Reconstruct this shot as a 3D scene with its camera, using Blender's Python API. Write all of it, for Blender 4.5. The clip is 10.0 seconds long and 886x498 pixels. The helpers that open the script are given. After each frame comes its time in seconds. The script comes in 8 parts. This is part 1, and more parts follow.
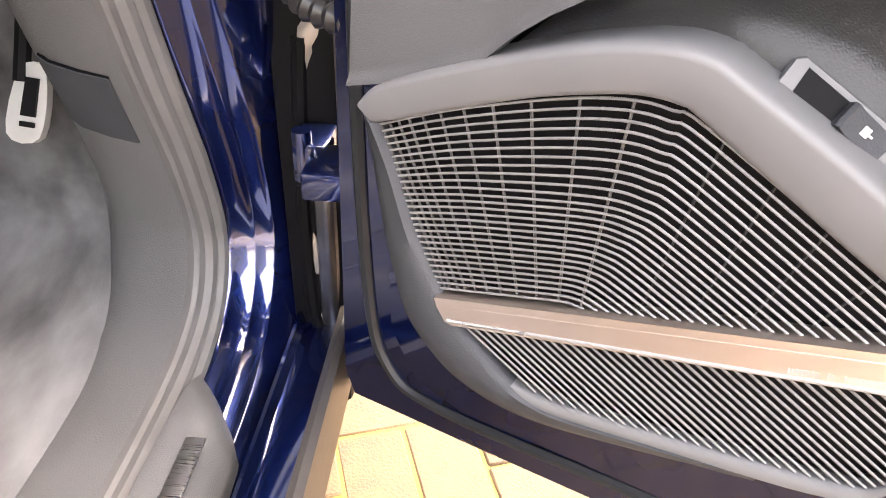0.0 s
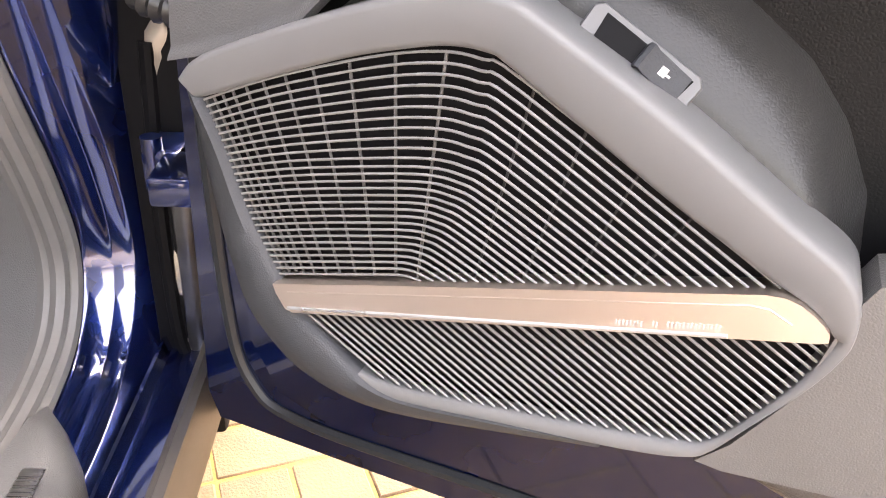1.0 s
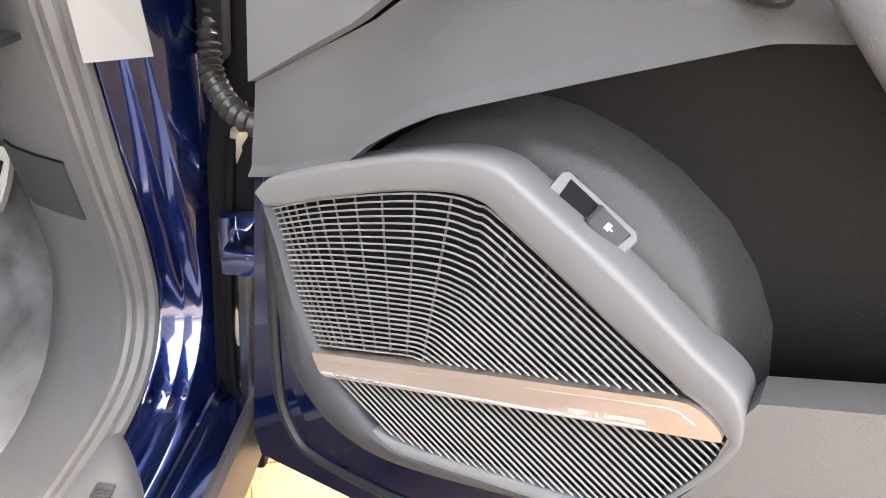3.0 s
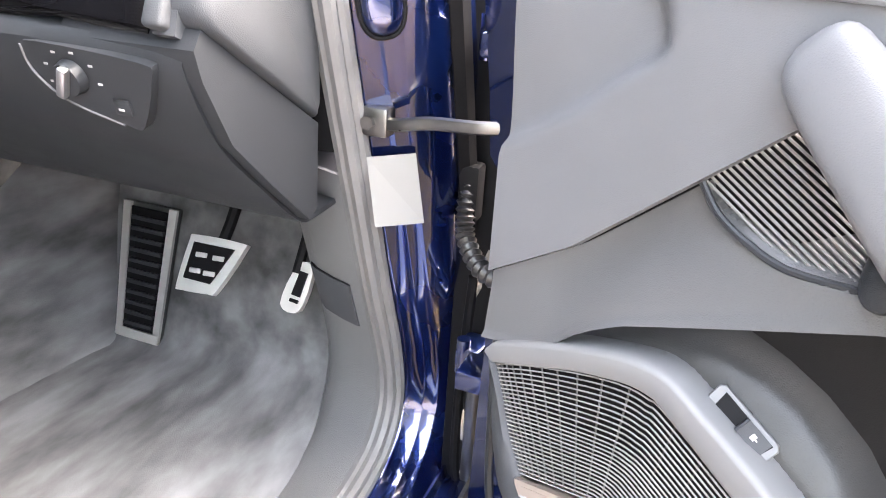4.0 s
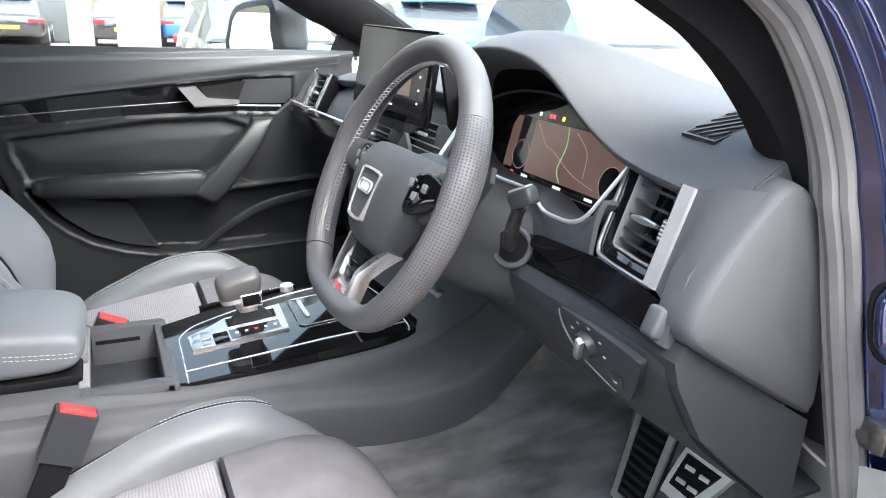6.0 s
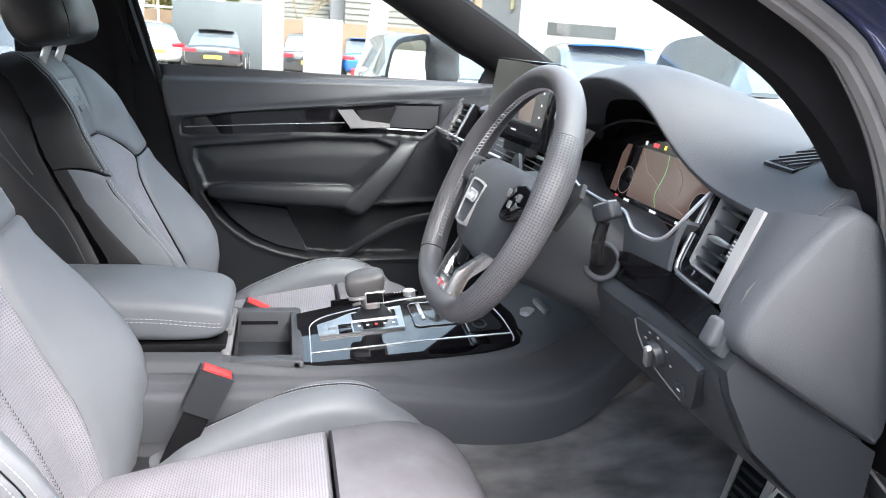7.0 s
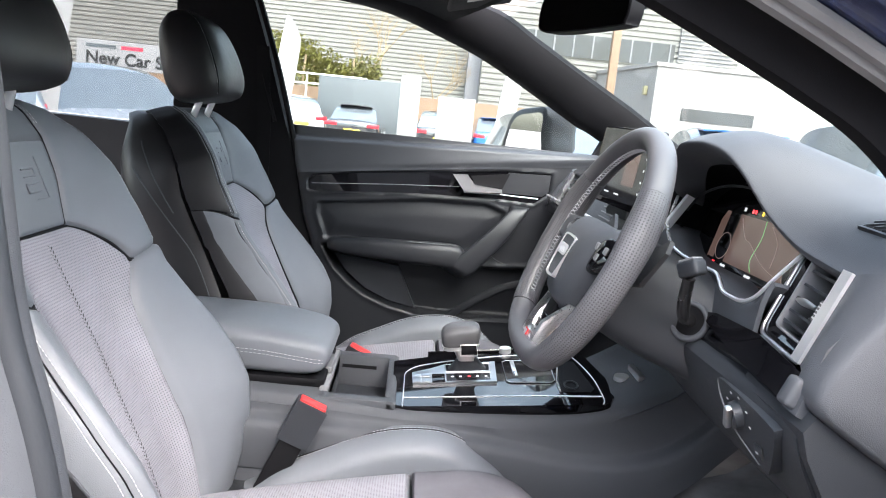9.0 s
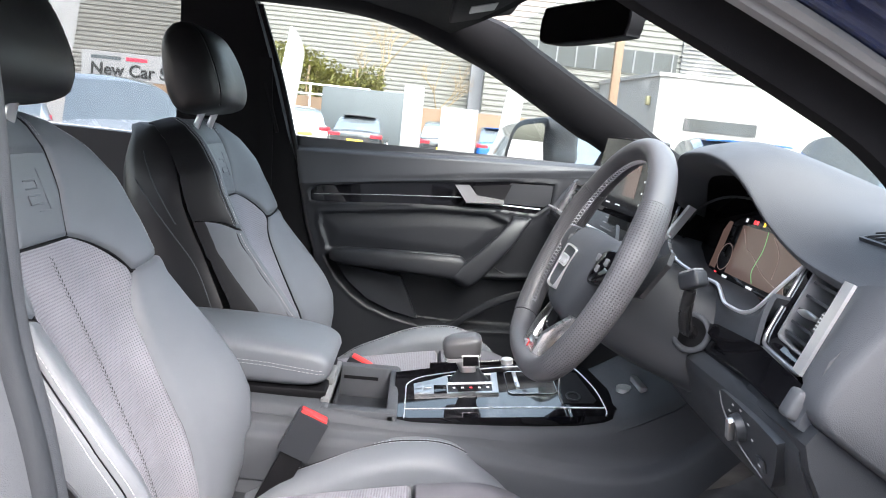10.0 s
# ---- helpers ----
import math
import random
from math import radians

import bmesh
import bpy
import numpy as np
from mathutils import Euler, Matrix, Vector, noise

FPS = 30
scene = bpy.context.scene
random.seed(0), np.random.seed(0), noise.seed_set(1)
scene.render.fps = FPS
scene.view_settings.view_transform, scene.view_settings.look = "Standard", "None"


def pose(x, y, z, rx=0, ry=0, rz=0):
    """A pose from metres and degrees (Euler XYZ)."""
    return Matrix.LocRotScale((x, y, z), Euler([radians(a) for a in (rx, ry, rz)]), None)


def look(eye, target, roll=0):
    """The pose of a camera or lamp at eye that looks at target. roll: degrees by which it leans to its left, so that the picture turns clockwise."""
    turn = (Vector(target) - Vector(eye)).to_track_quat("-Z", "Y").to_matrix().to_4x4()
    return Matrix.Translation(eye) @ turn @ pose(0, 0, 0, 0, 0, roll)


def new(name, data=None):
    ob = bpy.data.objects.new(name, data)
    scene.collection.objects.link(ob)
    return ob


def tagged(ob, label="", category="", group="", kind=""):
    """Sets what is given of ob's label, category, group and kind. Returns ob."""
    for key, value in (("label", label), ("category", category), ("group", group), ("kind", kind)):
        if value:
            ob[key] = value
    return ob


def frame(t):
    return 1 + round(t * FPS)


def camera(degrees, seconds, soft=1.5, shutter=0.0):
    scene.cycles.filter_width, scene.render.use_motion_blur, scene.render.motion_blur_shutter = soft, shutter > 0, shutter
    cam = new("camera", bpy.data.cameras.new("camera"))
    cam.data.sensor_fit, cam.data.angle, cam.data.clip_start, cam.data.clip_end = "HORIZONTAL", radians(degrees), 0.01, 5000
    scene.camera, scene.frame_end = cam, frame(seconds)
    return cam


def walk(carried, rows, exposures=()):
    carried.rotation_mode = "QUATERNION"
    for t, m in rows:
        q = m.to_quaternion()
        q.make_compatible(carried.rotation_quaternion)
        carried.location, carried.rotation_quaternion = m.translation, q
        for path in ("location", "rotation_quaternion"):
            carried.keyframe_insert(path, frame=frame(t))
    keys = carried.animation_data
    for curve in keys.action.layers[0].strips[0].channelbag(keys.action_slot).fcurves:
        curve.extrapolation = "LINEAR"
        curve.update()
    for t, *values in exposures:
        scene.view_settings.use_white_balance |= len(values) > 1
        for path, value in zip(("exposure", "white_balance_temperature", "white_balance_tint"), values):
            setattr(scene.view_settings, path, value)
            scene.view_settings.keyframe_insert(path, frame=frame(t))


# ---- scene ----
cam = camera(61.2, 10.0, soft=1.0)
PATH = [
    (0, (1.029, -0.132, 0.834), (0.955, 1.526, -0.283), 2.2),
    (0.5, (1.047, -0.134, 0.811), (1.121, 1.59, -0.201), 2.9),
    (1, (1.075, -0.144, 0.791), (1.222, 1.593, -0.189), 3.9),
    (1.5, (1.092, -0.155, 0.78), (1.265, 1.584, -0.194), 4.4),
    (2, (1.103, -0.174, 0.788), (1.265, 1.579, -0.163), 4.9),
    (2.2, (1.108, -0.183, 0.797), (1.25, 1.578, -0.139), 5.1),
    (3.3, (1.096, -0.26, 0.908), (0.958, 1.546, 0.061), 5.5),
    (3.5, (1.1, -0.283, 0.934), (0.835, 1.517, 0.101), 4.8),
    (4, (1.129, -0.328, 1.021), (0.491, 1.401, 0.243), 3.7),
    (4.5, (1.162, -0.373, 1.096), (0.174, 1.206, 0.368), 2.6),
    (5, (1.138, -0.348, 1.157), (-0.193, 0.991, 0.496), 2.0),
    (5.5, (1.129, -0.328, 1.195), (-0.445, 0.74, 0.577), 1.9),
    (6, (1.195, -0.288, 1.209), (-0.539, 0.514, 0.618), 2.1),
    (6.2, (1.227, -0.279, 1.213), (-0.552, 0.419, 0.622), 2.0),
    (7.3, (1.332, -0.25, 1.189), (-0.579, 0.092, 0.708), 4.6),
    (7.5, (1.341, -0.245, 1.185), (-0.584, 0.044, 0.723), 4.8),
    (8, (1.362, -0.233, 1.179), (-0.588, -0.043, 0.781), 5.3),
    (8.5, (1.369, -0.223, 1.172), (-0.594, -0.096, 0.806), 5.7),
    (9, (1.368, -0.223, 1.171), (-0.601, -0.125, 0.833), 5.9),
    (9.5, (1.367, -0.219, 1.172), (-0.606, -0.133, 0.852), 5.8),
    (10, (1.367, -0.22, 1.173), (-0.607, -0.133, 0.86), 5.8),
]
EXPOSURES = [(0.0, 4.33, 7900, 20), (2.0, 4.22, 7900, 19), (3.5, 4.54, 7200, 14), (4.0, 4.7, 7000, 14), (4.5, 4.5, 6800, 13), (5.5, 3.8, 6500, 12), (6.0, 3.58, 6400, 11), (7.5, 3.38, 6300, 12), (10.0, 3.28, 6300, 13)]
walk(cam, [(t, look(eye, target, roll)) for t, eye, target, roll in PATH], EXPOSURES)

# ---- light: a bright overcast day ----
SUN_ELEVATION, SUN_TURN = 52.0, 66.0
world = bpy.data.worlds.new("sky")
world.use_nodes = True
scene.world = world
_n, _l = world.node_tree.nodes, world.node_tree.links
_sky = _n.new("ShaderNodeTexSky")
_sky.sky_type, _sky.sun_disc = "NISHITA", False
_sky.sun_elevation, _sky.sun_rotation = radians(SUN_ELEVATION), radians(SUN_TURN)
_sky.air_density, _sky.dust_density, _sky.ozone_density = 1.6, 4.0, 0.6
_hsv = _n.new("ShaderNodeHueSaturation")
_hsv.inputs["Saturation"].default_value = 0.6
_l.new(_sky.outputs[0], _hsv.inputs["Color"])
_l.new(_hsv.outputs[0], _n["Background"].inputs["Color"])
_n["Background"].inputs["Strength"].default_value = 0.15
_s = new("sun", bpy.data.lights.new("sun", "SUN"))
_s.data.energy, _s.data.angle, _s.data.color = 1.35, radians(80), (1.0, 0.95, 0.9)
_dir = Vector((math.sin(radians(SUN_TURN)) * math.cos(radians(SUN_ELEVATION)), math.cos(radians(SUN_TURN)) * math.cos(radians(SUN_ELEVATION)), math.sin(radians(SUN_ELEVATION))))
_s.rotation_euler = _dir.to_track_quat("Z", "Y").to_euler()


# ---- materials ----
def material(name, base, rough=0.5, metal=0.0, var=0.15, vscale=6.0, bump=0.0, bscale=300.0, cells=False, coat=0.0,
             sheen=0.0, rvar=0.08, stretch=(1, 1, 1), emit=None, specular=0.5, island=0.0, fleck=0.0):
    m = bpy.data.materials.new(name)
    m.use_nodes = True
    nodes, links = m.node_tree.nodes, m.node_tree.links
    b = nodes["Principled BSDF"]
    b.inputs["Roughness"].default_value = rough
    b.inputs["Metallic"].default_value = metal
    b.inputs["Coat Weight"].default_value = coat
    b.inputs["Coat Roughness"].default_value = 0.03
    b.inputs["Sheen Weight"].default_value = sheen
    b.inputs["Specular IOR Level"].default_value = specular
    coord = nodes.new("ShaderNodeTexCoord")
    mapping = nodes.new("ShaderNodeMapping")
    mapping.inputs["Scale"].default_value = stretch
    links.new(coord.outputs["Object"], mapping.inputs[0])
    wide = nodes.new("ShaderNodeTexNoise")
    wide.inputs["Scale"].default_value, wide.inputs["Detail"].default_value = vscale, 5.0
    links.new(mapping.outputs[0], wide.inputs["Vector"])
    ramp = nodes.new("ShaderNodeMapRange")
    ramp.inputs["From Min"].default_value, ramp.inputs["From Max"].default_value = 0.3, 0.7
    ramp.inputs["To Min"].default_value, ramp.inputs["To Max"].default_value = 1 - var, 1 + var
    links.new(wide.outputs["Fac"], ramp.inputs[0])
    mul = nodes.new("ShaderNodeMix")
    mul.data_type, mul.blend_type = "RGBA", "MULTIPLY"
    mul.inputs[0].default_value = 1.0
    mul.inputs[6].default_value = (*base, 1)
    links.new(ramp.outputs[0], mul.inputs[7])
    out = mul.outputs[2]
    if island:
        info = nodes.new("ShaderNodeObjectInfo")
        r2 = nodes.new("ShaderNodeMapRange")
        r2.inputs["To Min"].default_value, r2.inputs["To Max"].default_value = 1 - island, 1 + island
        links.new(info.outputs["Random"], r2.inputs[0])
        m2 = nodes.new("ShaderNodeMix")
        m2.data_type, m2.blend_type = "RGBA", "MULTIPLY"
        m2.inputs[0].default_value = 1.0
        links.new(out, m2.inputs[6])
        links.new(r2.outputs[0], m2.inputs[7])
        out = m2.outputs[2]
    links.new(out, b.inputs["Base Color"])
    rr = nodes.new("ShaderNodeMapRange")
    rr.inputs["From Min"].default_value, rr.inputs["From Max"].default_value = 0.3, 0.7
    rr.inputs["To Min"].default_value, rr.inputs["To Max"].default_value = max(0.0, rough - rvar), min(1.0, rough + rvar)
    links.new(wide.outputs["Fac"], rr.inputs[0])
    links.new(rr.outputs[0], b.inputs["Roughness"])
    if bump:
        if cells:
            fine = nodes.new("ShaderNodeTexVoronoi")
            fine.feature = "DISTANCE_TO_EDGE"
            source = "Distance"
        else:
            fine = nodes.new("ShaderNodeTexNoise")
            fine.inputs["Detail"].default_value = 3.0
            source = "Fac"
        fine.inputs["Scale"].default_value = bscale
        links.new(mapping.outputs[0], fine.inputs["Vector"])
        bp = nodes.new("ShaderNodeBump")
        bp.inputs["Strength"].default_value, bp.inputs["Distance"].default_value = bump, 0.6 / bscale
        links.new(fine.outputs[source], bp.inputs["Height"])
        links.new(bp.outputs[0], b.inputs["Normal"])
    if emit:
        b.inputs["Emission Color"].default_value = (*emit[:3], 1)
        b.inputs["Emission Strength"].default_value = emit[3]
    return m


def dotted(name, base, rough, scale, depth, dark=0.4, spread=0.0, tilt=None, coords="Object"):
    """A surface with rows of small punched holes or woven dots, by a rounded lattice."""
    m = material(name, base, rough, var=0.12, vscale=9)
    nodes, links = m.node_tree.nodes, m.node_tree.links
    b = nodes["Principled BSDF"]
    v = nodes.new("ShaderNodeTexVoronoi")
    v.inputs["Scale"].default_value, v.inputs["Randomness"].default_value = scale, spread
    c = nodes.new("ShaderNodeTexCoord")
    if tilt is None:
        links.new(c.outputs["Object"], v.inputs["Vector"])
    else:
        v.voronoi_dimensions = "2D"
        lay = nodes.new("ShaderNodeMapping")
        lay.inputs["Rotation"].default_value = (radians(tilt), 0, 0)
        links.new(c.outputs[coords], lay.inputs[0])
        links.new(lay.outputs[0], v.inputs["Vector"])
    r = nodes.new("ShaderNodeMapRange")
    r.inputs["From Min"].default_value, r.inputs["From Max"].default_value = 0.18, 0.34
    links.new(v.outputs["Distance"], r.inputs[0])
    bp = nodes.new("ShaderNodeBump")
    bp.inputs["Strength"].default_value, bp.inputs["Distance"].default_value = depth, 0.0015 if coords == "UV" else 0.5 / scale
    links.new(r.outputs[0], bp.inputs["Height"])
    links.new(bp.outputs[0], b.inputs["Normal"])
    old = b.inputs["Base Color"].links[0].from_socket
    mx = nodes.new("ShaderNodeMix")
    mx.data_type, mx.blend_type = "RGBA", "MULTIPLY"
    mx.inputs[0].default_value = 1.0
    r3 = nodes.new("ShaderNodeMapRange")
    r3.inputs["To Min"].default_value, r3.inputs["To Max"].default_value = dark, 1.0
    links.new(r.outputs[0], r3.inputs[0])
    links.new(old, mx.inputs[6])
    links.new(r3.outputs[0], mx.inputs[7])
    links.new(mx.outputs[2], b.inputs["Base Color"])
    return m


def glass(name, tint=(0.78, 0.82, 0.815)):
    m = bpy.data.materials.new(name)
    m.use_nodes = True
    nodes, links = m.node_tree.nodes, m.node_tree.links
    nodes.remove(nodes["Principled BSDF"])
    t, g, mix = nodes.new("ShaderNodeBsdfTransparent"), nodes.new("ShaderNodeBsdfGlossy"), nodes.new("ShaderNodeMixShader")
    t.inputs[0].default_value = (*tint, 1)
    g.inputs["Roughness"].default_value = 0.0
    f = nodes.new("ShaderNodeLayerWeight")
    f.inputs[0].default_value = 0.5
    p = nodes.new("ShaderNodeMath")
    p.operation = "POWER"
    p.inputs[1].default_value = 5.0
    r = nodes.new("ShaderNodeMapRange")
    r.inputs["To Min"].default_value, r.inputs["To Max"].default_value = 0.03, 0.22
    links.new(f.outputs["Facing"], p.inputs[0])
    links.new(p.outputs[0], r.inputs[0])
    links.new(r.outputs[0], mix.inputs[0])
    links.new(t.outputs[0], mix.inputs[1])
    links.new(g.outputs[0], mix.inputs[2])
    links.new(mix.outputs[0], nodes["Material Output"].inputs[0])
    return m


PAINT = material("navy_paint", (0.004, 0.017, 0.104), 0.24, 0.85, var=0.06, coat=1.0)
PAINT.node_tree.nodes["Principled BSDF"].inputs["Coat Roughness"].default_value = 0.05
PAINT.node_tree.nodes["Principled BSDF"].inputs["Coat IOR"].default_value = 1.95
PLASTIC = material("grained_black_plastic", (0.021, 0.0235, 0.0275), 0.43, bump=0.25, bscale=700, cells=True, var=0.08, specular=0.38)
SOFT = material("soft_touch_trim", (0.052, 0.056, 0.063), 0.62, bump=0.35, bscale=560, cells=True, var=0.08, specular=0.28)
KICK = material("grained_grey_kick_trim", (0.128, 0.13, 0.133), 0.38, bump=0.35, bscale=420, cells=True, var=0.1)
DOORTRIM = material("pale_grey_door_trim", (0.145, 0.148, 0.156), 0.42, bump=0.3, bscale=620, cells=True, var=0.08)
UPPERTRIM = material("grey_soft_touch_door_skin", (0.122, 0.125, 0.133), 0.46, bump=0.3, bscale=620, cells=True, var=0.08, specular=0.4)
DOORDARK = material("grained_grey_door_plastic", (0.036, 0.0365, 0.0375), 0.34, bump=0.2, bscale=480, cells=True, var=0.08, specular=0.35)
# the grained door plastic, blackened for the shade in the pocket
SHADEGRAIN = material("shaded_grained_plastic", (0.0075, 0.0075, 0.0085), 0.5, bump=0.25, bscale=520, cells=True, var=0.12, specular=0.2)
DOORMID = material("grained_mid_grey_door_plastic", (0.095, 0.096, 0.1), 0.4, bump=0.35, bscale=560, cells=True, var=0.08)
GREYTRIM = material("grey_painted_plastic", (0.15, 0.152, 0.157), 0.5, bump=0.1, bscale=1200, var=0.06)
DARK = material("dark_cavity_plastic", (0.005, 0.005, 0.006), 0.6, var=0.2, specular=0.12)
FIN = material("grille_fin_plastic", (0.19, 0.188, 0.186), 0.27, var=0.06)
RIB = material("grille_rib_plastic", (0.085, 0.085, 0.085), 0.35, var=0.06)
# grey plastic with the paving's reflection put in as a brown tint
DOORLOW = material("paving_tinted_door_plastic", (0.075, 0.068, 0.063), 0.4, bump=0.35, bscale=560, cells=True, var=0.12)
DOORPOCKET = material("grey_door_pocket_plastic", (0.125, 0.122, 0.12), 0.42, bump=0.3, bscale=620, cells=True, var=0.08)
# the seats' leather again, coloured near black where they stand in shade
SHADEHIDE = material("shaded_leather", (0.011, 0.011, 0.0125), 0.43, bump=0.16, bscale=520, cells=True, var=0.1, vscale=5, specular=0.38)
# the blue tint puts sky light into the leather's colour
LEATHER = material("charcoal_leather", (0.114, 0.123, 0.137), 0.47, bump=0.22, bscale=480, cells=True, var=0.12, vscale=5, specular=0.38)
SUEDE = material("grey_microsuede", (0.125, 0.123, 0.137), 0.95, specular=0.1, bump=0.35, bscale=900, var=0.16, vscale=14)
WEAVE = dotted("perforated_microsuede", (0.205, 0.203, 0.228), 0.9, 235, 0.6, 0.6, 0.0, -113)
WEAVEFLAT = dotted("perforated_microsuede_cushion", (0.205, 0.203, 0.228), 0.9, 235, 0.6, 0.6, 0.0, -6)
PERF = dotted("perforated_leather", (0.072, 0.072, 0.078), 0.42, 1.0, 0.5, 0.3, 0.0, 0, "UV")
WHEELSKIN = material("black_wheel_leather", (0.066, 0.066, 0.071), 0.45, bump=0.16, bscale=520, cells=True, var=0.1, vscale=5)
BOOT = material("glossy_boot_rubber", (0.02, 0.02, 0.021), 0.25, var=0.1)
BRACKET = material("coated_wing_metal", (0.34, 0.31, 0.27), 0.35, 0.5, var=0.25, vscale=18)
RUBBER = material("rubber_seal", (0.145, 0.144, 0.144), 0.45, var=0.12, vscale=20, bump=0.1, bscale=600)
GLOSS = material("piano_black", (0.004, 0.004, 0.005), 0.03, var=0.2, rvar=0.01, specular=0.42)
CHROME = material("satin_chrome", (0.8, 0.8, 0.81), 0.3, 0.8, var=0.05, rvar=0.05)
SATIN = material("satin_metal", (0.58, 0.58, 0.585), 0.32, 1.0, var=0.06, rvar=0.05)
BRUSHED = material("brushed_aluminium", (0.7, 0.69, 0.68), 0.3, 1.0, var=0.06, stretch=(1, 40, 40), vscale=30, rvar=0.06)
# bare aluminium; its warm tint paints in the paving it reflects
STRIP = material("satin_aluminium_strip", (0.72, 0.63, 0.57), 0.42, 1.0, var=0.03, vscale=8, rvar=0.02)
STEEL = material("zinc_steel", (0.17, 0.168, 0.165), 0.35, 1.0, var=0.2, vscale=25)
CARPET = material("charcoal_carpet", (0.124, 0.126, 0.13), 1.0, specular=0.05, var=0.55, vscale=16, stretch=(1.0, 0.35, 1.0), bump=0.6, bscale=900)
STITCH = material("pale_thread", (0.5, 0.5, 0.52), 0.8, var=0.1)
WHITEPLASTIC = material("white_label", (0.5, 0.495, 0.48), 0.5, var=0.05)
PAPER = material("label_paper", (0.2, 0.197, 0.192), 0.6, var=0.05)
GREYINK = material("grey_ink", (0.5, 0.5, 0.5), 0.6, var=0.05)
RED = material("red_plastic", (0.55, 0.03, 0.03), 0.4, var=0.1)
HEADLINER = material("black_headliner", (0.009, 0.009, 0.01), 0.95, var=0.2, specular=0.08, bump=0.3, bscale=900)
GLASS = glass("clear_glass")
# tint added to the rear window to bring down the bright yard
DIMGLASS = glass("dimming_rear_glass", (0.56, 0.58, 0.585))
MIRROR = material("mirror_silver", (0.9, 0.9, 0.9), 0.01, 1.0, var=0.01, rvar=0.005)
BRICK = material("buff_paver", (0.078, 0.051, 0.027), 0.85, var=0.3, vscale=25, bump=0.6, bscale=220, island=0.14)
JOINT = material("mossy_joint_sand", (0.1, 0.075, 0.018), 1.0, var=0.5, vscale=12, bump=0.6, bscale=200)
ASPHALT = material("pale_yard_surface", (0.26, 0.232, 0.218), 0.9, var=0.2, vscale=0.6, bump=0.5, bscale=60)


# ---- builders ----
WORLD = {}


def thing(name, m=Matrix(), label="", category="", group="", kind=""):
    ob = new(name)
    ob.empty_display_size = 0.05
    ob.matrix_basis = m
    WORLD[ob] = m.copy()
    return tagged(ob, label, category, group, kind)


def to_mesh(name, bm, mat, smooth=True, angle=38):
    bmesh.ops.recalc_face_normals(bm, faces=bm.faces)
    me = bpy.data.meshes.new(name)
    bm.to_mesh(me)
    bm.free()
    if smooth:
        me.polygons.foreach_set("use_smooth", [True] * len(me.polygons))
        me.set_sharp_from_angle(angle=radians(angle))
    for x in mat if isinstance(mat, (list, tuple)) else [mat]:
        me.materials.append(x)
    return me


def part(name, bm, mat, parent, label="", smooth=True, angle=38):
    """One mesh, built in world metres, as a part of parent."""
    bm.transform(WORLD[parent].inverted())
    ob = new(name, to_mesh(name, bm, mat, smooth, angle))
    ob.parent = parent
    WORLD[ob] = WORLD[parent]
    return tagged(ob, label)


def solo(name, bm, mat, label, category, group="", kind="", at=None, smooth=True, angle=38):
    """One mesh that is a thing of its own, with its origin at its base."""
    if at is None:
        low = [min(v.co[k] for v in bm.verts) for k in range(3)]
        high = [max(v.co[k] for v in bm.verts) for k in range(3)]
        at = ((low[0] + high[0]) / 2, (low[1] + high[1]) / 2, low[2])
    m = Matrix.Translation(at)
    bm.transform(m.inverted())
    ob = new(name, to_mesh(name, bm, mat, smooth, angle))
    ob.matrix_basis = m
    WORLD[ob] = m
    return tagged(ob, label, category, group, kind)


def bevel(bm, width, segments=2, limit=30):
    if width <= 0:
        return bm
    edges = [e for e in bm.edges if len(e.link_faces) == 2 and e.calc_face_angle(0) > radians(limit)]
    bmesh.ops.bevel(bm, geom=edges, offset=width, segments=segments, profile=0.5, affect="EDGES", clamp_overlap=True)
    return bm


def box(lo, hi, r=0.0, m=None, segments=2):
    bm = bmesh.new()
    bmesh.ops.create_cube(bm, size=1)
    for v in bm.verts:
        v.co = Vector([lo[k] + (v.co[k] + 0.5) * (hi[k] - lo[k]) for k in range(3)])
    bevel(bm, r, segments)
    if m is not None:
        bm.transform(m)
    return bm


def prism(outline, lo, hi, r=0.0, m=None, segments=2, taper=0.0):
    """A flat outline in x, y pushed out along z from lo to hi, with rounded edges."""
    bm = bmesh.new()
    cx = sum(p[0] for p in outline) / len(outline)
    cy = sum(p[1] for p in outline) / len(outline)
    a = [bm.verts.new((x, y, lo)) for x, y in outline]
    b = [bm.verts.new((x + (cx - x) * taper, y + (cy - y) * taper, hi)) for x, y in outline]
    k = len(outline)
    bm.faces.new(a[::-1])
    bm.faces.new(b)
    for q in range(k):
        bm.faces.new((a[q], a[(q + 1) % k], b[(q + 1) % k], b[q]))
    bevel(bm, r, segments, 45)
    if m is not None:
        bm.transform(m)
    return bm


def catmull(points, per=6, closed=False):
    """A smooth curve through points (tuples of any length)."""
    p = [np.array(q, float) for q in points]
    n, out = len(p), []
    for i in range(n if closed else n - 1):
        a, b, c, d = (p[(i - 1) % n], p[i], p[(i + 1) % n], p[(i + 2) % n]) if closed else (p[max(i - 1, 0)], p[i], p[i + 1], p[min(i + 2, n - 1)])
        for k in range(per):
            t = k / per
            out.append(0.5 * (2 * b + (c - a) * t + (2 * a - 5 * b + 4 * c - d) * t * t + (3 * b - a - 3 * c + d) * t**3))
    if not closed:
        out.append(p[-1])
    return out


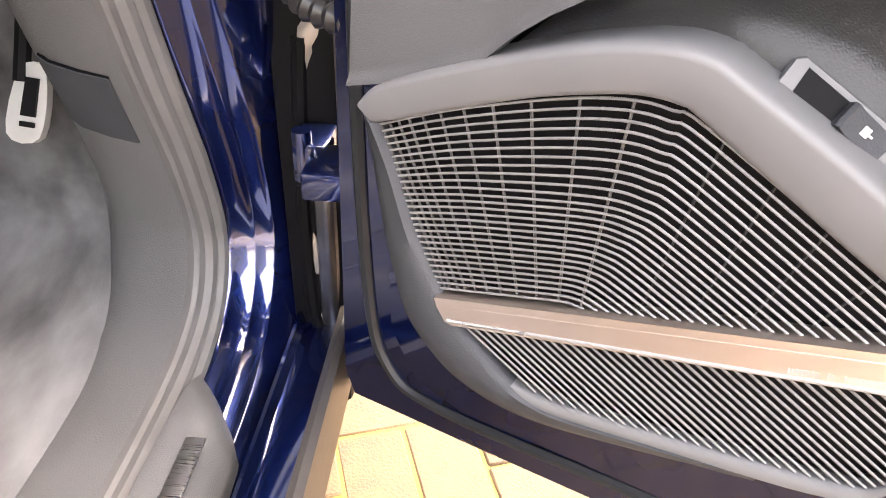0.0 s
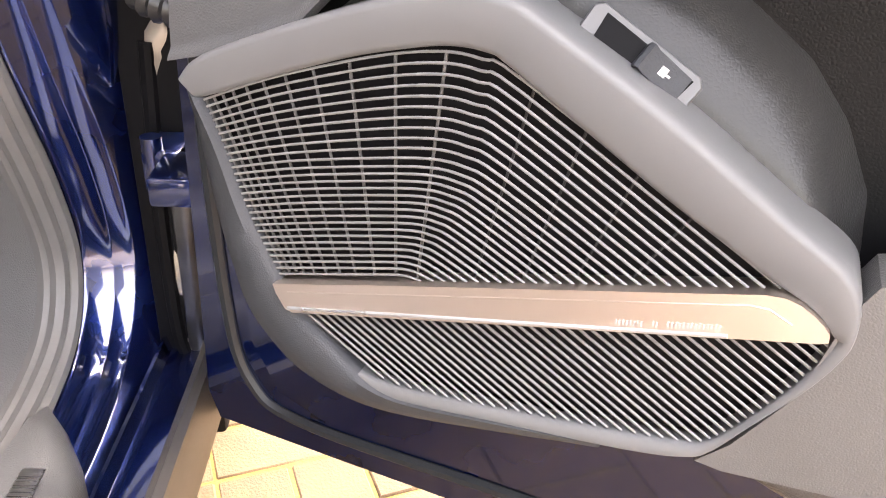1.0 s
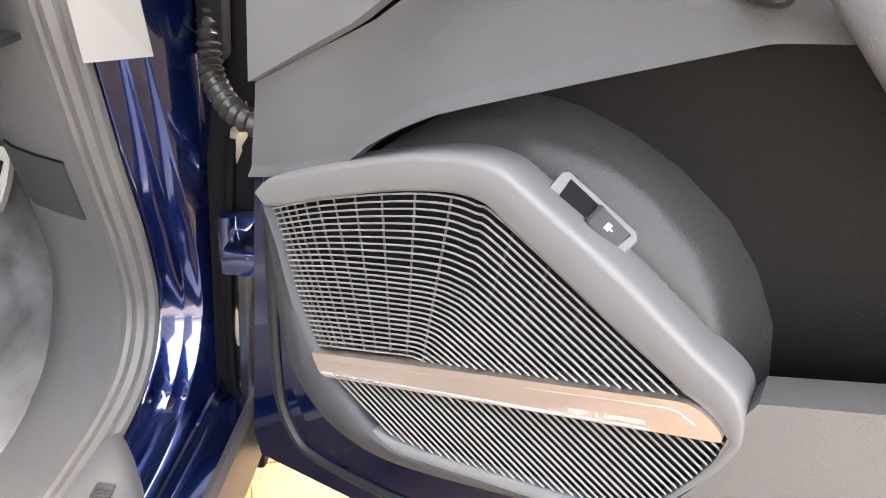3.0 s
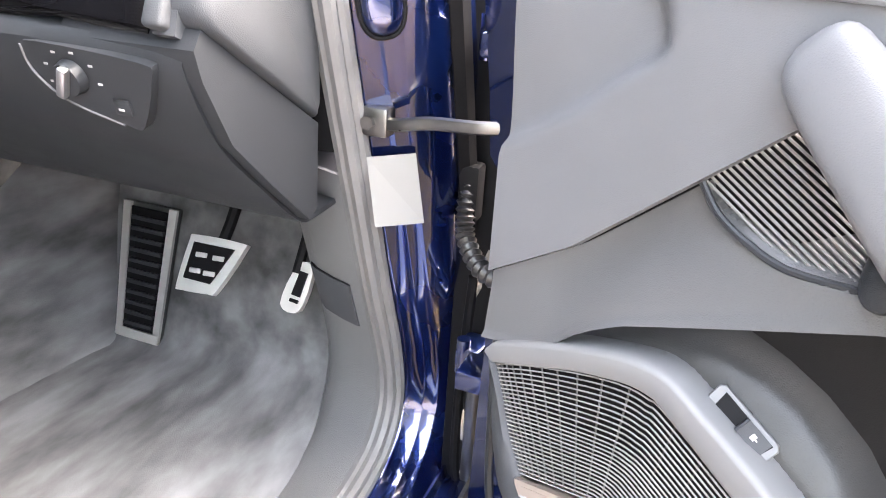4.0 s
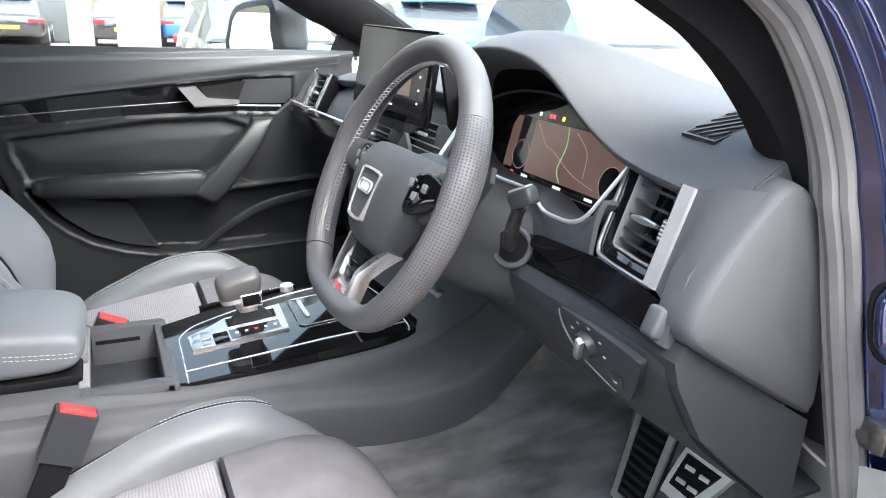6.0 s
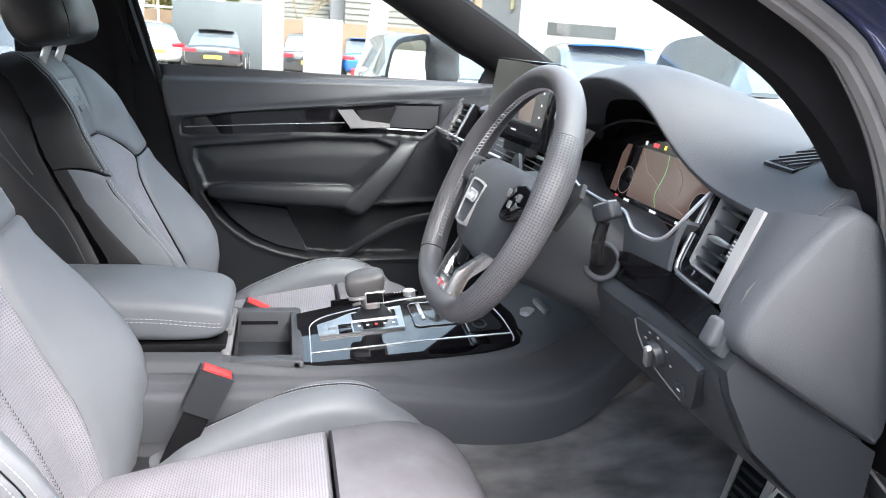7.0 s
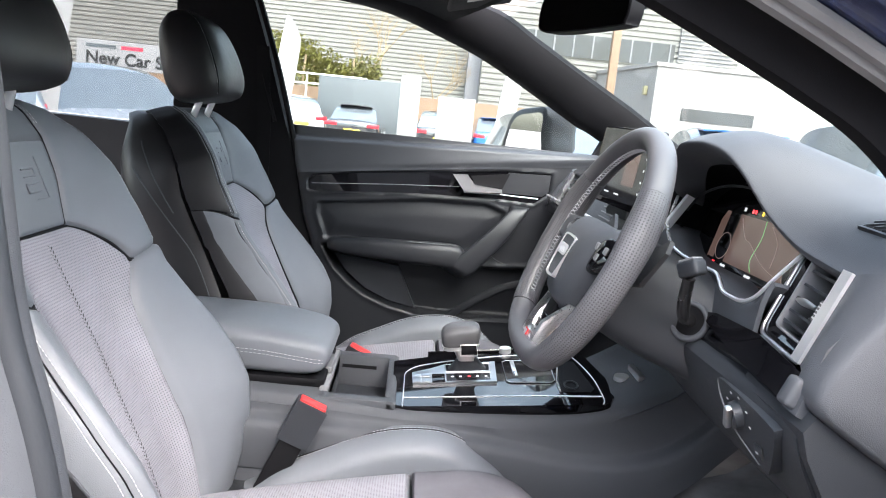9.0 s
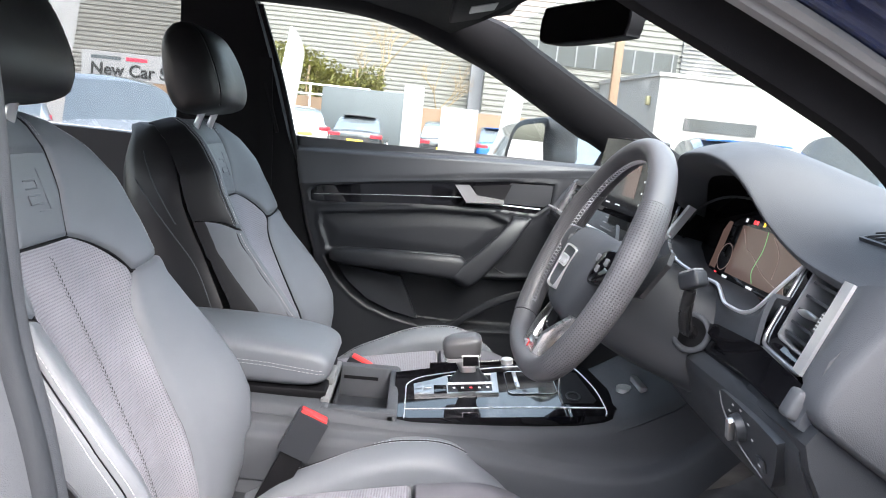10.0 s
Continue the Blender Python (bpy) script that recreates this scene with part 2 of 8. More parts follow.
def loft(rings, caps=True, closed=True, loop=False):
    bm = bmesh.new()
    rows = [[bm.verts.new(Vector(p[:3])) for p in ring] for ring in rings]
    k = len(rows[0])
    pairs = list(zip(rows, rows[1:])) + ([(rows[-1], rows[0])] if loop else [])
    for a, b in pairs:
        for q in range(k if closed else k - 1):
            bm.faces.new((a[q], a[(q + 1) % k], b[(q + 1) % k], b[q]))
    if caps and closed and not loop:
        bm.faces.new(rows[0][::-1])
        bm.faces.new(rows[-1])
    return bm


def pillow(stations, per=5, around=28, m=None):
    """A rounded body along stations (centre, half width vector, half height vector, squareness)."""
    flat = [(*c, *a, *b, e) for c, a, b, e in stations]
    rings = []
    for row in catmull(flat, per):
        c, a, b, e = row[:3], row[3:6], row[6:9], max(row[9], 1.2)
        ring = []
        for k in range(around):
            w = 2 * math.pi * k / around
            x, y = math.cos(w), math.sin(w)
            x, y = math.copysign(abs(x) ** (2 / e), x), math.copysign(abs(y) ** (2 / e), y)
            ring.append(c + a * x + b * y)
        rings.append(ring)
    bm = loft(rings)
    if m is not None:
        bm.transform(m)
    return bm


def tube(points, radius, sides=10, closed=False, flat=1.0, up=None):
    """A tube along points; radius is one number or one for each point; flat squeezes it along up."""
    p = [Vector(q[:3]) for q in points]
    n = len(p)
    rings, side = [], None
    for i in range(n):
        t = ((p[(i + 1) % n] - p[i - 1]) if closed else (p[min(i + 1, n - 1)] - p[max(i - 1, 0)])).normalized()
        if up is not None:
            side = t.cross(Vector(up)).normalized()
        elif side is None:
            side = t.orthogonal().normalized()
        else:
            side = (side - t * side.dot(t)).normalized()
        other = t.cross(side)
        r = radius[i] if isinstance(radius, (list, tuple)) else radius
        rings.append([p[i] + side * (r * math.cos(2 * math.pi * k / sides)) + other * (r * flat * math.sin(2 * math.pi * k / sides)) for k in range(sides)])
    return loft(rings, not closed, True, closed)


def join(*bms):
    out = bmesh.new()
    for b in bms:
        me = bpy.data.meshes.new("tmp")
        b.to_mesh(me)
        b.free()
        out.from_mesh(me)
        bpy.data.meshes.remove(me)
    return out


def sheet(rows, thick=0.0, m=None):
    """An open surface through rows of points, with thickness."""
    bm = loft(rows, caps=False, closed=False)
    bmesh.ops.recalc_face_normals(bm, faces=bm.faces)
    if thick:
        bmesh.ops.solidify(bm, geom=bm.faces[:], thickness=thick)
    if m is not None:
        bm.transform(m)
    return bm


def cyl(a, b, r, sides=20, r2=None, round_=0.0):
    bm = tube([a, b], [r, r if r2 is None else r2], sides)
    return bevel(bm, round_, 2, 60)


def dashes(points, length=0.006, gap=0.003, r=0.0007):
    """A row of short stitches along a curve."""
    p = [Vector(q[:3]) for q in points]
    bms, run, start = [], 0.0, None
    dense = []
    for a, b in zip(p, p[1:]):
        steps = max(1, int((b - a).length / 0.0006))
        dense += [a.lerp(b, k / steps) for k in range(steps)]
    dense.append(p[-1])
    bm = bmesh.new()
    seg = []
    for a, b in zip(dense, dense[1:]):
        if run % (length + gap) < length:
            seg.append(a)
        elif len(seg) > 1:
            d = (seg[-1] - seg[0]).normalized()
            o = d.orthogonal().normalized() * r
            q = d.cross(o)
            ends = [[s + o, s + q, s - o, s - q] for s in (seg[0], seg[-1])]
            v = [[bm.verts.new(x) for x in e] for e in ends]
            for k in range(4):
                bm.faces.new((v[0][k], v[0][(k + 1) % 4], v[1][(k + 1) % 4], v[1][k]))
            seg = []
        else:
            seg = []
        run += (b - a).length
    return bm


# ---- ground and paving ----
PAVE_TURN = Matrix.Translation((0.85, 0.601, 0)) @ Matrix.Rotation(radians(18.5), 4, "Z")


def ground():
    bm = bmesh.new()
    bmesh.ops.create_grid(bm, x_segments=8, y_segments=8, size=400)
    bm.transform(Matrix.Translation((0, 0, -0.03)))
    solo("ground", bm, ASPHALT, "grey asphalt of the dealer's yard", "ground", kind="structure", at=(0, 0, -0.03))
    bed = box((-1.6, -1.6, -0.029), (2.0, 1.8, -0.0035), 0, PAVE_TURN)
    return solo("pavement", bed, JOINT, "buff basket-weave block paving with mossy joints", "pavement", kind="structure", at=(1.7, 0.7, -0.029))


PAVEMENT = ground()


# ---- car body round the driver's opening ----
BODY = thing("car_body", Matrix.Translation((0, 0, 0.15)), "navy blue metallic car body with an open front doorway", "car")

# the doorway's outline in y, z, from the sill up the front pillar and over to the roof
OPENING = [(-0.62, 0.32), (-0.3, 0.305), (0.1, 0.3), (0.3, 0.297), (0.41, 0.305), (0.48, 0.335), (0.515, 0.4), (0.5, 0.49), (0.454, 0.61),
           (0.39, 0.795), (0.345, 0.93), (0.303, 1.057), (0.252, 1.135), (0.18, 1.2), (0.105, 1.24), (0.028, 1.275), (-0.04, 1.304), (-0.2, 1.375), (-0.45, 1.44), (-0.62, 1.455)]


def outline(per=6):
    pts = catmull(OPENING, per)
    out = []
    for i, p in enumerate(pts):
        d = pts[min(i + 1, len(pts) - 1)] - pts[max(i - 1, 0)]
        d = d / np.linalg.norm(d)
        out.append((p, np.array((d[1], -d[0]))))
    return out


def follow(profile, lo=0, hi=None, spread=0.034):
    """A strip along the doorway; profile: rows of x and the distance outwards from the outline; the seals draw back along the windscreen pillar."""
    rows = []
    for p, n in outline()[lo:hi]:
        back_off = spread * max(0.0, min(1.0, (p[1] - 1.07) / 0.13))
        rows.append([(x, p[0] + n[0] * (w + back_off), p[1] + n[1] * (w + back_off)) for x, w in profile])
    return rows


def ring_profile(x, w, r, k=8):
    return [(x + r * math.cos(2 * math.pi * q / k), w + r * math.sin(2 * math.pi * q / k)) for q in range(k)]


part("door_jamb", sheet(follow([(0.766, 0.0), (0.771, 0.0005), (0.7755, 0.0015), (0.7775, 0.003), (0.7945, 0.0118), (0.7975, 0.0122), (0.799, 0.013), (0.812, 0.0199), (0.8155, 0.0203), (0.817, 0.0212), (0.831, 0.029), (0.838, 0.036), (0.846, 0.046), (0.85, 0.06), (0.851, 0.075), (0.852, 0.13)]), 0.003), PAINT, BODY)
for x, w, r in ((0.742, -0.006, 0.011), (0.756, -0.012, 0.01), (0.767, -0.006, 0.008)):
    part("door_seal", loft(follow(ring_profile(x, w, r))), RUBBER, BODY, "grey rubber door seal")
part("kick_trim", sheet(follow([(0.738, -0.01), (0.725, -0.008), (0.7, -0.002), (0.67, 0.007), (0.645, 0.02), (0.628, 0.045), (0.618, 0.09), (0.614, 0.15)], 0, 54), 0.004), KICK, BODY, "grained grey kick panel and sill trim")
part("a_pillar_trim", sheet([r + q for r, q in zip(follow([(0.748, -0.004), (0.738, -0.008)], 54), follow([(0.722, -0.011), (0.7, -0.012), (0.68, -0.004), (0.668, 0.02), (0.66, 0.07), (0.66, 0.09)], 54, None, 0.0))], 0.004), HEADLINER, BODY, "black windscreen pillar trim")



# small cover flap on the kick panel
cover = [[(x, p[0] + n[0] * w, p[1] + n[1] * w) for x, w in ((0.648, 0.014), (0.66, 0.0055), (0.69, -0.0045), (0.718, -0.0105))] for p, n in outline(12) if p[0] > 0.4 and 0.52 < p[1] < 0.605]
part("kick_cover", sheet(cover, 0.003), SOFT, BODY, "dark grey cover flap on the kick panel")
part("cover_joint", tube([tuple(cover[0][k]) for k in (3, 2, 1, 0)] + [tuple(r[0]) for r in cover[1:-1]] + [tuple(p) for p in cover[-1]], 0.0016, 6), DARK, BODY)
# black strip over the jamb's flange, standing for the shade in the wing gap
part("wing_gap_shade", loft(follow(ring_profile(0.852, 0.075, 0.016), 30, 84)), DARK, BODY, "black strip put in for the shaded gap behind the wing")


def sill():
    # stepped entry trim and its bright insert
    rows = [[(x, y - max(0.0, x - 0.775) * 1.5, z + h) for x, h in ((0.772, 0.03), (0.79, 0.036), (0.812, 0.03), (0.826, 0.005), (0.83, -0.06))] for y, z in ((-0.7, 0.31), (0.2, 0.306), (0.3, 0.305), (0.36, 0.3), (0.392, 0.285), (0.405, 0.25))]
    trim = part("entry_trim", sheet(rows, 0.004), KICK, BODY, "grey plastic entry trim on the sill")
    part("entry_plate", box((0.799, -0.6, 0.3405), (0.817, 0.29, 0.3435), 0.003), BRUSHED, trim, "brushed aluminium entry plate")
    ledge = [[(0.849, y, 0.315), (0.853, y, 0.3), (0.862, y, 0.297), (0.893, y, 0.3)] for y in (-0.9, -0.3, 0.2, 0.4, 0.5)]
    part("sill", sheet(ledge, 0.004), PAINT, BODY)
    lip = [[(0.888, y, 0.3), (0.892, y, 0.325), (0.899, y, 0.329), (0.906, y, 0.324), (0.906, y, 0.24), (0.88, y, 0.2), (0.872, y, 0.21), (0.884, y, 0.28)] for y in (-0.9, -0.3, 0.2, 0.4, 0.5)]
    part("sill_lip", loft(lip), DOORLOW, BODY, "dark grey plastic lip along the outer sill")


sill()


# fender edge and the dark cavity in front of the hinges
def fender():
    rows = []
    for z, y0, x0 in ((0.16, 0.64, 0.86), (0.3, 0.64, 0.875), (0.45, 0.63, 0.885), (0.6, 0.61, 0.89), (0.8, 0.57, 0.89), (1.0, 0.51, 0.87), (1.1, 0.46, 0.84)):
        rows.append([(x0 - 0.03, y0 + 0.02, z), (x0 + 0.01, y0, z), (x0 + 0.03, y0 + 0.03, z), (x0 + 0.04, y0 + 0.12, z), (x0 + 0.04, y0 + 0.5, z), (x0 + 0.02, y0 + 0.9, z)])
    part("fender", sheet(rows, 0.004), PAINT, BODY)
    # pillar coloured black for the shade deep in the hinge cavity
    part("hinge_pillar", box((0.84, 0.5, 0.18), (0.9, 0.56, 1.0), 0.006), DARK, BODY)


fender()


# ---- driver's door, standing open; local x runs along the door, y up, z into the car ----
DOOR_M = Matrix.Translation((0.967, 0.26, 0)) @ Matrix.Rotation(radians(-27.4), 4, "Z") @ Matrix.Rotation(radians(90), 4, "X")
DOOR = thing("driver_door", Matrix.Translation((0.9, 0.48, 0.26)), "open navy car door with grey trim and a finned speaker grille", "car door")


def line_y(p, q, x):
    return p[1] + (q[1] - p[1]) * (x - p[0]) / (q[0] - p[0])


def offset_path(points, w):
    """A thin closed outline round an open polyline, w wide."""
    a, b = [], []
    for i, p in enumerate(points):
        d = Vector(points[min(i + 1, len(points) - 1)]) - Vector(points[max(i - 1, 0)])
        n = Vector((-d.y, d.x)).normalized() * (w / 2)
        a.append((p[0] + n.x, p[1] + n.y))
        b.append((p[0] - n.x, p[1] - n.y))
    return a + b[::-1]


def curve_z(points):
    """z as a function of u along a polyline."""
    def at(u):
        if u <= points[0][0]:
            return points[0][1]
        for p, q in zip(points, points[1:]):
            if u <= q[0]:
                return line_y(p, q, u)
        return points[-1][1]
    return at


def reach(u, z, points):
    """Distance of (u, z) from a polyline, minus on its right-hand side."""
    best, sign = 9.0, 1.0
    for p, q in zip(points, points[1:]):
        dx, dz = q[0] - p[0], q[1] - p[1]
        t = max(0.0, min(1.0, ((u - p[0]) * dx + (z - p[1]) * dz) / (dx * dx + dz * dz)))
        ex, ez = u - p[0] - t * dx, z - p[1] - t * dz
        d = math.hypot(ex, ez)
        if d < best - 1e-9:
            best, sign = d, 1.0 if dx * ez - dz * ex >= 0 else -1.0
    return best * sign


def ease(a, b, x):
    t = max(0.0, min(1.0, (x - a) / (b - a)))
    return t * t * (3 - 2 * t)


def door_panel(name, low, high, depth, mat, label="", us=None, steps=26, edge=0.012):
    """A moulded panel between two lines along the door, with its relief from depth(u, z), edges turned back."""
    low, high = curve_z(low), curve_z(high)
    rows = []
    for u in us:
        a, b = low(u), high(u)
        row = [(u, a, depth(u, a) - edge)] + [(u, a + (b - a) * s, depth(u, a + (b - a) * s)) for s in np.linspace(0.004, 0.996, steps)] + [(u, b, depth(u, b) - edge)]
        rows.append([DOOR_M @ Vector(p) for p in row])
    first = [DOOR_M @ Vector((us[0] - 0.002, (DOOR_M.inverted() @ p).y, (DOOR_M.inverted() @ p).z - 0.03)) for p in rows[0]]
    return part(name, sheet([first] + rows, 0.003), mat, DOOR, label, angle=50)


def driver_door():
    m = DOOR_M
    shell = [(-0.155, 0.27), (-0.14, 0.243), (0.0, 0.247), (0.4, 0.262), (1.02, 0.30), (1.06, 0.5), (1.04, 1.02), (0.06, 1.06), (-0.05, 1.03), (-0.13, 1.0), (-0.16, 0.52)]
    part("door_shell", prism(shell, -0.2, -0.165, 0.008, m), PAINT, DOOR)
    inner = [(-0.11, 0.33), (-0.1, 0.302), (0.05, 0.308), (0.4, 0.325), (0.98, 0.36), (1.0, 1.0), (0.0, 1.02), (-0.05, 0.98), (-0.06, 0.86), (-0.1, 0.8)]
    part("inner_shell", prism(inner, -0.165, -0.1, 0.016, m, 4), PAINT, DOOR, "navy painted inner door metal")
    inner2 = [(-0.045, 0.42), (-0.02, 0.375), (0.02, 0.362), (0.3, 0.37), (0.95, 0.39), (0.97, 1.0), (0.0, 1.01), (-0.03, 0.97), (-0.035, 0.86), (-0.06, 0.8)]
    part("flange", prism(inner2, -0.1, -0.085, 0.014, m, 4), PAINT, DOOR)
    seal = catmull([(-0.07, 0.9, -0.1), (-0.085, 0.7, -0.1), (-0.08, 0.45, -0.1), (-0.06, 0.36, -0.1), (0.0, 0.335, -0.1), (0.2, 0.345, -0.1), (0.5, 0.36, -0.1), (0.95, 0.38, -0.1)], 6)
    part("door_seal", tube([m @ Vector(p) for p in seal], 0.006, 8), PLASTIC, DOOR, "black rubber seal along the door edge")
    under = catmull([(-0.15, 0.262, -0.166), (-0.1, 0.253, -0.166), (0.1, 0.259, -0.166), (0.5, 0.275, -0.166), (1.0, 0.305, -0.166)], 6)
    part("lower_seal", tube([m @ Vector(p) for p in under], 0.014, 8), DARK, DOOR, "black rubber lip under the door")
    part("lower_band", prism([(-0.152, 0.258), (-0.14, 0.2425), (0.0, 0.2465), (0.4, 0.2615), (1.02, 0.2995), (1.02, 0.322), (0.4, 0.282), (0.0, 0.266), (-0.13, 0.262)], -0.166, -0.156, 0.003, m), PLASTIC, DOOR, "black rubber band along the door's lower edge")
    part("front_flange", prism([(-0.122, 0.99), (-0.1, 0.877), (-0.093, 0.82), (-0.06, 0.79), (-0.004, 0.8), (-0.004, 1.0)], -0.0845, -0.07, 0.004, m), PAINT, DOOR, "navy painted front edge of the door")
    # the flat body of the card behind its panels, blackened for the recess's shade
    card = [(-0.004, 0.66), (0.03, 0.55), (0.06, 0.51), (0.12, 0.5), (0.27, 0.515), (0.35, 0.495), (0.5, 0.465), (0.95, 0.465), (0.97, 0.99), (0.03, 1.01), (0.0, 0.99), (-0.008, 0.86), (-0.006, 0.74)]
    part("door_card", prism(card, -0.085, -0.07, 0.004, m), SHADEGRAIN, DOOR, "grained plastic at the back of the door pocket, blackened as shade")
    us = [-0.018, -0.012] + list(np.linspace(0.0, 0.36, 61)) + list(np.linspace(0.39, 0.95, 12))
    front = [(-0.02, 0.737), (0.07, 0.793), (0.222, 0.922), (0.3, 0.985), (0.36, 0.99), (0.95, 0.985)]
    top = [(-0.02, 1.09), (0.05, 1.098), (0.95, 1.085)]
    hollow = [(-0.03, 0.845), (0.05, 0.893), (0.112, 0.94), (0.127, 0.948), (0.132, 0.962), (0.125, 0.985), (0.095, 1.022), (0.03, 1.078), (0.02, 1.12)]

    def upper_depth(u, z):
        d = reach(u, z, hollow)
        return -0.004 - 0.012 * ease(0.0, 0.012, d) + 0.008 * ease(0.01, 0.12, d)

    door_panel("upper_card", front, top, upper_depth, UPPERTRIM, "grey soft-touch upper door panel", us, 46)
    ledge = [(-0.02, 0.67), (0.03, 0.684), (0.065, 0.7), (0.083, 0.718), (0.103, 0.733), (0.13, 0.749), (0.16, 0.762), (0.22, 0.787), (0.303, 0.821), (0.36, 0.83), (0.95, 0.84)]
    front_z, ledge_z = curve_z(front), curve_z(ledge)

    def middle_depth(u, z):
        s = (z - ledge_z(u)) / max(0.01, front_z(u) - ledge_z(u))
        grille = 1 - ease(0.0, 0.006, min(z - line_y((0.2, 0.852), (0.239, 0.838), u) if u < 0.239 else z - 0.838, u - 0.17 + (z - 0.87) * 0.5))
        return -0.006 - (0.005 + 0.017 * ease(-0.02, 0.12, u)) * ease(0.0, 1.0, s) + 0.004 * (1 - ease(0.0, 0.12, s)) - 0.014 * (1 - grille) * (z < 0.93)

    door_panel("middle_panel", ledge, front, middle_depth, DOORMID, "grained grey middle panel", us, 40)
    ridge = [(0.05, 0.68), (0.09, 0.708), (0.135, 0.732), (0.165, 0.74), (0.196, 0.739), (0.228, 0.732), (0.257, 0.72), (0.288, 0.698), (0.305, 0.675), (0.315, 0.648), (0.32, 0.61)]

    opening = curve_z([(0.0, 0.65), (0.053, 0.675), (0.097, 0.692), (0.127, 0.701), (0.149, 0.706), (0.168, 0.706), (0.182, 0.7), (0.251, 0.66), (0.291, 0.639), (0.324, 0.623), (0.34, 0.61), (0.4, 0.5)])

    brow = [(-0.006, 0.666), (0.058, 0.701), (0.132, 0.727), (0.178, 0.731), (0.195, 0.724), (0.253, 0.694), (0.333, 0.645), (0.3435, 0.617)]

    def bulge_depth(u, z):
        if u < 0.338 and z < opening(u) + 0.006:
            return -0.03
        d = reach(u, z, ridge)
        away = max(0.0, reach(u, z, brow))
        return -0.026 - 0.6 * min(away, 0.05) - 0.05 * ease(0.0, 0.035, d)

    door_panel("bulge", [(-0.02, 0.6), (0.36, 0.6), (0.95, 0.6)], [(p[0], p[1] - 0.001) for p in ledge], bulge_depth, DOORDARK, "dark grained bulge round the speaker", us, 40)
    hem = [(0.0, 0.55), (0.0225, 0.528), (0.0525, 0.49), (0.113, 0.481), (0.187, 0.492), (0.26, 0.505), (0.3, 0.5), (0.34, 0.486), (0.5, 0.458), (0.95, 0.46)]
    hem_z = curve_z(hem)
    us2 = list(np.linspace(0.02, 0.36, 40)) + list(np.linspace(0.4, 0.95, 10))
    door_panel("lower_trim", hem, [(0.0, 0.57), (0.04, 0.525), (0.09, 0.502), (0.13, 0.502), (0.29, 0.528), (0.36, 0.535), (0.95, 0.6)],
               lambda u, z: -0.05 + 0.05 * ease(0.0, 0.035, z - hem_z(u)), DOORLOW, "", us2, 12)
    pocket = [(0.297, 0.524), (0.31, 0.54), (0.33, 0.578), (0.338, 0.625), (0.345, 0.641), (0.4, 0.66), (0.6, 0.68), (0.95, 0.69), (0.95, 0.56), (0.5, 0.545), (0.36, 0.53), (0.31, 0.523)]
    part("pocket", prism(pocket, -0.03, 0.0018, 0.003, m, 3), DOORPOCKET, DOOR, "grey door pocket front")
    # speaker surround: pale along its top and side, darker below to paint the underside's shade
    outer = [(-0.006, 0.666), (0.008, 0.679), (0.058, 0.701), (0.103, 0.718), (0.132, 0.727), (0.159, 0.732), (0.178, 0.731), (0.195, 0.724), (0.253, 0.694), (0.308, 0.66),
             (0.333, 0.645), (0.341, 0.632), (0.3435, 0.617), (0.342, 0.604), (0.333, 0.583), (0.315, 0.553), (0.303, 0.5325), (0.292, 0.5245), (0.262, 0.5165), (0.2, 0.506), (0.133, 0.4955), (0.103, 0.4985)]
    hole = [(0.004, 0.655), (0.02, 0.661), (0.053, 0.675), (0.097, 0.692), (0.127, 0.701), (0.149, 0.706), (0.168, 0.706), (0.182, 0.7), (0.251, 0.66), (0.291, 0.639),
            (0.309, 0.63), (0.324, 0.623), (0.334, 0.614), (0.3365, 0.609), (0.327, 0.582), (0.309, 0.55), (0.299, 0.537), (0.29, 0.5325), (0.262, 0.526), (0.2, 0.5145), (0.133, 0.504), (0.1032, 0.5045)]
    profile = ((0.0, -0.03), (0.0, -0.001), (0.04, 0.003), (0.1, 0.0048), (0.18, 0.0054), (0.86, 0.0036), (0.95, 0.0024), (1.0, 0.0), (1.0, -0.0074))

    def surround(outer, hole, profile):
        rings = []
        for s, n in profile:
            ring = [(o[0] + (h[0] - o[0]) * s, o[1] + (h[1] - o[1]) * s, n * (min(1, math.dist(o, h) / 0.012) if n > 0 else 1)) for o, h in zip(outer, hole)]
            rings.append([m @ Vector(p) for p in catmull(ring, 5)])
        return sheet([list(r) for r in zip(*rings)], 0.002)

    part("speaker_surround", surround(outer, hole, profile), GREYTRIM, DOOR, "grey moulded speaker surround", angle=60)
    outer2 = [(0.25, 0.511), (0.225, 0.504), (0.186, 0.494), (0.133, 0.482), (0.095, 0.479), (0.06, 0.487), (0.036, 0.506), (0.022, 0.525), (0.014, 0.55), (0.008, 0.58), (0.0, 0.634), (-0.006, 0.664)]
    hole2 = [(0.25, 0.5145), (0.225, 0.51), (0.186, 0.504), (0.133, 0.4965), (0.103, 0.503), (0.079, 0.520), (0.066, 0.530), (0.056, 0.541), (0.051, 0.551), (0.031, 0.588), (0.016, 0.628), (0.004, 0.655)]
    part("lower_surround", surround(outer2, hole2, ((0.0, -0.05), (0.0, -0.008), (0.12, -0.002), (0.5, 0.001), (0.9, 0.003), (1.0, 0.0), (1.0, -0.0074))), SOFT, DOOR, "lower speaker surround, darkened as its shaded underside", angle=60)
    whole = [(p[0], p[1]) for p in catmull(hole, 3)] + [(p[0], p[1]) for p in catmull(hole2, 3)[1:-1]]
    part("grille_backing", prism(whole, -0.036, -0.011, 0, m), DARK, DOOR)
    # round fins over the strip: rising level, then bent down along the surround
    s0, s1 = (0.051, 0.553), (0.309, 0.629)
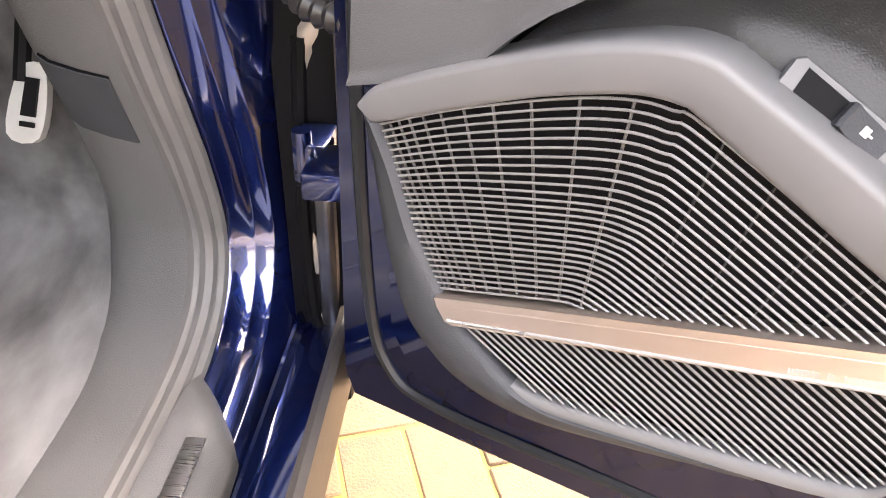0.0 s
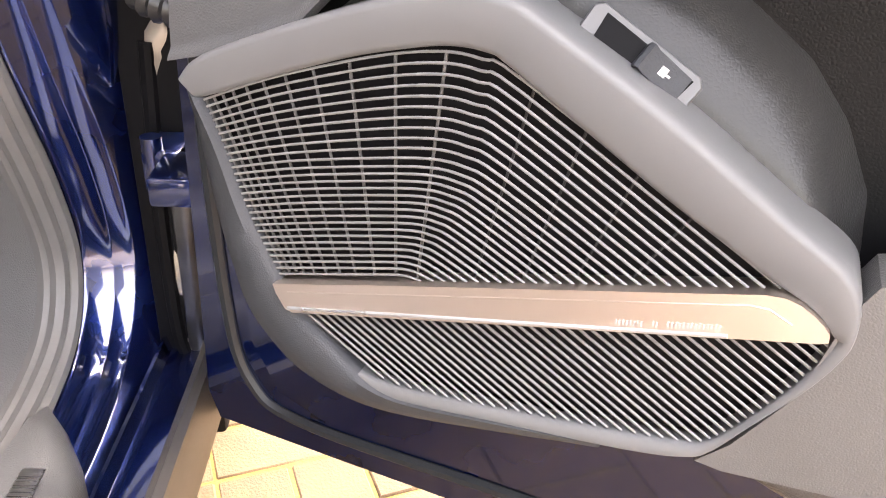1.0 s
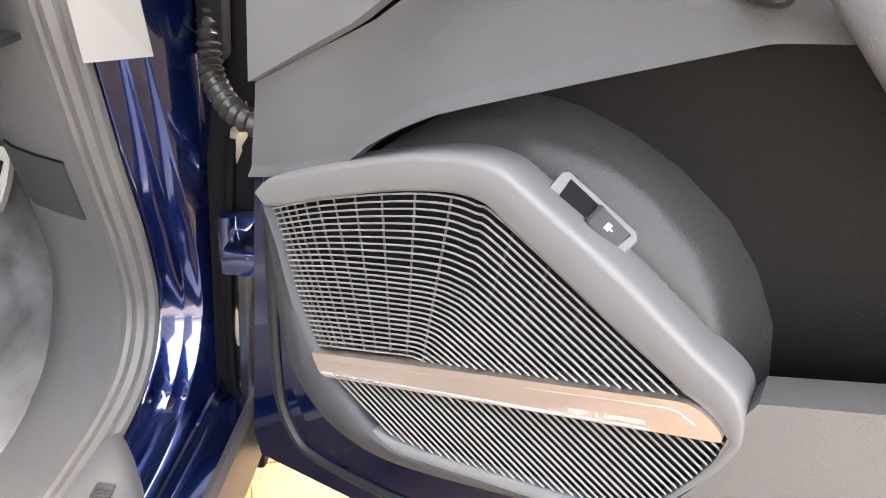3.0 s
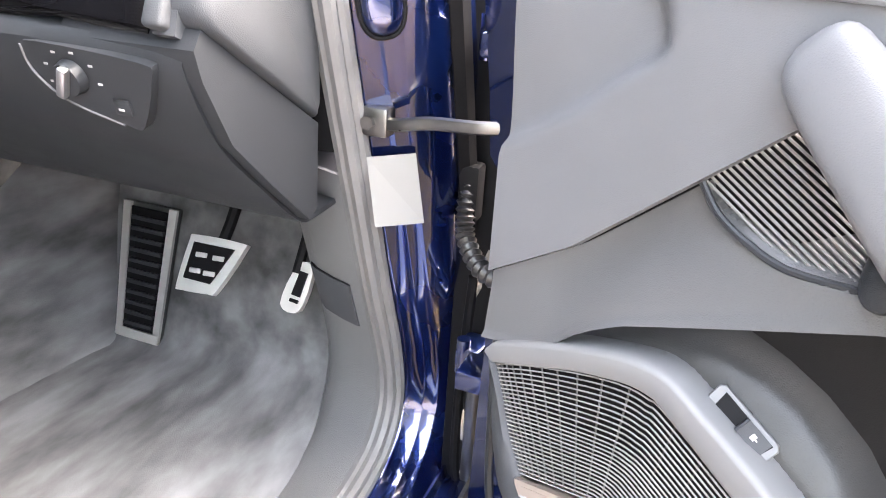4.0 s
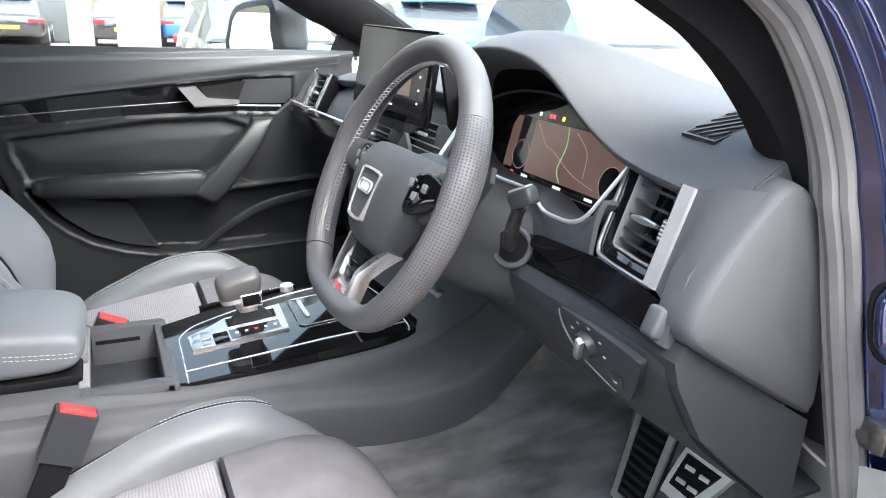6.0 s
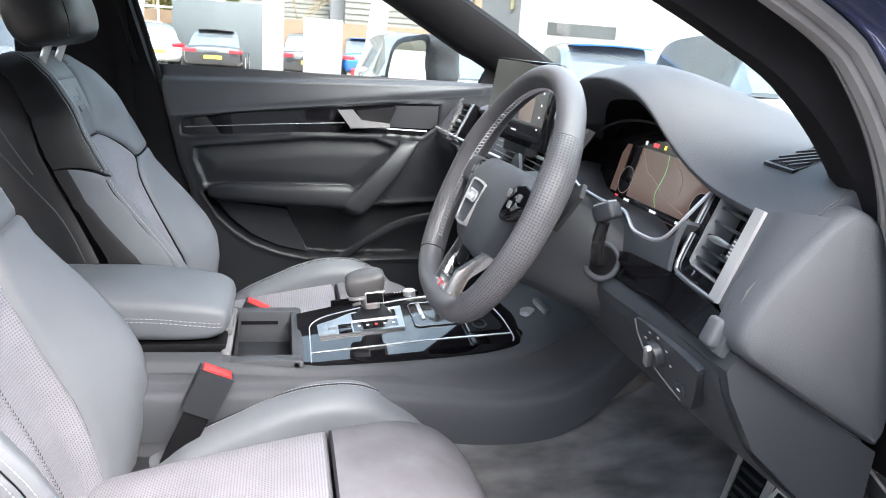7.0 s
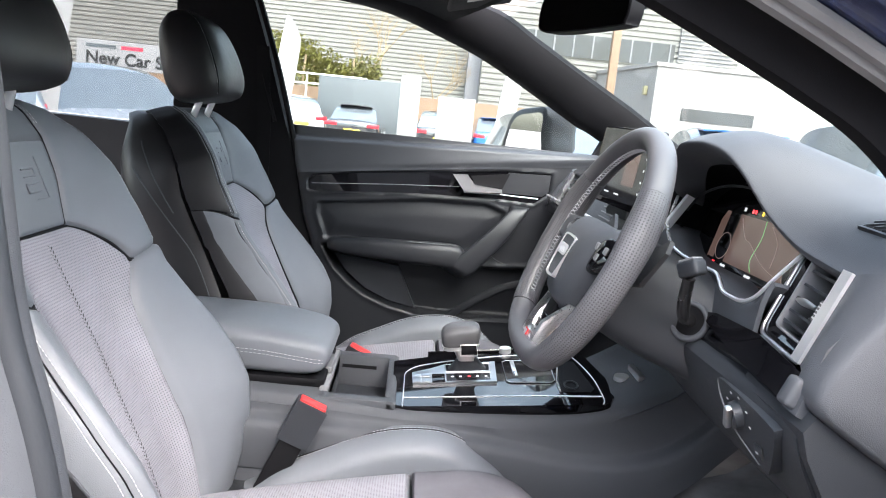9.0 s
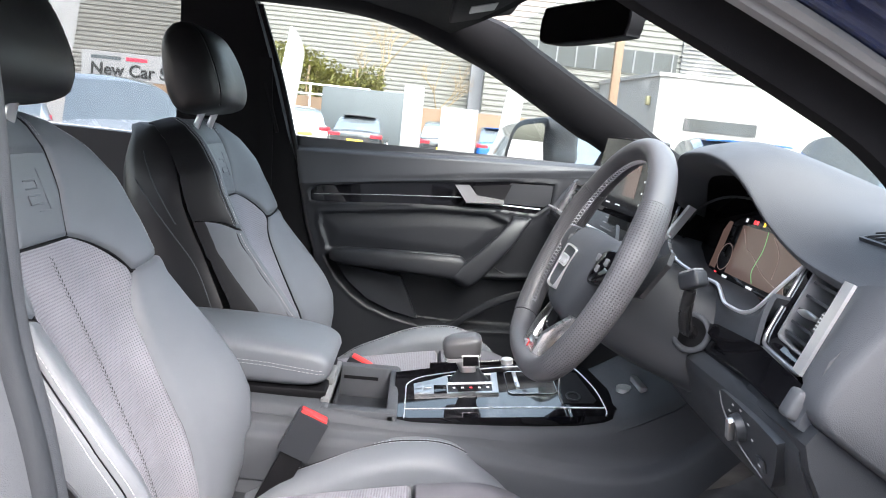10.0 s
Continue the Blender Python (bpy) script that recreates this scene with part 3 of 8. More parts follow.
    slope = Vector((0.127, -0.0705)).normalized()
    top_fin = ((0.004, 0.6535), (0.051, 0.6745), (0.109, 0.695), (0.144, 0.7035), (0.166, 0.7035), (0.188, 0.6965), (0.311, 0.629))
    mid_fin = ((0.0205, 0.615), (0.061, 0.628), (0.112, 0.641), (0.143, 0.6475), (0.161, 0.6475), (0.18, 0.6415), (0.245, 0.6085))
    low_fin = ((0.048, 0.555), (0.08, 0.5645), (0.11, 0.5735), (0.127, 0.5785), (0.133, 0.5795), (0.138, 0.5795), (0.146, 0.5785))

    def fin_path(s):
        low, high, f = (top_fin, mid_fin, s / 0.39) if s < 0.39 else (mid_fin, low_fin, (s - 0.39) / 0.61)
        return [(p[0] + (q[0] - p[0]) * f, p[1] + (q[1] - p[1]) * f) for p, q in zip(low, high)]

    def fin(path, n, radius, per=4):
        part("grille_fin", tube([m @ Vector((p[0], p[1], n)) for p in (catmull(path, per) if len(path) > 2 else path)], radius, 6), FIN, DOOR)

    for k in range(28):
        fin(fin_path((k + 0.15) / 27.3), -0.0005, 0.00079)
    along = (0.0065, 0.012, 0.018, 0.025, 0.034, 0.045, 0.059, 0.076, 0.097, 0.122, 0.148)
    foot = (0.053, 0.057, 0.062, 0.067, 0.074, 0.082, 0.091, 0.101, 0.113, 0.126, 0.139)
    top_z, low_z = curve_z(list(top_fin)), curve_z(list(low_fin))
    for a, b in zip(along, foot):
        part("grille_rib", tube([m @ Vector((a, top_z(a), -0.0018)), m @ Vector((b, low_z(b), -0.0018))], 0.0009, 5), RIB, DOOR)
    for k in range(4):
        a = Vector((0.19 + 0.026 * k, 0.694 - 0.015 * k))
        b = (a.x - 0.02, line_y(s0, s1, a.x - 0.02))
        part("grille_rib", tube([m @ Vector((a.x, a.y, -0.006)), m @ Vector((b[0], b[1], -0.006))], 0.0008, 5), PLASTIC, DOOR)
    # diagonal fins under the strip
    low = [(0.056, 0.541), (0.079, 0.52), (0.103, 0.507), (0.133, 0.505), (0.169, 0.509), (0.233, 0.521), (0.29, 0.532), (0.299, 0.536), (0.309, 0.549), (0.327, 0.581), (0.3365, 0.608)]
    floor_y = curve_z(low)
    t0, t1 = (0.06, 0.538), (0.333, 0.612)
    x = 0.056
    while x < 0.331:
        p = Vector((x, line_y(t0, t1, x) - 0.0005))
        length = 0.0
        while length < 0.2:
            q = p + slope * length
            if q.y < floor_y(q.x) or q.x > 0.336:
                break
            length += 0.001
        if length > 0.005:
            fin([tuple(p), tuple(p + slope * length)], -0.0005, 0.00079)
        x += 0.0062
    strip = [(0.05, 0.553), (0.052, 0.547), (0.058, 0.538), (0.063, 0.537), (0.196, 0.574), (0.294, 0.601), (0.3305, 0.611), (0.3335, 0.6125), (0.333, 0.616), (0.33, 0.6195), (0.3245, 0.6235), (0.319, 0.6265), (0.3125, 0.628), (0.305, 0.6273), (0.131, 0.577)]
    bar = part("speaker_strip", prism(strip, -0.01, 0.0066, 0.0, m), STRIP, DOOR, "brushed aluminium speaker strip")
    lip = [(0.06, 0.5395, 0.0066), (0.2, 0.577, 0.0066), (0.295, 0.6025, 0.0066)]
    part("strip_lip", tube([m @ Vector(p) for p in lip], 0.0012, 6), CHROME, bar, "bright polished lower lip")
    for k in range(14):
        if k != 4 and k != 6:
            a = 0.246 + k * 0.0033
            b = line_y((0.063, 0.537), (0.331, 0.6105), a) + 0.005
            for c in (0.0, 0.0017):
                part("lettering_bar", box((a + c, b, 0.0066), (a + c + 0.0008, b + 0.003, 0.0068), 0, m), WHITEPLASTIC, bar, smooth=False)
    groove = [(0.06, 0.5505, 0.0066), (0.2, 0.5915, 0.0066), (0.3, 0.6205, 0.0066), (0.308, 0.621, 0.0066), (0.318, 0.6165, 0.0066)]
    part("strip_crease", tube([m @ Vector(p) for p in groove], 0.0004, 5), STRIP, bar)
    # tailgate switch, lying back on the slope above the surround
    t = Matrix.Translation((0.2015, 0.7135, -0.0155)) @ Matrix.Rotation(radians(-28.8), 4, "Z") @ Matrix.Rotation(radians(-38), 4, "X")
    ring = [(0.003, 0.0), (0.052, -0.001), (0.056, 0.003), (0.0565, 0.018), (0.053, 0.0215), (0.0, 0.0215), (-0.003, 0.018), (-0.002, 0.004)]
    well = [(0.006, 0.0045), (0.05, 0.0035), (0.0515, 0.0175), (0.004, 0.018)]
    dense = [tuple(np.array(a) * (1 - f) + np.array(b) * f) for a, b in zip(well, well[1:] + well[:1]) for f in (0.0, 0.5)]
    rings = [[m @ t @ Vector((*p, z)) for p in ring_] for ring_, z in ((ring, -0.02), (ring, 0.0015), ([(p[0] * 0.97 + 0.0008, p[1] * 0.92 + 0.0008) for p in ring], 0.0028))]
    sw = part("switch_housing", loft(rings), GREYTRIM, DOOR, "grey switch housing")
    part("switch_recess", prism(well, 0.0028, 0.0032, 0, m @ t), DARK, sw, smooth=False)
    rows = [[m @ t @ Vector((x, y, z)) for y in (0.0048, 0.008, 0.014, 0.0175)] for x, z in ((0.026, 0.0034), (0.027, 0.0085), (0.029, 0.0098), (0.032, 0.0075), (0.047, 0.0045), (0.0505, 0.0036))]
    part("switch_button", sheet(rows, 0.001), SOFT, sw, "dark tailgate switch")
    part("switch_symbol", join(box((0.037, 0.009, 0.0064), (0.0405, 0.0135, 0.0068), 0.0006, m @ t), box((0.0405, 0.0105, 0.006), (0.0425, 0.0115, 0.0064), 0, m @ t)), WHITEPLASTIC, sw, smooth=False)
    # midrange grille
    up = [(0.166, 0.876), (0.172, 0.866), (0.185, 0.856), (0.206, 0.846), (0.239, 0.838), (0.292, 0.84), (0.31, 0.85), (0.31, 0.93), (0.232, 0.93)]
    part("midrange_backing", prism(up, -0.05, -0.028, 0, m), DARK, DOOR)
    floor2 = curve_z([(0.16, 0.879), (0.172, 0.866), (0.185, 0.856), (0.206, 0.846), (0.239, 0.839), (0.31, 0.842)])
    k, away = 0, Vector((-slope.y, slope.x))
    while k < 33:
        p = Vector((0.166, 0.8755)) + Vector((0.056, 0.0465)).normalized() * (0.0049 * k)
        k += 1
        length = 0.0
        while length < 0.16:
            q = p + slope * length
            if q.y < floor2(q.x) or q.x > 0.308:
                break
            length += 0.001
        if length > 0.004 and p.x < 0.3:
            fin([tuple(p), tuple(p + slope * length)], -0.0185, 0.0012)
    edge = catmull([(0.163, 0.878, -0.017), (0.168, 0.87, -0.017), (0.182, 0.856, -0.015), (0.206, 0.844, -0.013), (0.239, 0.836, -0.011), (0.292, 0.84, -0.011)], 5)
    part("midrange_rim", tube([m @ Vector(p) for p in edge], 0.0028, 8), PLASTIC, DOOR)
    # pull handle, running down from the upper panel to the armrest
    pull = pillow([((0.222, 0.978, -0.004), (0.008, 0.008, 0), (0, 0.0, 0.008), 3), ((0.236, 0.967, 0.008), (0.017, 0.02, 0), (0, 0, 0.014), 3.2), ((0.288, 0.918, 0.016), (0.02, 0.022, 0), (0, 0, 0.016), 3.2),
                   ((0.34, 0.868, 0.02), (0.02, 0.022, 0), (0, 0, 0.018), 3.2), ((0.41, 0.806, 0.02), (0.02, 0.028, 0), (0, 0, 0.02), 3.2), ((0.5, 0.75, 0.02), (0.014, 0.036, 0), (0, 0, 0.024), 3),
                   ((0.7, 0.722, 0.02), (0.0, 0.035, 0), (0, 0, 0.03), 3), ((0.9, 0.72, 0.0), (0, 0.03, 0), (0, 0, 0.03), 3)], m=m)
    part("pull_handle", pull, UPPERTRIM, DOOR, "grey pull handle and armrest")
    part("pull_cap", pillow([((0.288, 0.862, -0.03), (0.008, 0, 0), (0, 0.01, 0), 2.6), ((0.291, 0.857, -0.012), (0.011, 0, 0), (0, 0.013, 0), 2.6), ((0.297, 0.85, 0.006), (0.012, 0, 0), (0, 0.013, 0), 2.6), ((0.3, 0.846, 0.012), (0.005, 0, 0), (0, 0.006, 0), 2.6)], m=m), PLASTIC, DOOR)
    # panel with the inner handle, in its raised bezel
    bez = [(0.1, 1.094), (0.112, 1.076), (0.132, 1.048), (0.162, 1.018), (0.187, 1.005), (0.21, 1.003), (0.5, 1.0), (0.9, 1.0)]
    rim = catmull([(p[0], p[1], -0.002) for p in bez], 4)
    part("handle_bezel", tube([m @ Vector(p) for p in rim], 0.004, 8), DOORTRIM, DOOR)
    panel = [(0.112, 1.088), (0.116, 1.078), (0.135, 1.051), (0.165, 1.021), (0.188, 1.008), (0.21, 1.006), (0.9, 1.004), (0.9, 1.086)]
    part("handle_panel", prism(panel, -0.02, -0.0005, 0.002, m), GREYTRIM, DOOR, "smooth grey panel round the inner handle")
    part("gloss_strip", prism([(0.172, 1.013), (0.2, 1.008), (0.9, 1.006), (0.9, 1.016), (0.2, 1.017)], -0.012, 0.001, 0, m), GLOSS, DOOR)
    part("mirror_corner_trim", prism([(-0.05, 1.006), (-0.064, 1.07), (-0.07, 1.12), (-0.053, 1.134), (0.04, 1.137), (0.95, 1.125), (0.95, 1.092), (0.05, 1.1), (-0.012, 1.094), (-0.016, 1.004)], -0.06, -0.004, 0.007, m, 3), UPPERTRIM, DOOR, "grey trim under the window and mirror corner")
    part("mirror_corner", prism([(-0.12, 0.995), (-0.187, 1.088), (-0.17, 1.14), (-0.06, 1.17), (-0.045, 0.995)], -0.095, -0.078, 0.004, m), PAINT, DOOR, "navy painted mirror corner of the door")
    win = [(0.03, 1.085), (0.95, 1.07), (0.95, 1.45), (0.55, 1.44), (0.3, 1.32)]
    part("window_glass", prism(win, -0.1, -0.096, 0, m), GLASS, DOOR, "clear side window").visible_shadow = False
    frame_path = catmull([(-0.02, 1.06, -0.1), (0.14, 1.2, -0.1), (0.3, 1.33, -0.1), (0.55, 1.45, -0.1), (0.97, 1.46, -0.1), (0.98, 1.07, -0.1)], 5)
    part("window_frame", tube([m @ Vector(p) for p in frame_path], 0.02, 8), GLOSS, DOOR)


driver_door()

# hinges, check strap and cable boot
for z in (0.512, 0.905):
    h = part("door_hinge", join(box((0.866, 0.45, z), (0.9, 0.5, z + 0.03), 0.005), box((0.885, 0.4, z + 0.002), (0.94, 0.46, z + 0.028), 0.004), cyl((0.875, 0.458, z - 0.008), (0.875, 0.458, z + 0.04), 0.009, 14, None, 0.002)), PAINT, BODY, "navy painted door hinge")
plug = [(0.021 * math.copysign(abs(math.cos(w)) ** 0.8, math.cos(w)), 0.037 * math.copysign(abs(math.sin(w)) ** 0.7, math.sin(w))) for w in [2 * math.pi * k / 24 for k in range(24)]]
PLUG_M = Matrix.Translation((0.801, 0.345, 0.962)) @ Matrix.Rotation(radians(36), 4, "Z") @ Matrix.Rotation(radians(90), 4, "X") @ Matrix.Rotation(radians(9), 4, "Z")
part("blanking_plug", loft([[PLUG_M @ Vector((x * k, y * k, h)) for x, y in plug] for k, h in ((1, -0.008), (1, 0.002), (0.97, 0.006), (0.88, 0.0095), (0.68, 0.012), (0.4, 0.0134), (0.08, 0.0138))]), PAINT, BODY, "navy oval blanking plug", angle=70)
part("plug_seal", tube([PLUG_M @ Vector((x * 1.08, y * 1.05, 0.001)) for x, y in plug], 0.0028, 8, True), DARK, BODY)
part("drain_tube", tube(catmull([(0.885, 0.49, 0.52), (0.884, 0.492, 0.44), (0.882, 0.5, 0.36), (0.879, 0.505, 0.29)], 6), 0.011, 10, flat=0.6, up=(0, 1, 0)), STEEL, BODY, "bare metal drain tube behind the wing")
bracket = [[(0.858, 0.512, z), (0.868, 0.5 + 0.004 * math.sin(z * 60), z), (0.885, 0.503 + 0.005 * math.sin(z * 45 + 1), z), (0.905, 0.512, z), (0.912, 0.53, z)] for z in np.linspace(0.26, 0.66, 26)]
part("wing_bracket", sheet(bracket, 0.002), BRACKET, BODY, "pale coated metal reinforcement behind the wing")
part("wing_seal", tube(catmull([(0.868, 0.5, 0.62), (0.862, 0.5, 0.5), (0.86, 0.5, 0.42), (0.862, 0.5, 0.32), (0.874, 0.5, 0.272)], 6), 0.007, 8), DARK, BODY, "black rubber wing seal")
strap = catmull([(0.785, 0.375, 0.834), (0.81, 0.37, 0.834), (0.85, 0.366, 0.842), (0.9, 0.36, 0.846), (0.93, 0.365, 0.848)], 6)
st = part("check_strap", tube(strap, 0.0042, 8, flat=1.7, up=(0, 0, 1)), STEEL, BODY, "bare steel door check strap")
part("strap_bracket", box((0.772, 0.366, 0.818), (0.802, 0.39, 0.85), 0.004), STEEL, st)
part("bolt", cyl((0.781, 0.372, 0.834), (0.781, 0.36, 0.834), 0.008, 6, None, 0.001), STEEL, st)
boot_path = catmull([(0.862, 0.475, 0.76), (0.862, 0.465, 0.72), (0.87, 0.45, 0.69), (0.9, 0.42, 0.67), (0.94, 0.4, 0.665)], 9)
part("cable_boot", tube(boot_path, [0.009 + 0.0035 * (k % 2) for k in range(len(boot_path))], 12), BOOT, BODY, "black ribbed rubber cable boot")
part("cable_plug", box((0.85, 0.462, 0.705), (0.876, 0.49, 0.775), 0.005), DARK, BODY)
stick = part("pressure_label", sheet([[(0.7725, 0.3795, 0.791), (0.7865, 0.3765, 0.713)], [(0.82, 0.4045, 0.797), (0.834, 0.4045, 0.718)]], 0.0006), PAPER, BODY, "white paper tyre pressure label", smooth=False)


# ---- floor ----
def floor_carpet():
    for name, x0, x1, words in (("floor", 0.12, 0.735, "charcoal carpet of the driver's footwell"), ("floor", -0.74, -0.12, "charcoal carpet of the passenger footwell")):
        rows = []
        for x in np.linspace(x0, x1, 16):
            row = []
            toe = ((0.45, 0.332), (0.53, 0.333), (0.572, 0.36), (0.592, 0.42), (0.617, 0.54), (0.655, 0.68), (0.7, 0.84)) if x0 > 0 else ((0.4, 0.35), (0.52, 0.4), (0.64, 0.5), (0.74, 0.64), (0.8, 0.8))
            for y, z in ((-0.9, 0.34), (-0.4, 0.34), (0.0, 0.335), (0.25, 0.334)) + toe:
                side = -0.07 * ease(0.5, 0.7, x) * (1 - ease(0.4, 0.6, y))
                row.append((x, y, z + side + 0.008 * noise.noise(Vector((x * 9, y * 9, 0)))))
            rows.append(catmull(row, 4))
        solo(name, sheet(rows, 0.01), CARPET, words, "carpet", kind="structure", at=((x0 + x1) / 2, 0.0, 0.33))
    solo("underbody", box((-0.9, -1.3, 0.17), (0.84, 0.95, 0.24), 0.02), DARK, "black underside of the car", "underbody", kind="structure")
    solo("tunnel", box((-0.18, -0.9, 0.3), (0.18, 0.8, 0.42), 0.03), CARPET, "carpeted tunnel below the console", "tunnel", kind="structure")


floor_carpet()


# ---- dashboard ----
DASH = thing("dashboard", Matrix.Translation((0, 0.4, 0.8)), "dark grey soft-touch dashboard with a black knee panel", "dashboard")
SIDE = Matrix(((0, 0, 1, 0), (1, 0, 0, 0), (0, 1, 0, 0), (0, 0, 0, 1)))  # outline in y, z pushed along x


def table(rows, x):
    return [float(np.interp(x, [r[0] for r in rows], [r[k] for r in rows])) for k in range(1, len(rows[0]))]


LIP = [(-0.73, 0.25, 1.04), (-0.6, 0.235, 1.06), (-0.3, 0.225, 1.08), (0.0, 0.22, 1.095), (0.12, 0.205, 1.1), (0.17, 0.2, 1.104), (0.205, 0.187, 1.112), (0.242, 0.172, 1.137), (0.264, 0.16, 1.16), (0.3, 0.15, 1.175),
       (0.345, 0.146, 1.18), (0.4, 0.148, 1.182), (0.45, 0.153, 1.175), (0.486, 0.162, 1.158), (0.508, 0.175, 1.13), (0.535, 0.184, 1.106), (0.567, 0.2, 1.083), (0.6, 0.207, 1.074), (0.7, 0.212, 1.062)]


def dash_row(x):
    """The section of the dash top at x."""
    near = [table(LIP, x + d) for d in (-0.012, -0.006, 0, 0.006, 0.012)]
    y, z = (sum(v[k] for v in near) / 5 for k in (0, 1))
    end = max(0.0, (abs(x) - 0.62) / 0.1)
    rise = ease(0.5, 0.6, x)
    return catmull([(x, y + 0.05, z - 0.03), (x, y + 0.012, z - 0.018), (x, y, z - 0.007), (x, y + 0.006, z), (x, y + 0.04, z + 0.012 + 0.018 * rise), (x, y + 0.1, z + 0.02 - 0.1 * max(0, z - 1.1) + 0.028 * rise),
                    (x, 0.45, 1.13 - 0.02 * end), (x, 0.6, 1.112), (x, 0.75, 1.075)], 4)


def dash_z(x, y):
    row = dash_row(x)[12:]
    return float(np.interp(y, [p[1] for p in row], [p[2] for p in row]))


def dash_top():
    part("dash_top", sheet([dash_row(x) for x in np.linspace(-0.73, 0.72, 110)], 0.006), SOFT, DASH, "grey soft-touch dash top")
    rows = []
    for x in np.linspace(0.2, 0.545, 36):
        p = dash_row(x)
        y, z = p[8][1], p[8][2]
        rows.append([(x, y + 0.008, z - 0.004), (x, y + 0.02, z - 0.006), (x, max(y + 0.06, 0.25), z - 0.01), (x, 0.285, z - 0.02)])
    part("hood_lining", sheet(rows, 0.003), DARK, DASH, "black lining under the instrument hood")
    cheek = [(p[1], p[2] - 0.001) for p in dash_row(0.715)[8:30:3]]
    part("end_cheek", prism([(0.15, 0.935), (0.168, 1.0)] + cheek + [(0.62, 0.9), (0.33, 0.85)], 0.7, 0.722, 0.003, SIDE), SOFT, DASH)


dash_top()


def dash_faces():
    # passenger side and middle
    rows = []
    for x in np.linspace(-0.73, 0.15, 30):
        y, z = table(LIP, x)
        rows.append(catmull([(x, y + 0.03, z - 0.016), (x, y - 0.005, z - 0.045), (x, y - 0.03, z - 0.095), (x, y - 0.025, z - 0.12), (x, y + 0.0, z - 0.15), (x, y + 0.05, z - 0.2), (x, y + 0.08, z - 0.34), (x, y + 0.2, z - 0.42)], 3))
    part("passenger_face", sheet(rows, 0.006), SOFT, DASH)
    # driver's side under the instruments
    rows = []
    for x in np.linspace(0.15, 0.572, 30):
        low = table([(0.15, 1.05), (0.21, 1.04), (0.26, 1.015), (0.34, 1.009), (0.436, 1.01), (0.456, 1.003), (0.476, 0.996), (0.533, 0.997), (0.553, 1.006), (0.572, 1.03)], x)[0]
        rows.append(catmull([(x, 0.27, low - 0.012), (x, 0.2, low), (x, 0.178, low - 0.004), (x, 0.17, 0.962), (x, 0.185, 0.945), (x, 0.2, 0.935)], 3))
    part("driver_face", sheet(rows, 0.006), SOFT, DASH)
    part("band_backing", box((0.4, 0.19, 0.925), (0.705, 0.2, 0.985), 0.002), PLASTIC, DASH)
    # knee panel
    rows = []
    for x in np.linspace(0.17, 0.722, 26):
        w = 0.012 * math.sin((x - 0.17) / 0.55 * math.pi)
        rows.append(catmull([(x, 0.2, 0.94), (x, 0.165 - w, 0.925), (x, 0.165 - w, 0.9), (x, 0.2 - w, 0.84), (x, 0.26 - w, 0.785), (x, 0.32, 0.735), (x, 0.36, 0.725), (x, 0.5, 0.74), (x, 0.62, 0.78)], 3))
    part("knee_panel", sheet(rows, 0.006), PLASTIC, DASH, "black knee panel")
    # end cap beside the door
    big = [(0.19, 0.923), (0.16, 0.944), (0.156, 0.966), (0.172, 1.0), (0.198, 1.036), (0.222, 1.064), (0.24, 1.08), (0.262, 1.082), (0.295, 1.055), (0.335, 0.95), (0.345, 0.86), (0.34, 0.84), (0.33, 0.84), (0.255, 0.884)]
    rings = []
    for x, f in ((0.71, 1.0), (0.73, 1.0), (0.736, 0.995), (0.741, 0.98), (0.745, 0.95), (0.747, 0.91), (0.748, 0.6), (0.749, 0.2)):
        rings.append([(x - 0.02 * max(0, (q[0] - 0.25) * 4), 0.262 + (q[0] - 0.262) * f, 0.96 + (q[1] - 0.96) * f) for q in catmull(big, 5, True)])
    part("end_cap", loft(rings), SOFT, DASH, "grey dash end cap", angle=80)
    flap = [(0.152, 0.925), (0.162, 0.94), (0.338, 0.832), (0.335, 0.74), (0.32, 0.731), (0.256, 0.785), (0.195, 0.84), (0.16, 0.9)]
    part("end_flap", prism(flap, 0.6, 0.737, 0.008, SIDE, 3), PLASTIC, DASH)
    # gloss band below the vent and the small end knob
    band = [(0.44, 0.955), (0.49, 0.966), (0.6, 0.972), (0.7, 0.962), (0.694, 0.93), (0.58, 0.936), (0.5, 0.946)]
    turn = Matrix.Translation((0, 0.19, 0)) @ Matrix.Rotation(radians(90), 4, "X")
    tip = Matrix.Translation((0, 0.182, 0.95)) @ Matrix.Rotation(radians(72), 4, "X") @ Matrix.Translation((0, -0.95, 0))
    part("gloss_band", prism(band, -0.005, 0.026, 0.008, tip, 4), GLOSS, DASH, "piano black band")
    rows = []
    for x in np.linspace(0.455, 0.69, 16):
        z = table([(0.44, 0.953), (0.49, 0.964), (0.6, 0.97), (0.7, 0.96)], x)[0]
        rows.append(catmull([(x, 0.205, z + 0.012), (x, 0.184, z + 0.007), (x, 0.166, z - 0.006), (x, 0.157, z - 0.022), (x, 0.158, z - 0.032)], 4))
    part("gloss_ledge", sheet(rows, 0.003), GLOSS, DASH, "rounded piano black ledge")
    part("end_knob", box((-0.011, -0.015, 0), (0.01, 0.015, 0.026), 0.005, Matrix.Translation((0.706, 0.17, 0.946)) @ Matrix.Rotation(radians(68), 4, "X"), 3), SOFT, DASH, "grey rounded knob at the end of the band")
    wall = [(-0.72, 0.95), (-0.72, 0.985), (-0.5, 0.985), (-0.1, 0.99), (-0.1, 0.96), (-0.5, 0.952)]
    part("gloss_band", prism(wall, 0.0, 0.03, 0.004, turn), GLOSS, DASH)
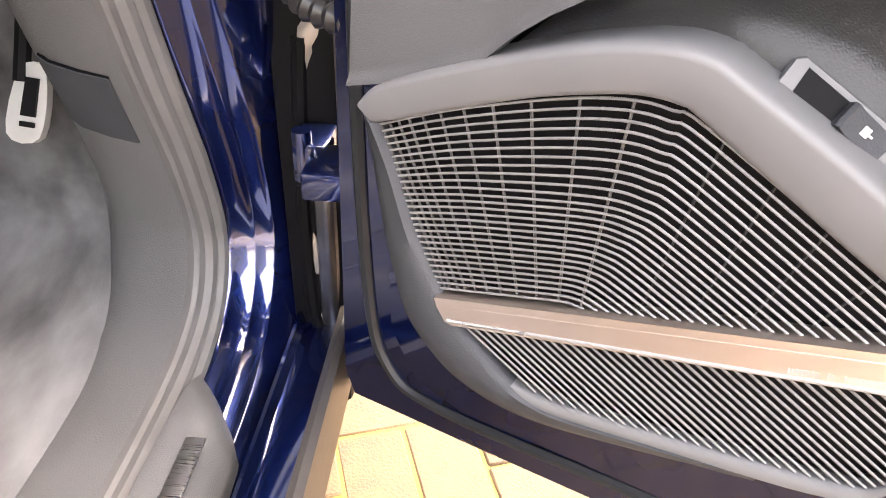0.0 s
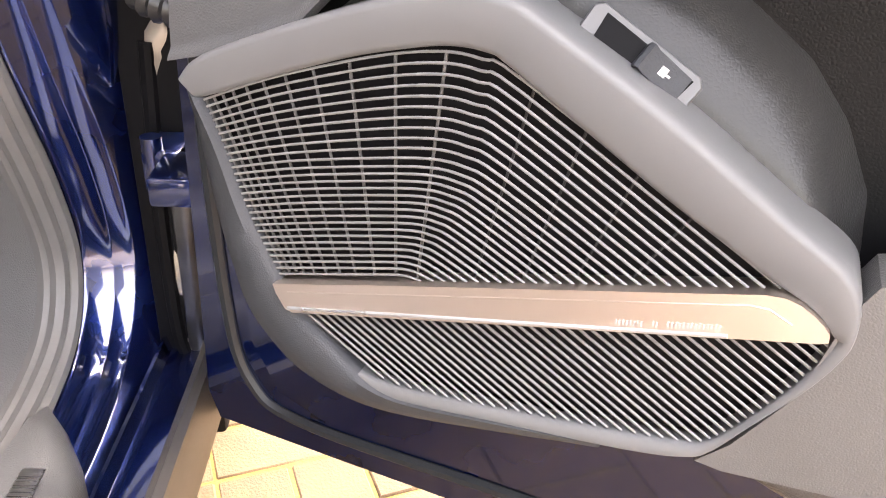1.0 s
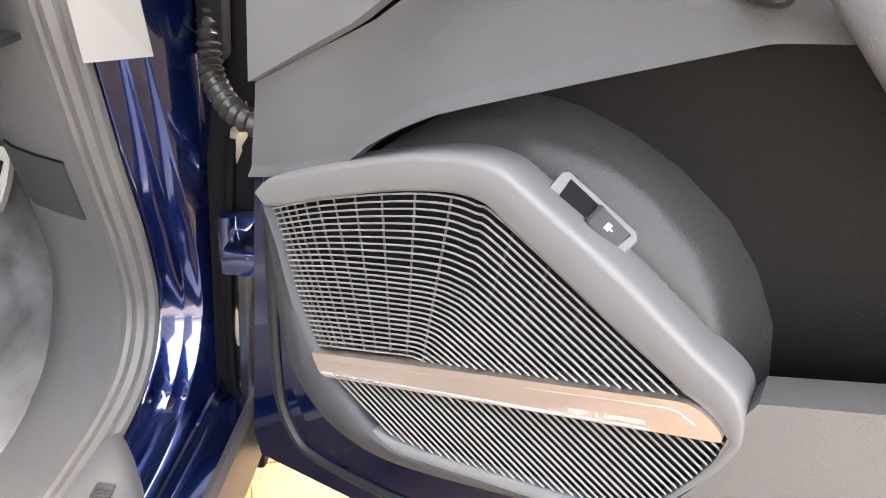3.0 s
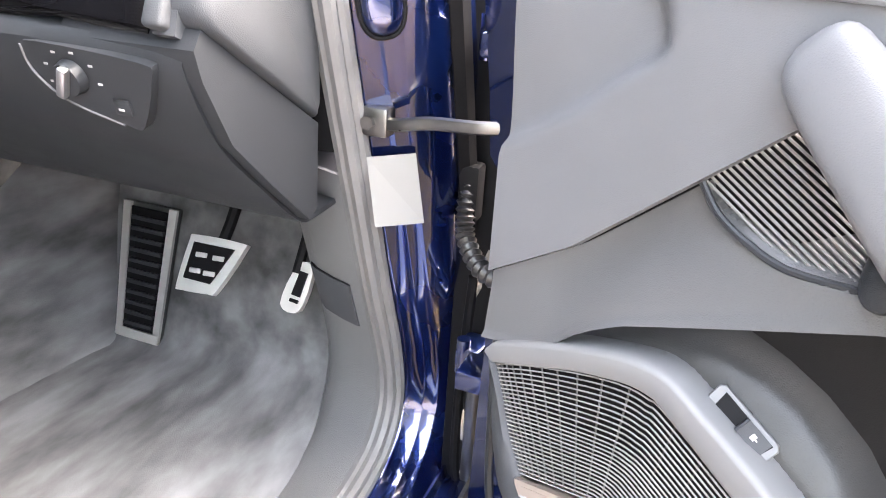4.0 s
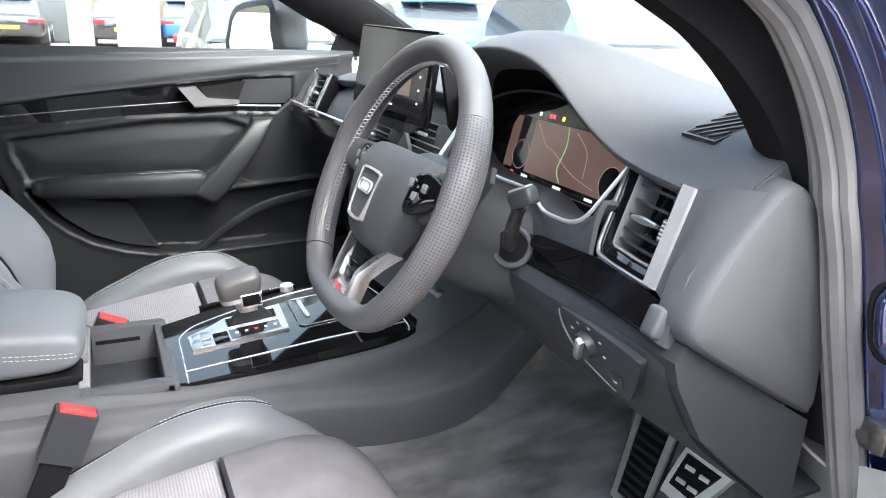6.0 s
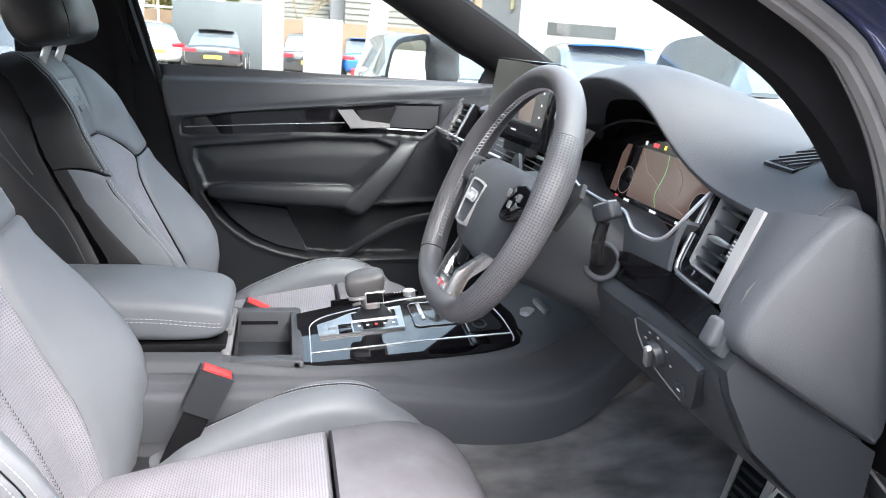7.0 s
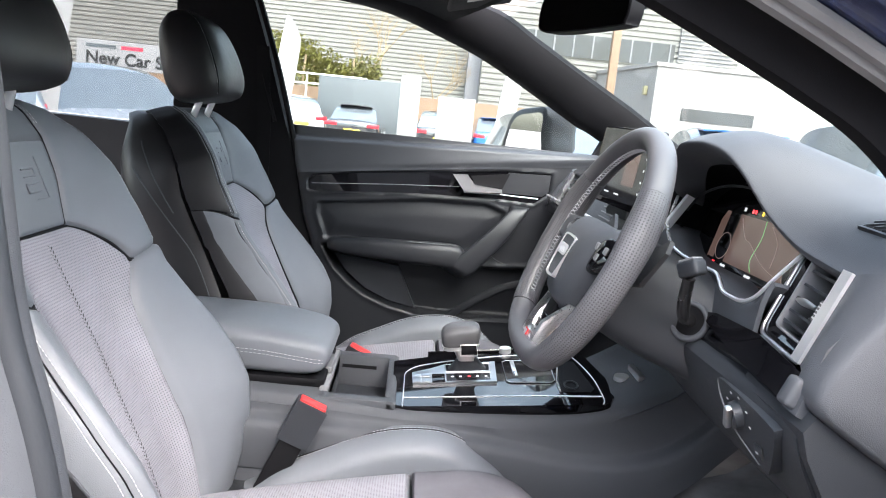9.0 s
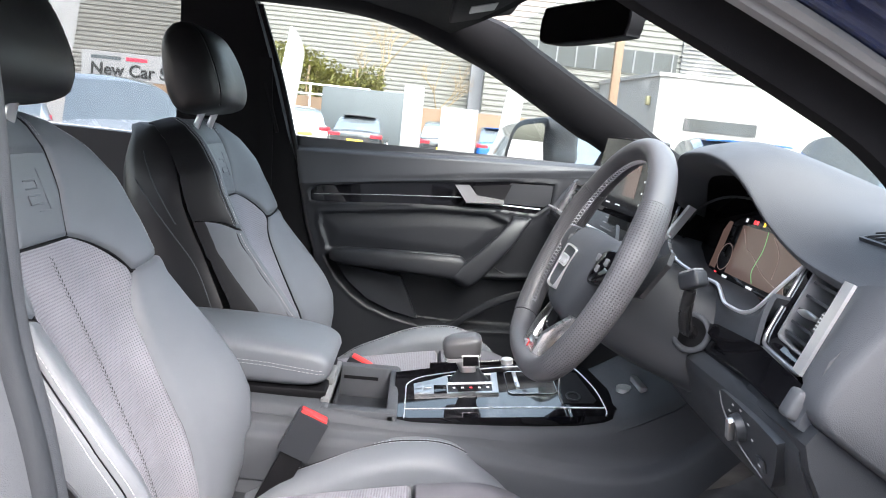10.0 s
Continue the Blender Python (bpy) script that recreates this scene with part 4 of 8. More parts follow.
    part("chrome_line", tube([(-0.72, 0.157, 0.995), (-0.5, 0.157, 0.996), (-0.1, 0.165, 1.0)], 0.003, 6), CHROME, DASH)
    # defroster slot
    o, a, b = (Vector((x, y, dash_z(x, y))) for x, y in ((0.607, 0.25), (0.643, 0.255), (0.602, 0.318)))
    w, l = a - o, b - o
    n = w.cross(l).normalized()

    def slab(uv, lo, hi):
        return loft([[o + w * u + l * v + n * h for u, v in uv] for h in (lo, hi)])

    slot = part("defroster", slab(((-0.06, -0.06), (1.06, -0.06), (1.06, 1.06), (-0.06, 1.06)), -0.006, 0.003), PLASTIC, DASH)
    part("slot", slab(((0, 0), (1, 0), (1, 1), (0, 1)), 0.003, 0.0034), DARK, slot, smooth=False)
    for c in (-0.75, -0.45, -0.15, 0.15, 0.45, 0.75):
        a, b = max(0.02, -c), min(0.98, 1 - c)
        part("slat", slab(((a, a + c), (b, b + c), (b, b + c + 0.09), (a, a + c + 0.09)) if b + c + 0.09 < 1.05 else ((a, a + c), (b, b + c), (b - 0.05, b + c), (a, a + c + 0.07)), 0.0034, 0.0052), SOFT, slot, smooth=False)


dash_faces()


def instruments():
    c = thing("instrument_cluster", Matrix.Translation((0.375, 0.25, 1.0)), "digital instrument cluster showing a tan road map", "instrument cluster")
    part("binnacle_back", prism([(0.14, 0.97), (0.6, 0.97), (0.6, 1.06), (0.55, 1.07), (0.5, 1.1), (0.43, 1.14), (0.34, 1.155), (0.25, 1.145), (0.17, 1.11), (0.14, 1.09)], -0.29, -0.275, 0.004, Matrix.Rotation(radians(90), 4, "X")), DARK, c)
    part("binnacle_side", prism([(0.17, 1.14), (0.3, 1.14), (0.3, 0.98), (0.2, 0.98)], 0.17, 0.18, 0.002, SIDE), DARK, c)
    m = Matrix.Translation((0.383, 0.228, 1.0)) @ Matrix.Rotation(radians(90 - 14), 4, "X")
    lens = [(-0.17, 0.02), (-0.15, -0.015), (0.15, -0.015), (0.172, 0.04), (0.16, 0.09), (0.1, 0.125), (0, 0.135), (-0.1, 0.125), (-0.165, 0.09)]
    part("cluster_panel", prism(catmull(lens, 4, True), -0.012, 0.0, 0.003, m), GLOSS, c)
    disp = [(-0.115, 0.012), (-0.11, 0.002), (0.145, 0.002), (0.152, 0.012), (0.15, 0.07), (0.13, 0.095), (-0.1, 0.095), (-0.115, 0.07)]
    part("display", prism(disp, 0.0002, 0.001, 0, m), SCREEN, c, "tan navigation map", smooth=False)
    part("status_bar", box((-0.112, 0.003, 0.001), (0.145, 0.013, 0.0014), 0, m), SCREENDARK, c, smooth=False)
    part("top_bar", box((-0.112, 0.085, 0.001), (0.13, 0.1, 0.0014), 0, m), SCREENDARK, c, smooth=False)
    for x in (-0.075, 0.128):
        ring = [m @ Vector((x + 0.02 * math.cos(w), 0.034 + 0.02 * math.sin(w), 0.0016)) for w in np.linspace(0, 2 * math.pi, 20, endpoint=False)]
        part("dial", prism([(x + 0.02 * math.cos(w), 0.034 + 0.02 * math.sin(w)) for w in np.linspace(0, 2 * math.pi, 20, endpoint=False)], 0.001, 0.0016, 0, m), SCREENDARK, c, smooth=False)
        part("dial_ring", tube(ring, 0.0006, 5, True), SCREENROAD, c)
    part("gauge_column", box((-0.092, 0.013, 0.001), (-0.058, 0.085, 0.0013), 0, m), SCREENDARK, c, smooth=False)
    roads = ([(-0.05, 0.08), (-0.02, 0.055), (0.0, 0.05), (0.05, 0.03), (0.1, 0.02)], [(0.02, 0.085), (0.025, 0.06), (0.018, 0.03), (0.03, 0.015)], [(0.04, 0.08), (0.07, 0.06), (0.075, 0.03)])
    for k, r in enumerate(roads):
        part("map_road", tube([m @ Vector((*p[:2], 0.0012)) for p in catmull(r, 5)], 0.0007, 5), SCREENGREEN if k == 1 else SCREENROAD, c)
    for x, col in ((-0.03, SCREENRED), (-0.022, SCREENRED), (0.0, SCREENAMBER), (-0.055, SCREENPALE)):
        part("warning_light", box((x, 0.09, 0.0014), (x + 0.006, 0.0955, 0.0018), 0, m), col, c, smooth=False)
    for x, w, col in ((-0.09, 0.008, SCREENRED), (-0.06, 0.016, SCREENPALE), (0.02, 0.018, SCREENPALE), (0.09, 0.016, SCREENPALE)):
        part("text_bar", box((x, 0.006, 0.0014), (x + w, 0.0095, 0.0018), 0, m), col, c, smooth=False)
    left = [(0.19, 0.2, 1.09), (0.215, 0.182, 1.045), (0.26, 0.18, 1.018), (0.34, 0.179, 1.012), (0.4, 0.178, 1.013), (0.435, 0.177, 1.013), (0.456, 0.174, 1.006), (0.476, 0.171, 0.999), (0.5, 0.17, 0.998), (0.533, 0.171, 1.0), (0.553, 0.176, 1.011), (0.5645, 0.19, 1.037), (0.569, 0.216, 1.07)]
    part("chrome_line", tube(catmull(left, 5), 0.0025, 6), CHROME, c)
    arch = [(0.2, 0.215, 1.07), (0.24, 0.22, 1.1), (0.32, 0.222, 1.12), (0.42, 0.222, 1.122), (0.5, 0.22, 1.1), (0.54, 0.22, 1.075)]
    part("hood_line", tube(catmull(arch, 5), 0.002, 6), PLASTIC, c)


SCREEN = material("map_screen", (0.07, 0.052, 0.046), 0.1, var=0.1, emit=(0.75, 0.46, 0.37, 0.014), rvar=0.02)
SCREENDARK = material("dark_screen", (0.01, 0.01, 0.012), 0.08, var=0.1, rvar=0.02)
SCREENPALE = material("pale_screen_mark", (0.4, 0.4, 0.4), 0.2, emit=(0.9, 0.9, 0.9, 0.09))
SCREENRED = material("red_screen_mark", (0.3, 0.02, 0.02), 0.2, emit=(1.0, 0.05, 0.06, 0.2))
SCREENAMBER = material("amber_screen_mark", (0.4, 0.25, 0.02), 0.2, emit=(1.0, 0.6, 0.05, 0.2))
SCREENGREEN = material("green_route", (0.1, 0.3, 0.1), 0.2, emit=(0.35, 0.6, 0.3, 0.07))
SCREENROAD = material("grey_road_mark", (0.2, 0.16, 0.14), 0.2, emit=(0.3, 0.22, 0.2, 0.06))
instruments()


def side_vent(s):
    v = thing("air_vent", Matrix.Translation((s * 0.632, 0.19, 0.97)), "dark slatted air vent with a satin chrome rim", "air vent", "dash end vents")
    # u along the vent from its inner top corner, v up its face, n out of it
    m = Matrix.Diagonal((s, 1, 1, 1)) @ Matrix(((0.9918, 0.1076, -0.0688, 0.563), (-0.1063, 0.3968, -0.9117, 0.222), (-0.0708, 0.9116, 0.405, 1.072), (0, 0, 0, 1)))
    rim = [(0.0, -0.002), (0.009, -0.045), (0.018, -0.086), (0.023, -0.097), (0.034, -0.103), (0.08, -0.102), (0.13, -0.099), (0.1135, 0.0), (0.05, -0.001)]
    field = [(0.025, -0.0085), (0.032, -0.045), (0.039, -0.08), (0.0405, -0.0835), (0.045, -0.085), (0.075, -0.0845), (0.107, -0.083), (0.089, -0.003), (0.05, -0.006)]
    mid = [(0.6 * a[0] + 0.4 * b[0], 0.6 * a[1] + 0.4 * b[1]) for a, b in zip(rim, field)]
    near = [(0.18 * a[0] + 0.82 * b[0], 0.18 * a[1] + 0.82 * b[1]) for a, b in zip(rim, field)]
    part("vent_frame", loft([[m @ Vector((*p, z)) for p in ring] for ring, z in ((rim, -0.03), (rim, 0.0), (mid, 0.001), (near, -0.003))], False), GLOSS, v, "piano black vent frame", angle=25)
    part("vent_rim", loft([[m @ Vector((*p, z)) for p in ring] for ring, z in ((near, -0.003), ([(0.1 * a[0] + 0.9 * b[0], 0.1 * a[1] + 0.9 * b[1]) for a, b in zip(rim, field)], 0.0005), (field, 0.0), (field, -0.032))], False), GREYTRIM, v, "grey rim round the slats", angle=25)
    part("chrome_bar", prism([(0.0955, -0.0005), (0.1135, 0.0008), (0.1315, -0.099), (0.114, -0.099)], -0.004, 0.0045, 0.0018, m, 3), CHROME if s > 0 else SATIN, v, "satin chrome bar")
    part("chrome_edge", tube([m @ Vector((*p[:2], 0.0015)) for p in catmull([(0.0, -0.002), (0.009, -0.045), (0.018, -0.086), (0.023, -0.097), (0.034, -0.103), (0.08, -0.102), (0.125, -0.0995)], 6)], 0.0024, 8), SATIN, v, "bright rim")
    part("vent_duct", prism(field, -0.04, -0.034, 0, m), DARK, v)
    for k, (y, a, b) in enumerate(((-0.0195, 0.028, 0.092), (-0.0355, 0.031, 0.095), (-0.0515, 0.034, 0.099), (-0.0665, 0.037, 0.102), (-0.0785, 0.039, 0.105))):
        part("vent_slat", prism([(a, y), (b, y + 0.0025), (b, y + 0.0055), (a, y + 0.003)], -0.024, -0.004, 0.0008, m), PLASTIC, v)
    for k in range(3):
        part("vent_vane", box((0.045 + k * 0.018, -0.08, -0.031), (0.047 + k * 0.018, -0.008, -0.027), 0, m), PLASTIC, v)
    for x, y in ((0.073, -0.018), (0.058, -0.063)):
        part("vane_link", cyl(m @ Vector((x, y, -0.024)), m @ Vector((x, y, -0.017)), 0.0028, 10), GREYTRIM, v)
    part("vent_knob", pillow([((0.043, -0.0515, -0.003), (0, 0.0022, 0), (0, 0, 0.003), 2.5), ((0.064, -0.0495, 0.0), (0, 0.0042, 0), (0, 0, 0.004), 2.5), ((0.085, -0.048, -0.003), (0, 0.0022, 0), (0, 0, 0.003), 2.5)], m=m), SATIN, v)
    w = part("thumb_wheel", prism([(0.0955, -0.037), (0.1035, -0.036), (0.1075, -0.058), (0.0995, -0.059)], -0.004, 0.003, 0.002, m), GREYTRIM, v)
    for k in range(5):
        part("wheel_rib", box((0.097 + 0.0007 * k, -0.0405 - 0.004 * k, 0.003), (0.104 + 0.0007 * k, -0.039 - 0.004 * k, 0.0042), 0, m), CHROME, w)
    # soft cheek between the bar and the end cap
    cap = [(0.232, 1.074), (0.21, 1.05), (0.184, 1.016), (0.166, 0.985), (0.158, 0.962)]
    rows = []
    for k, (y, z) in enumerate(cap):
        a = m @ Vector((0.1125 + 0.0045 * k, 0.0005 - 0.0248 * k, 0.0005))
        b = Vector((s * 0.735, y, z))
        rows.append([a.lerp(b, f) + Vector((0, -0.005 * math.sin(math.pi * f), 0.003 * math.sin(math.pi * f))) for f in (0, 0.1, 0.3, 0.5, 0.8, 1)])
    part("vent_cheek", sheet([[*r] for r in zip(*[catmull([tuple(p) for p in col], 3) for col in zip(*rows)])], 0.004), SOFT, v, "grey dash cheek beside the vent")
    return v


side_vent(1)
side_vent(-1)


def centre_vent():
    v = thing("air_vent", Matrix.Translation((0.0, 0.17, 1.0)), "wide slatted centre air vent with chrome ends", "air vent")
    m = Matrix.Translation((0.0, 0.178, 1.03)) @ Matrix.Rotation(radians(66), 4, "X")
    part("vent_duct", box((-0.17, -0.028, -0.03), (0.19, 0.028, -0.026), 0, m), DARK, v)
    for k in range(5):
        for a, b in ((-0.165, -0.032), (0.032, 0.175)):
            part("vent_slat", box((a, -0.024 + 0.011 * k, -0.02), (b, -0.0215 + 0.011 * k, 0.002), 0.001, m), GREYTRIM, v)
    part("hazard_panel", box((-0.03, -0.03, -0.02), (0.03, 0.034, 0.004), 0.004, m), PLASTIC, v)
    part("hazard_switch", box((-0.02, -0.01, 0.004), (0.02, 0.02, 0.008), 0.003, m), GREYTRIM, v)
    part("hazard_mark", box((-0.004, 0.002, 0.008), (0.004, 0.009, 0.0084), 0, m), RED, v, smooth=False)
    for x in (-0.1, 0.1):
        part("vent_knob", box((x - 0.016, -0.003, 0.0), (x + 0.016, 0.003, 0.006), 0.002, m), CHROME, v)
    part("chrome_end", prism([(0.178, -0.045), (0.19, -0.045), (0.235, 0.07), (0.223, 0.07)], -0.005, 0.006, 0.002, m), CHROME, v)


centre_vent()


def touch_screen():
    s = thing("touch_screen", Matrix.Translation((0.0, 0.16, 1.06)), "glossy black freestanding touch screen with a map tile", "screen")
    m = Matrix.Translation((0.02, 0.15, 1.12)) @ Matrix.Rotation(radians(90 - 8), 4, "X") @ Matrix.Rotation(radians(6), 4, "Y")
    part("bezel", box((-0.135, -0.072, -0.012), (0.135, 0.072, 0.0), 0.004, m), GLOSS, s)
    part("display", box((-0.128, -0.06, 0.0002), (0.122, 0.066, 0.0006), 0, m), SCREENDARK, s, smooth=False)
    part("map_tile", box((0.02, -0.03, 0.0006), (0.075, 0.035, 0.001), 0, m), SCREEN, s, smooth=False)
    for k in range(5):
        part("icon", box((0.1, -0.04 + 0.02 * k, 0.0006), (0.1045, -0.0365 + 0.02 * k, 0.001), 0, m), SCREENPALE, s, smooth=False)
    for k in range(3):
        part("text_bar", box((-0.1 + 0.05 * k, -0.05, 0.0006), (-0.078 + 0.05 * k, -0.0475, 0.001), 0, m), SCREENPALE, s, smooth=False)
    part("support", box((-0.05, -0.09, -0.05), (0.05, -0.02, -0.012), 0.004, m), PLASTIC, s)


touch_screen()


def light_switch():
    v = thing("light_switch", Matrix.Translation((0.64, 0.16, 0.87)), "black headlamp switch panel with a rotary knob", "switch")
    m = Matrix.Translation((0.627, 0.155, 0.89)) @ Matrix.Rotation(radians(108), 4, "X") @ Matrix.Diagonal((1.12, 1.08, 1, 1))
    plate = [(-0.056, 0.022), (-0.04, 0.028), (0.055, 0.022), (0.062, 0.01), (0.04, -0.034), (0.025, -0.036), (-0.03, -0.02), (-0.052, 0.004)]
    part("plate", prism(catmull(plate, 3, True), -0.012, 0.003, 0.001, m), PLASTIC, v)
    part("plate_edge", tube([m @ Vector((*p[:2], 0.003)) for p in catmull([(-0.056, 0.024), (-0.054, 0.002), (-0.03, -0.021), (0.02, -0.036)], 5)], 0.0012, 6), GREYTRIM, v)
    part("knob", cyl(m @ Vector((-0.014, 0.002, 0.002)), m @ Vector((-0.014, 0.002, 0.012)), 0.016, 24, 0.014, 0.002), PLASTIC, v)
    part("knob_grip", box((-0.004, -0.014, 0.011), (0.004, 0.014, 0.019), 0.002, m @ Matrix.Translation((-0.014, 0.002, 0)) @ Matrix.Rotation(radians(-25), 4, "Z")), SATIN, v)
    for k in range(6):
        a = radians(200 - k * 42)
        part("symbol_bar", box((-0.0019, -0.0009, 0), (0.0019, 0.0009, 0.0005), 0, m @ Matrix.Translation((-0.014 + 0.025 * math.cos(a), 0.002 + 0.021 * math.sin(a), 0.003))), WHITEPLASTIC, v, smooth=False)
    part("button", box((0.018, -0.026, 0.002), (0.034, -0.012, 0.006), 0.003, m), PLASTIC, v)
    part("symbol_bar", box((0.023, -0.021, 0.006), (0.028, -0.019, 0.0064), 0, m), GREYINK, v, smooth=False)


light_switch()


# ---- steering wheel ----
WHEEL_M = Matrix.Translation((0.372, 0.016, 1.018)) @ Matrix.Rotation(radians(90 - 24), 4, "X")
WHEEL = thing("steering_wheel", WHEEL_M, "grey leather flat-bottomed sports steering wheel with pale stitching", "steering wheel")


def rim_point(a, r=0.0, w=0.0):
    """A point of the rim: angle, and distance off its middle line outwards and towards the driver."""
    x, y = math.cos(a) * 0.179, math.sin(a) * 0.17
    floor = -0.118
    if y < floor:
        y = floor + 0.044 * math.tanh((y - floor) / 0.044)
    d = Vector((x, y, 0)).normalized()
    return WHEEL_M @ (Vector((x, y, 0)) + d * r + Vector((0, 0, w)))


def rim_tube(a0, a1, thick):
    rings = []
    n = max(4, int(abs(a1 - a0) / 4))
    for k in range(n + 1):
        a = radians(a0 + (a1 - a0) * k / n)
        grip = 1 + 0.12 * math.exp(-((math.sin(a) - 0.3) / 0.2) ** 2)
        rings.append([rim_point(a, thick * 0.94 * math.cos(q), thick * 1.12 * grip * math.sin(q)) for q in np.linspace(0, 2 * math.pi, 20, endpoint=False)])
    bm = loft(rings)
    # running length and girth in steps of the perforation, for the leather's pattern
    bm.verts.index_update()
    lay = bm.loops.layers.uv.new("girth")
    step = abs(radians(a1 - a0)) * 0.176 / n / 0.0034
    for f in bm.faces:
        ks = [v.index % 20 for v in f.verts]
        for v, loop in zip(f.verts, f.loops):
            k = v.index % 20
            loop[lay].uv = ((v.index // 20) * step, (20 if k == 0 and max(ks) == 19 else k) * 1.6)
    return bm


def steering_wheel():
    m = WHEEL_M
    part("rim_top", rim_tube(35, 145, 0.0166), WHEELSKIN, WHEEL)
    for a0, a1 in ((145.3, 226), (-46, 34.7)):
        part("rim_grip", rim_tube(a0, a1, 0.0172), PERF, WHEEL, "perforated leather grip")
    part("rim_base", rim_tube(226.3, 313.7, 0.0164), WHEELSKIN, WHEEL)
    bm = bmesh.new()
    for k in range(118):
        a = radians(-40 + 260 * k / 118)
        for s in (-1, 1):
            p, q = rim_point(a, -0.0165, -0.004 * s), rim_point(a + radians(1.6), -0.0172, 0.004 * s)
            n = (q - p).cross(rim_point(a, 0.02) - rim_point(a)).normalized() * 0.00045
            o = (rim_point(a) - rim_point(a, 0.01)).normalized() * 0.0011
            v = [bm.verts.new(x) for x in (p + n, p - n, q - n, q + n, p + o, q + o)]
            bm.faces.new((v[0], v[4], v[5], v[3]))
            bm.faces.new((v[1], v[2], v[5], v[4]))
    tagged(part("rim_stitching", bm, STITCH, WHEEL, "pale cross stitching", smooth=False), kind="stuff")
    hub = pillow([((0, 0.046, -0.03), (0.066, 0, 0), (0, 0, 0.012), 3), ((0, 0.041, -0.02), (0.086, 0, 0), (0, 0, 0.026), 3.4), ((0, 0.012, -0.012), (0.092, 0, 0), (0, 0, 0.034), 3), ((0, -0.03, -0.012), (0.08, 0, 0), (0, 0, 0.034), 3), ((0, -0.068, -0.016), (0.054, 0, 0), (0, 0, 0.028), 2.8), ((0, -0.084, -0.024), (0.032, 0, 0), (0, 0, 0.014), 2.6)], 7, 32, m=m)
    part("airbag_cover", hub, SOFT, WHEEL)
    badge = [(-0.024, 0.03), (0.024, 0.03), (0.031, 0.022), (0.024, -0.024), (0.015, -0.032), (-0.015, -0.032), (-0.024, -0.024), (-0.031, 0.022)]
    rings = [[m @ Vector((p[0] * f, p[1] * f - 0.02, z)) for p in catmull(badge, 3, True)] for f, z in ((1.0, 0.012), (1.0, 0.0245), (0.91, 0.0245), (0.91, 0.02))]
    part("badge_rim", loft(rings, False), CHROME, WHEEL)
    part("badge_plate", prism([(p[0] * 0.92, p[1] * 0.92 - 0.02) for p in badge], 0.012, 0.0225, 0, m), SOFT, WHEEL)
    for k in range(4):
        loop = [m @ Vector((-0.0129 + 0.0086 * k + 0.0064 * math.cos(w), -0.012 + 0.0068 * math.sin(w), 0.0245)) for w in np.linspace(0, 2 * math.pi, 18, endpoint=False)]
        part("badge_ring", tube(loop, 0.0014, 6, True), CHROME, WHEEL)
    for s in (-1, 1):
        arm = pillow([((0.07 * s, 0.008, -0.024), (0, 0.034, 0), (0, 0, 0.012), 3), ((0.12 * s, 0.012, -0.02), (0, 0.026, 0), (0, 0, 0.012), 3), ((0.166 * s, 0.014, -0.006), (0, 0.02, 0), (0, 0, 0.01), 3)], m=m)
        part("spoke", arm, SOFT, WHEEL)
        pad = part("switch_pad", pillow([((0.066 * s, 0.0, 0.0), (0, 0.022, 0), (0, 0, 0.01), 3), ((0.1 * s, 0.01, -0.002), (0, 0.024, 0), (0, 0, 0.01), 3), ((0.13 * s, 0.016, -0.006), (0, 0.012, 0), (0, 0, 0.006), 3)], m=m), GLOSS, WHEEL, "glossy black button pad")
        for k in range(3):
            part("button", box((-0.006, -0.005, 0), (0.006, 0.005, 0.003), 0.0015, m @ Matrix.Translation((s * (0.082 + 0.014 * k), 0.016 - 0.012 * (k % 2), 0.008 - 0.002 * k))), GREYTRIM, pad)
        part("shift_paddle", prism([(0.07 * s, -0.01), (0.115 * s, 0.0), (0.135 * s, 0.05), (0.128 * s, 0.066), (0.1 * s, 0.05), (0.075 * s, 0.025)], -0.056, -0.05, 0.002, m), PLASTIC, WHEEL)
    outer = [(-0.07, -0.068), (0.07, -0.068), (0.054, -0.088), (0.041, -0.11), (0.04, -0.138), (0.034, -0.15), (-0.034, -0.15), (-0.04, -0.138), (-0.041, -0.11), (-0.054, -0.088)]
    inner = [(-0.036, -0.072), (0.036, -0.072), (0.028, -0.088), (0.022, -0.105), (0.021, -0.118), (0.018, -0.123), (-0.018, -0.123), (-0.021, -0.118), (-0.022, -0.105), (-0.028, -0.088)]
    rings = [[m @ Vector((o[0] + (i[0] - o[0]) * f, o[1] + (i[1] - o[1]) * f, h - 0.016 * max(0.0, (o[1] + 0.11) / 0.05))) for o, i in zip(outer, inner)] for f, h in ((0.0, -0.012), (0.0, 0.001), (0.12, 0.006), (0.45, 0.0075), (0.6, 0.004), (0.9, 0.002), (1.0, -0.012))]
    part("lower_spoke", loft(rings, False), BRUSHED, WHEEL, "satin metal lower spoke", angle=30)
    part("spoke_slat", box((-0.024, -0.112, -0.006), (0.024, -0.1, 0.0), 0.002, m), GLOSS, WHEEL)
    tag = part("trim_tag", box((-0.012, -0.143, 0.0072), (0.004, -0.132, 0.0085), 0.001, m), RED, WHEEL, smooth=False)
    part("tag_bar", box((-0.0095, -0.141, 0.0085), (0.0015, -0.134, 0.0088), 0, m), CHROME, tag, smooth=False)
    part("spoke_gap", box((-0.02, -0.124, -0.006), (0.02, -0.06, -0.002), 0.002, m), DARK, WHEEL)


steering_wheel()


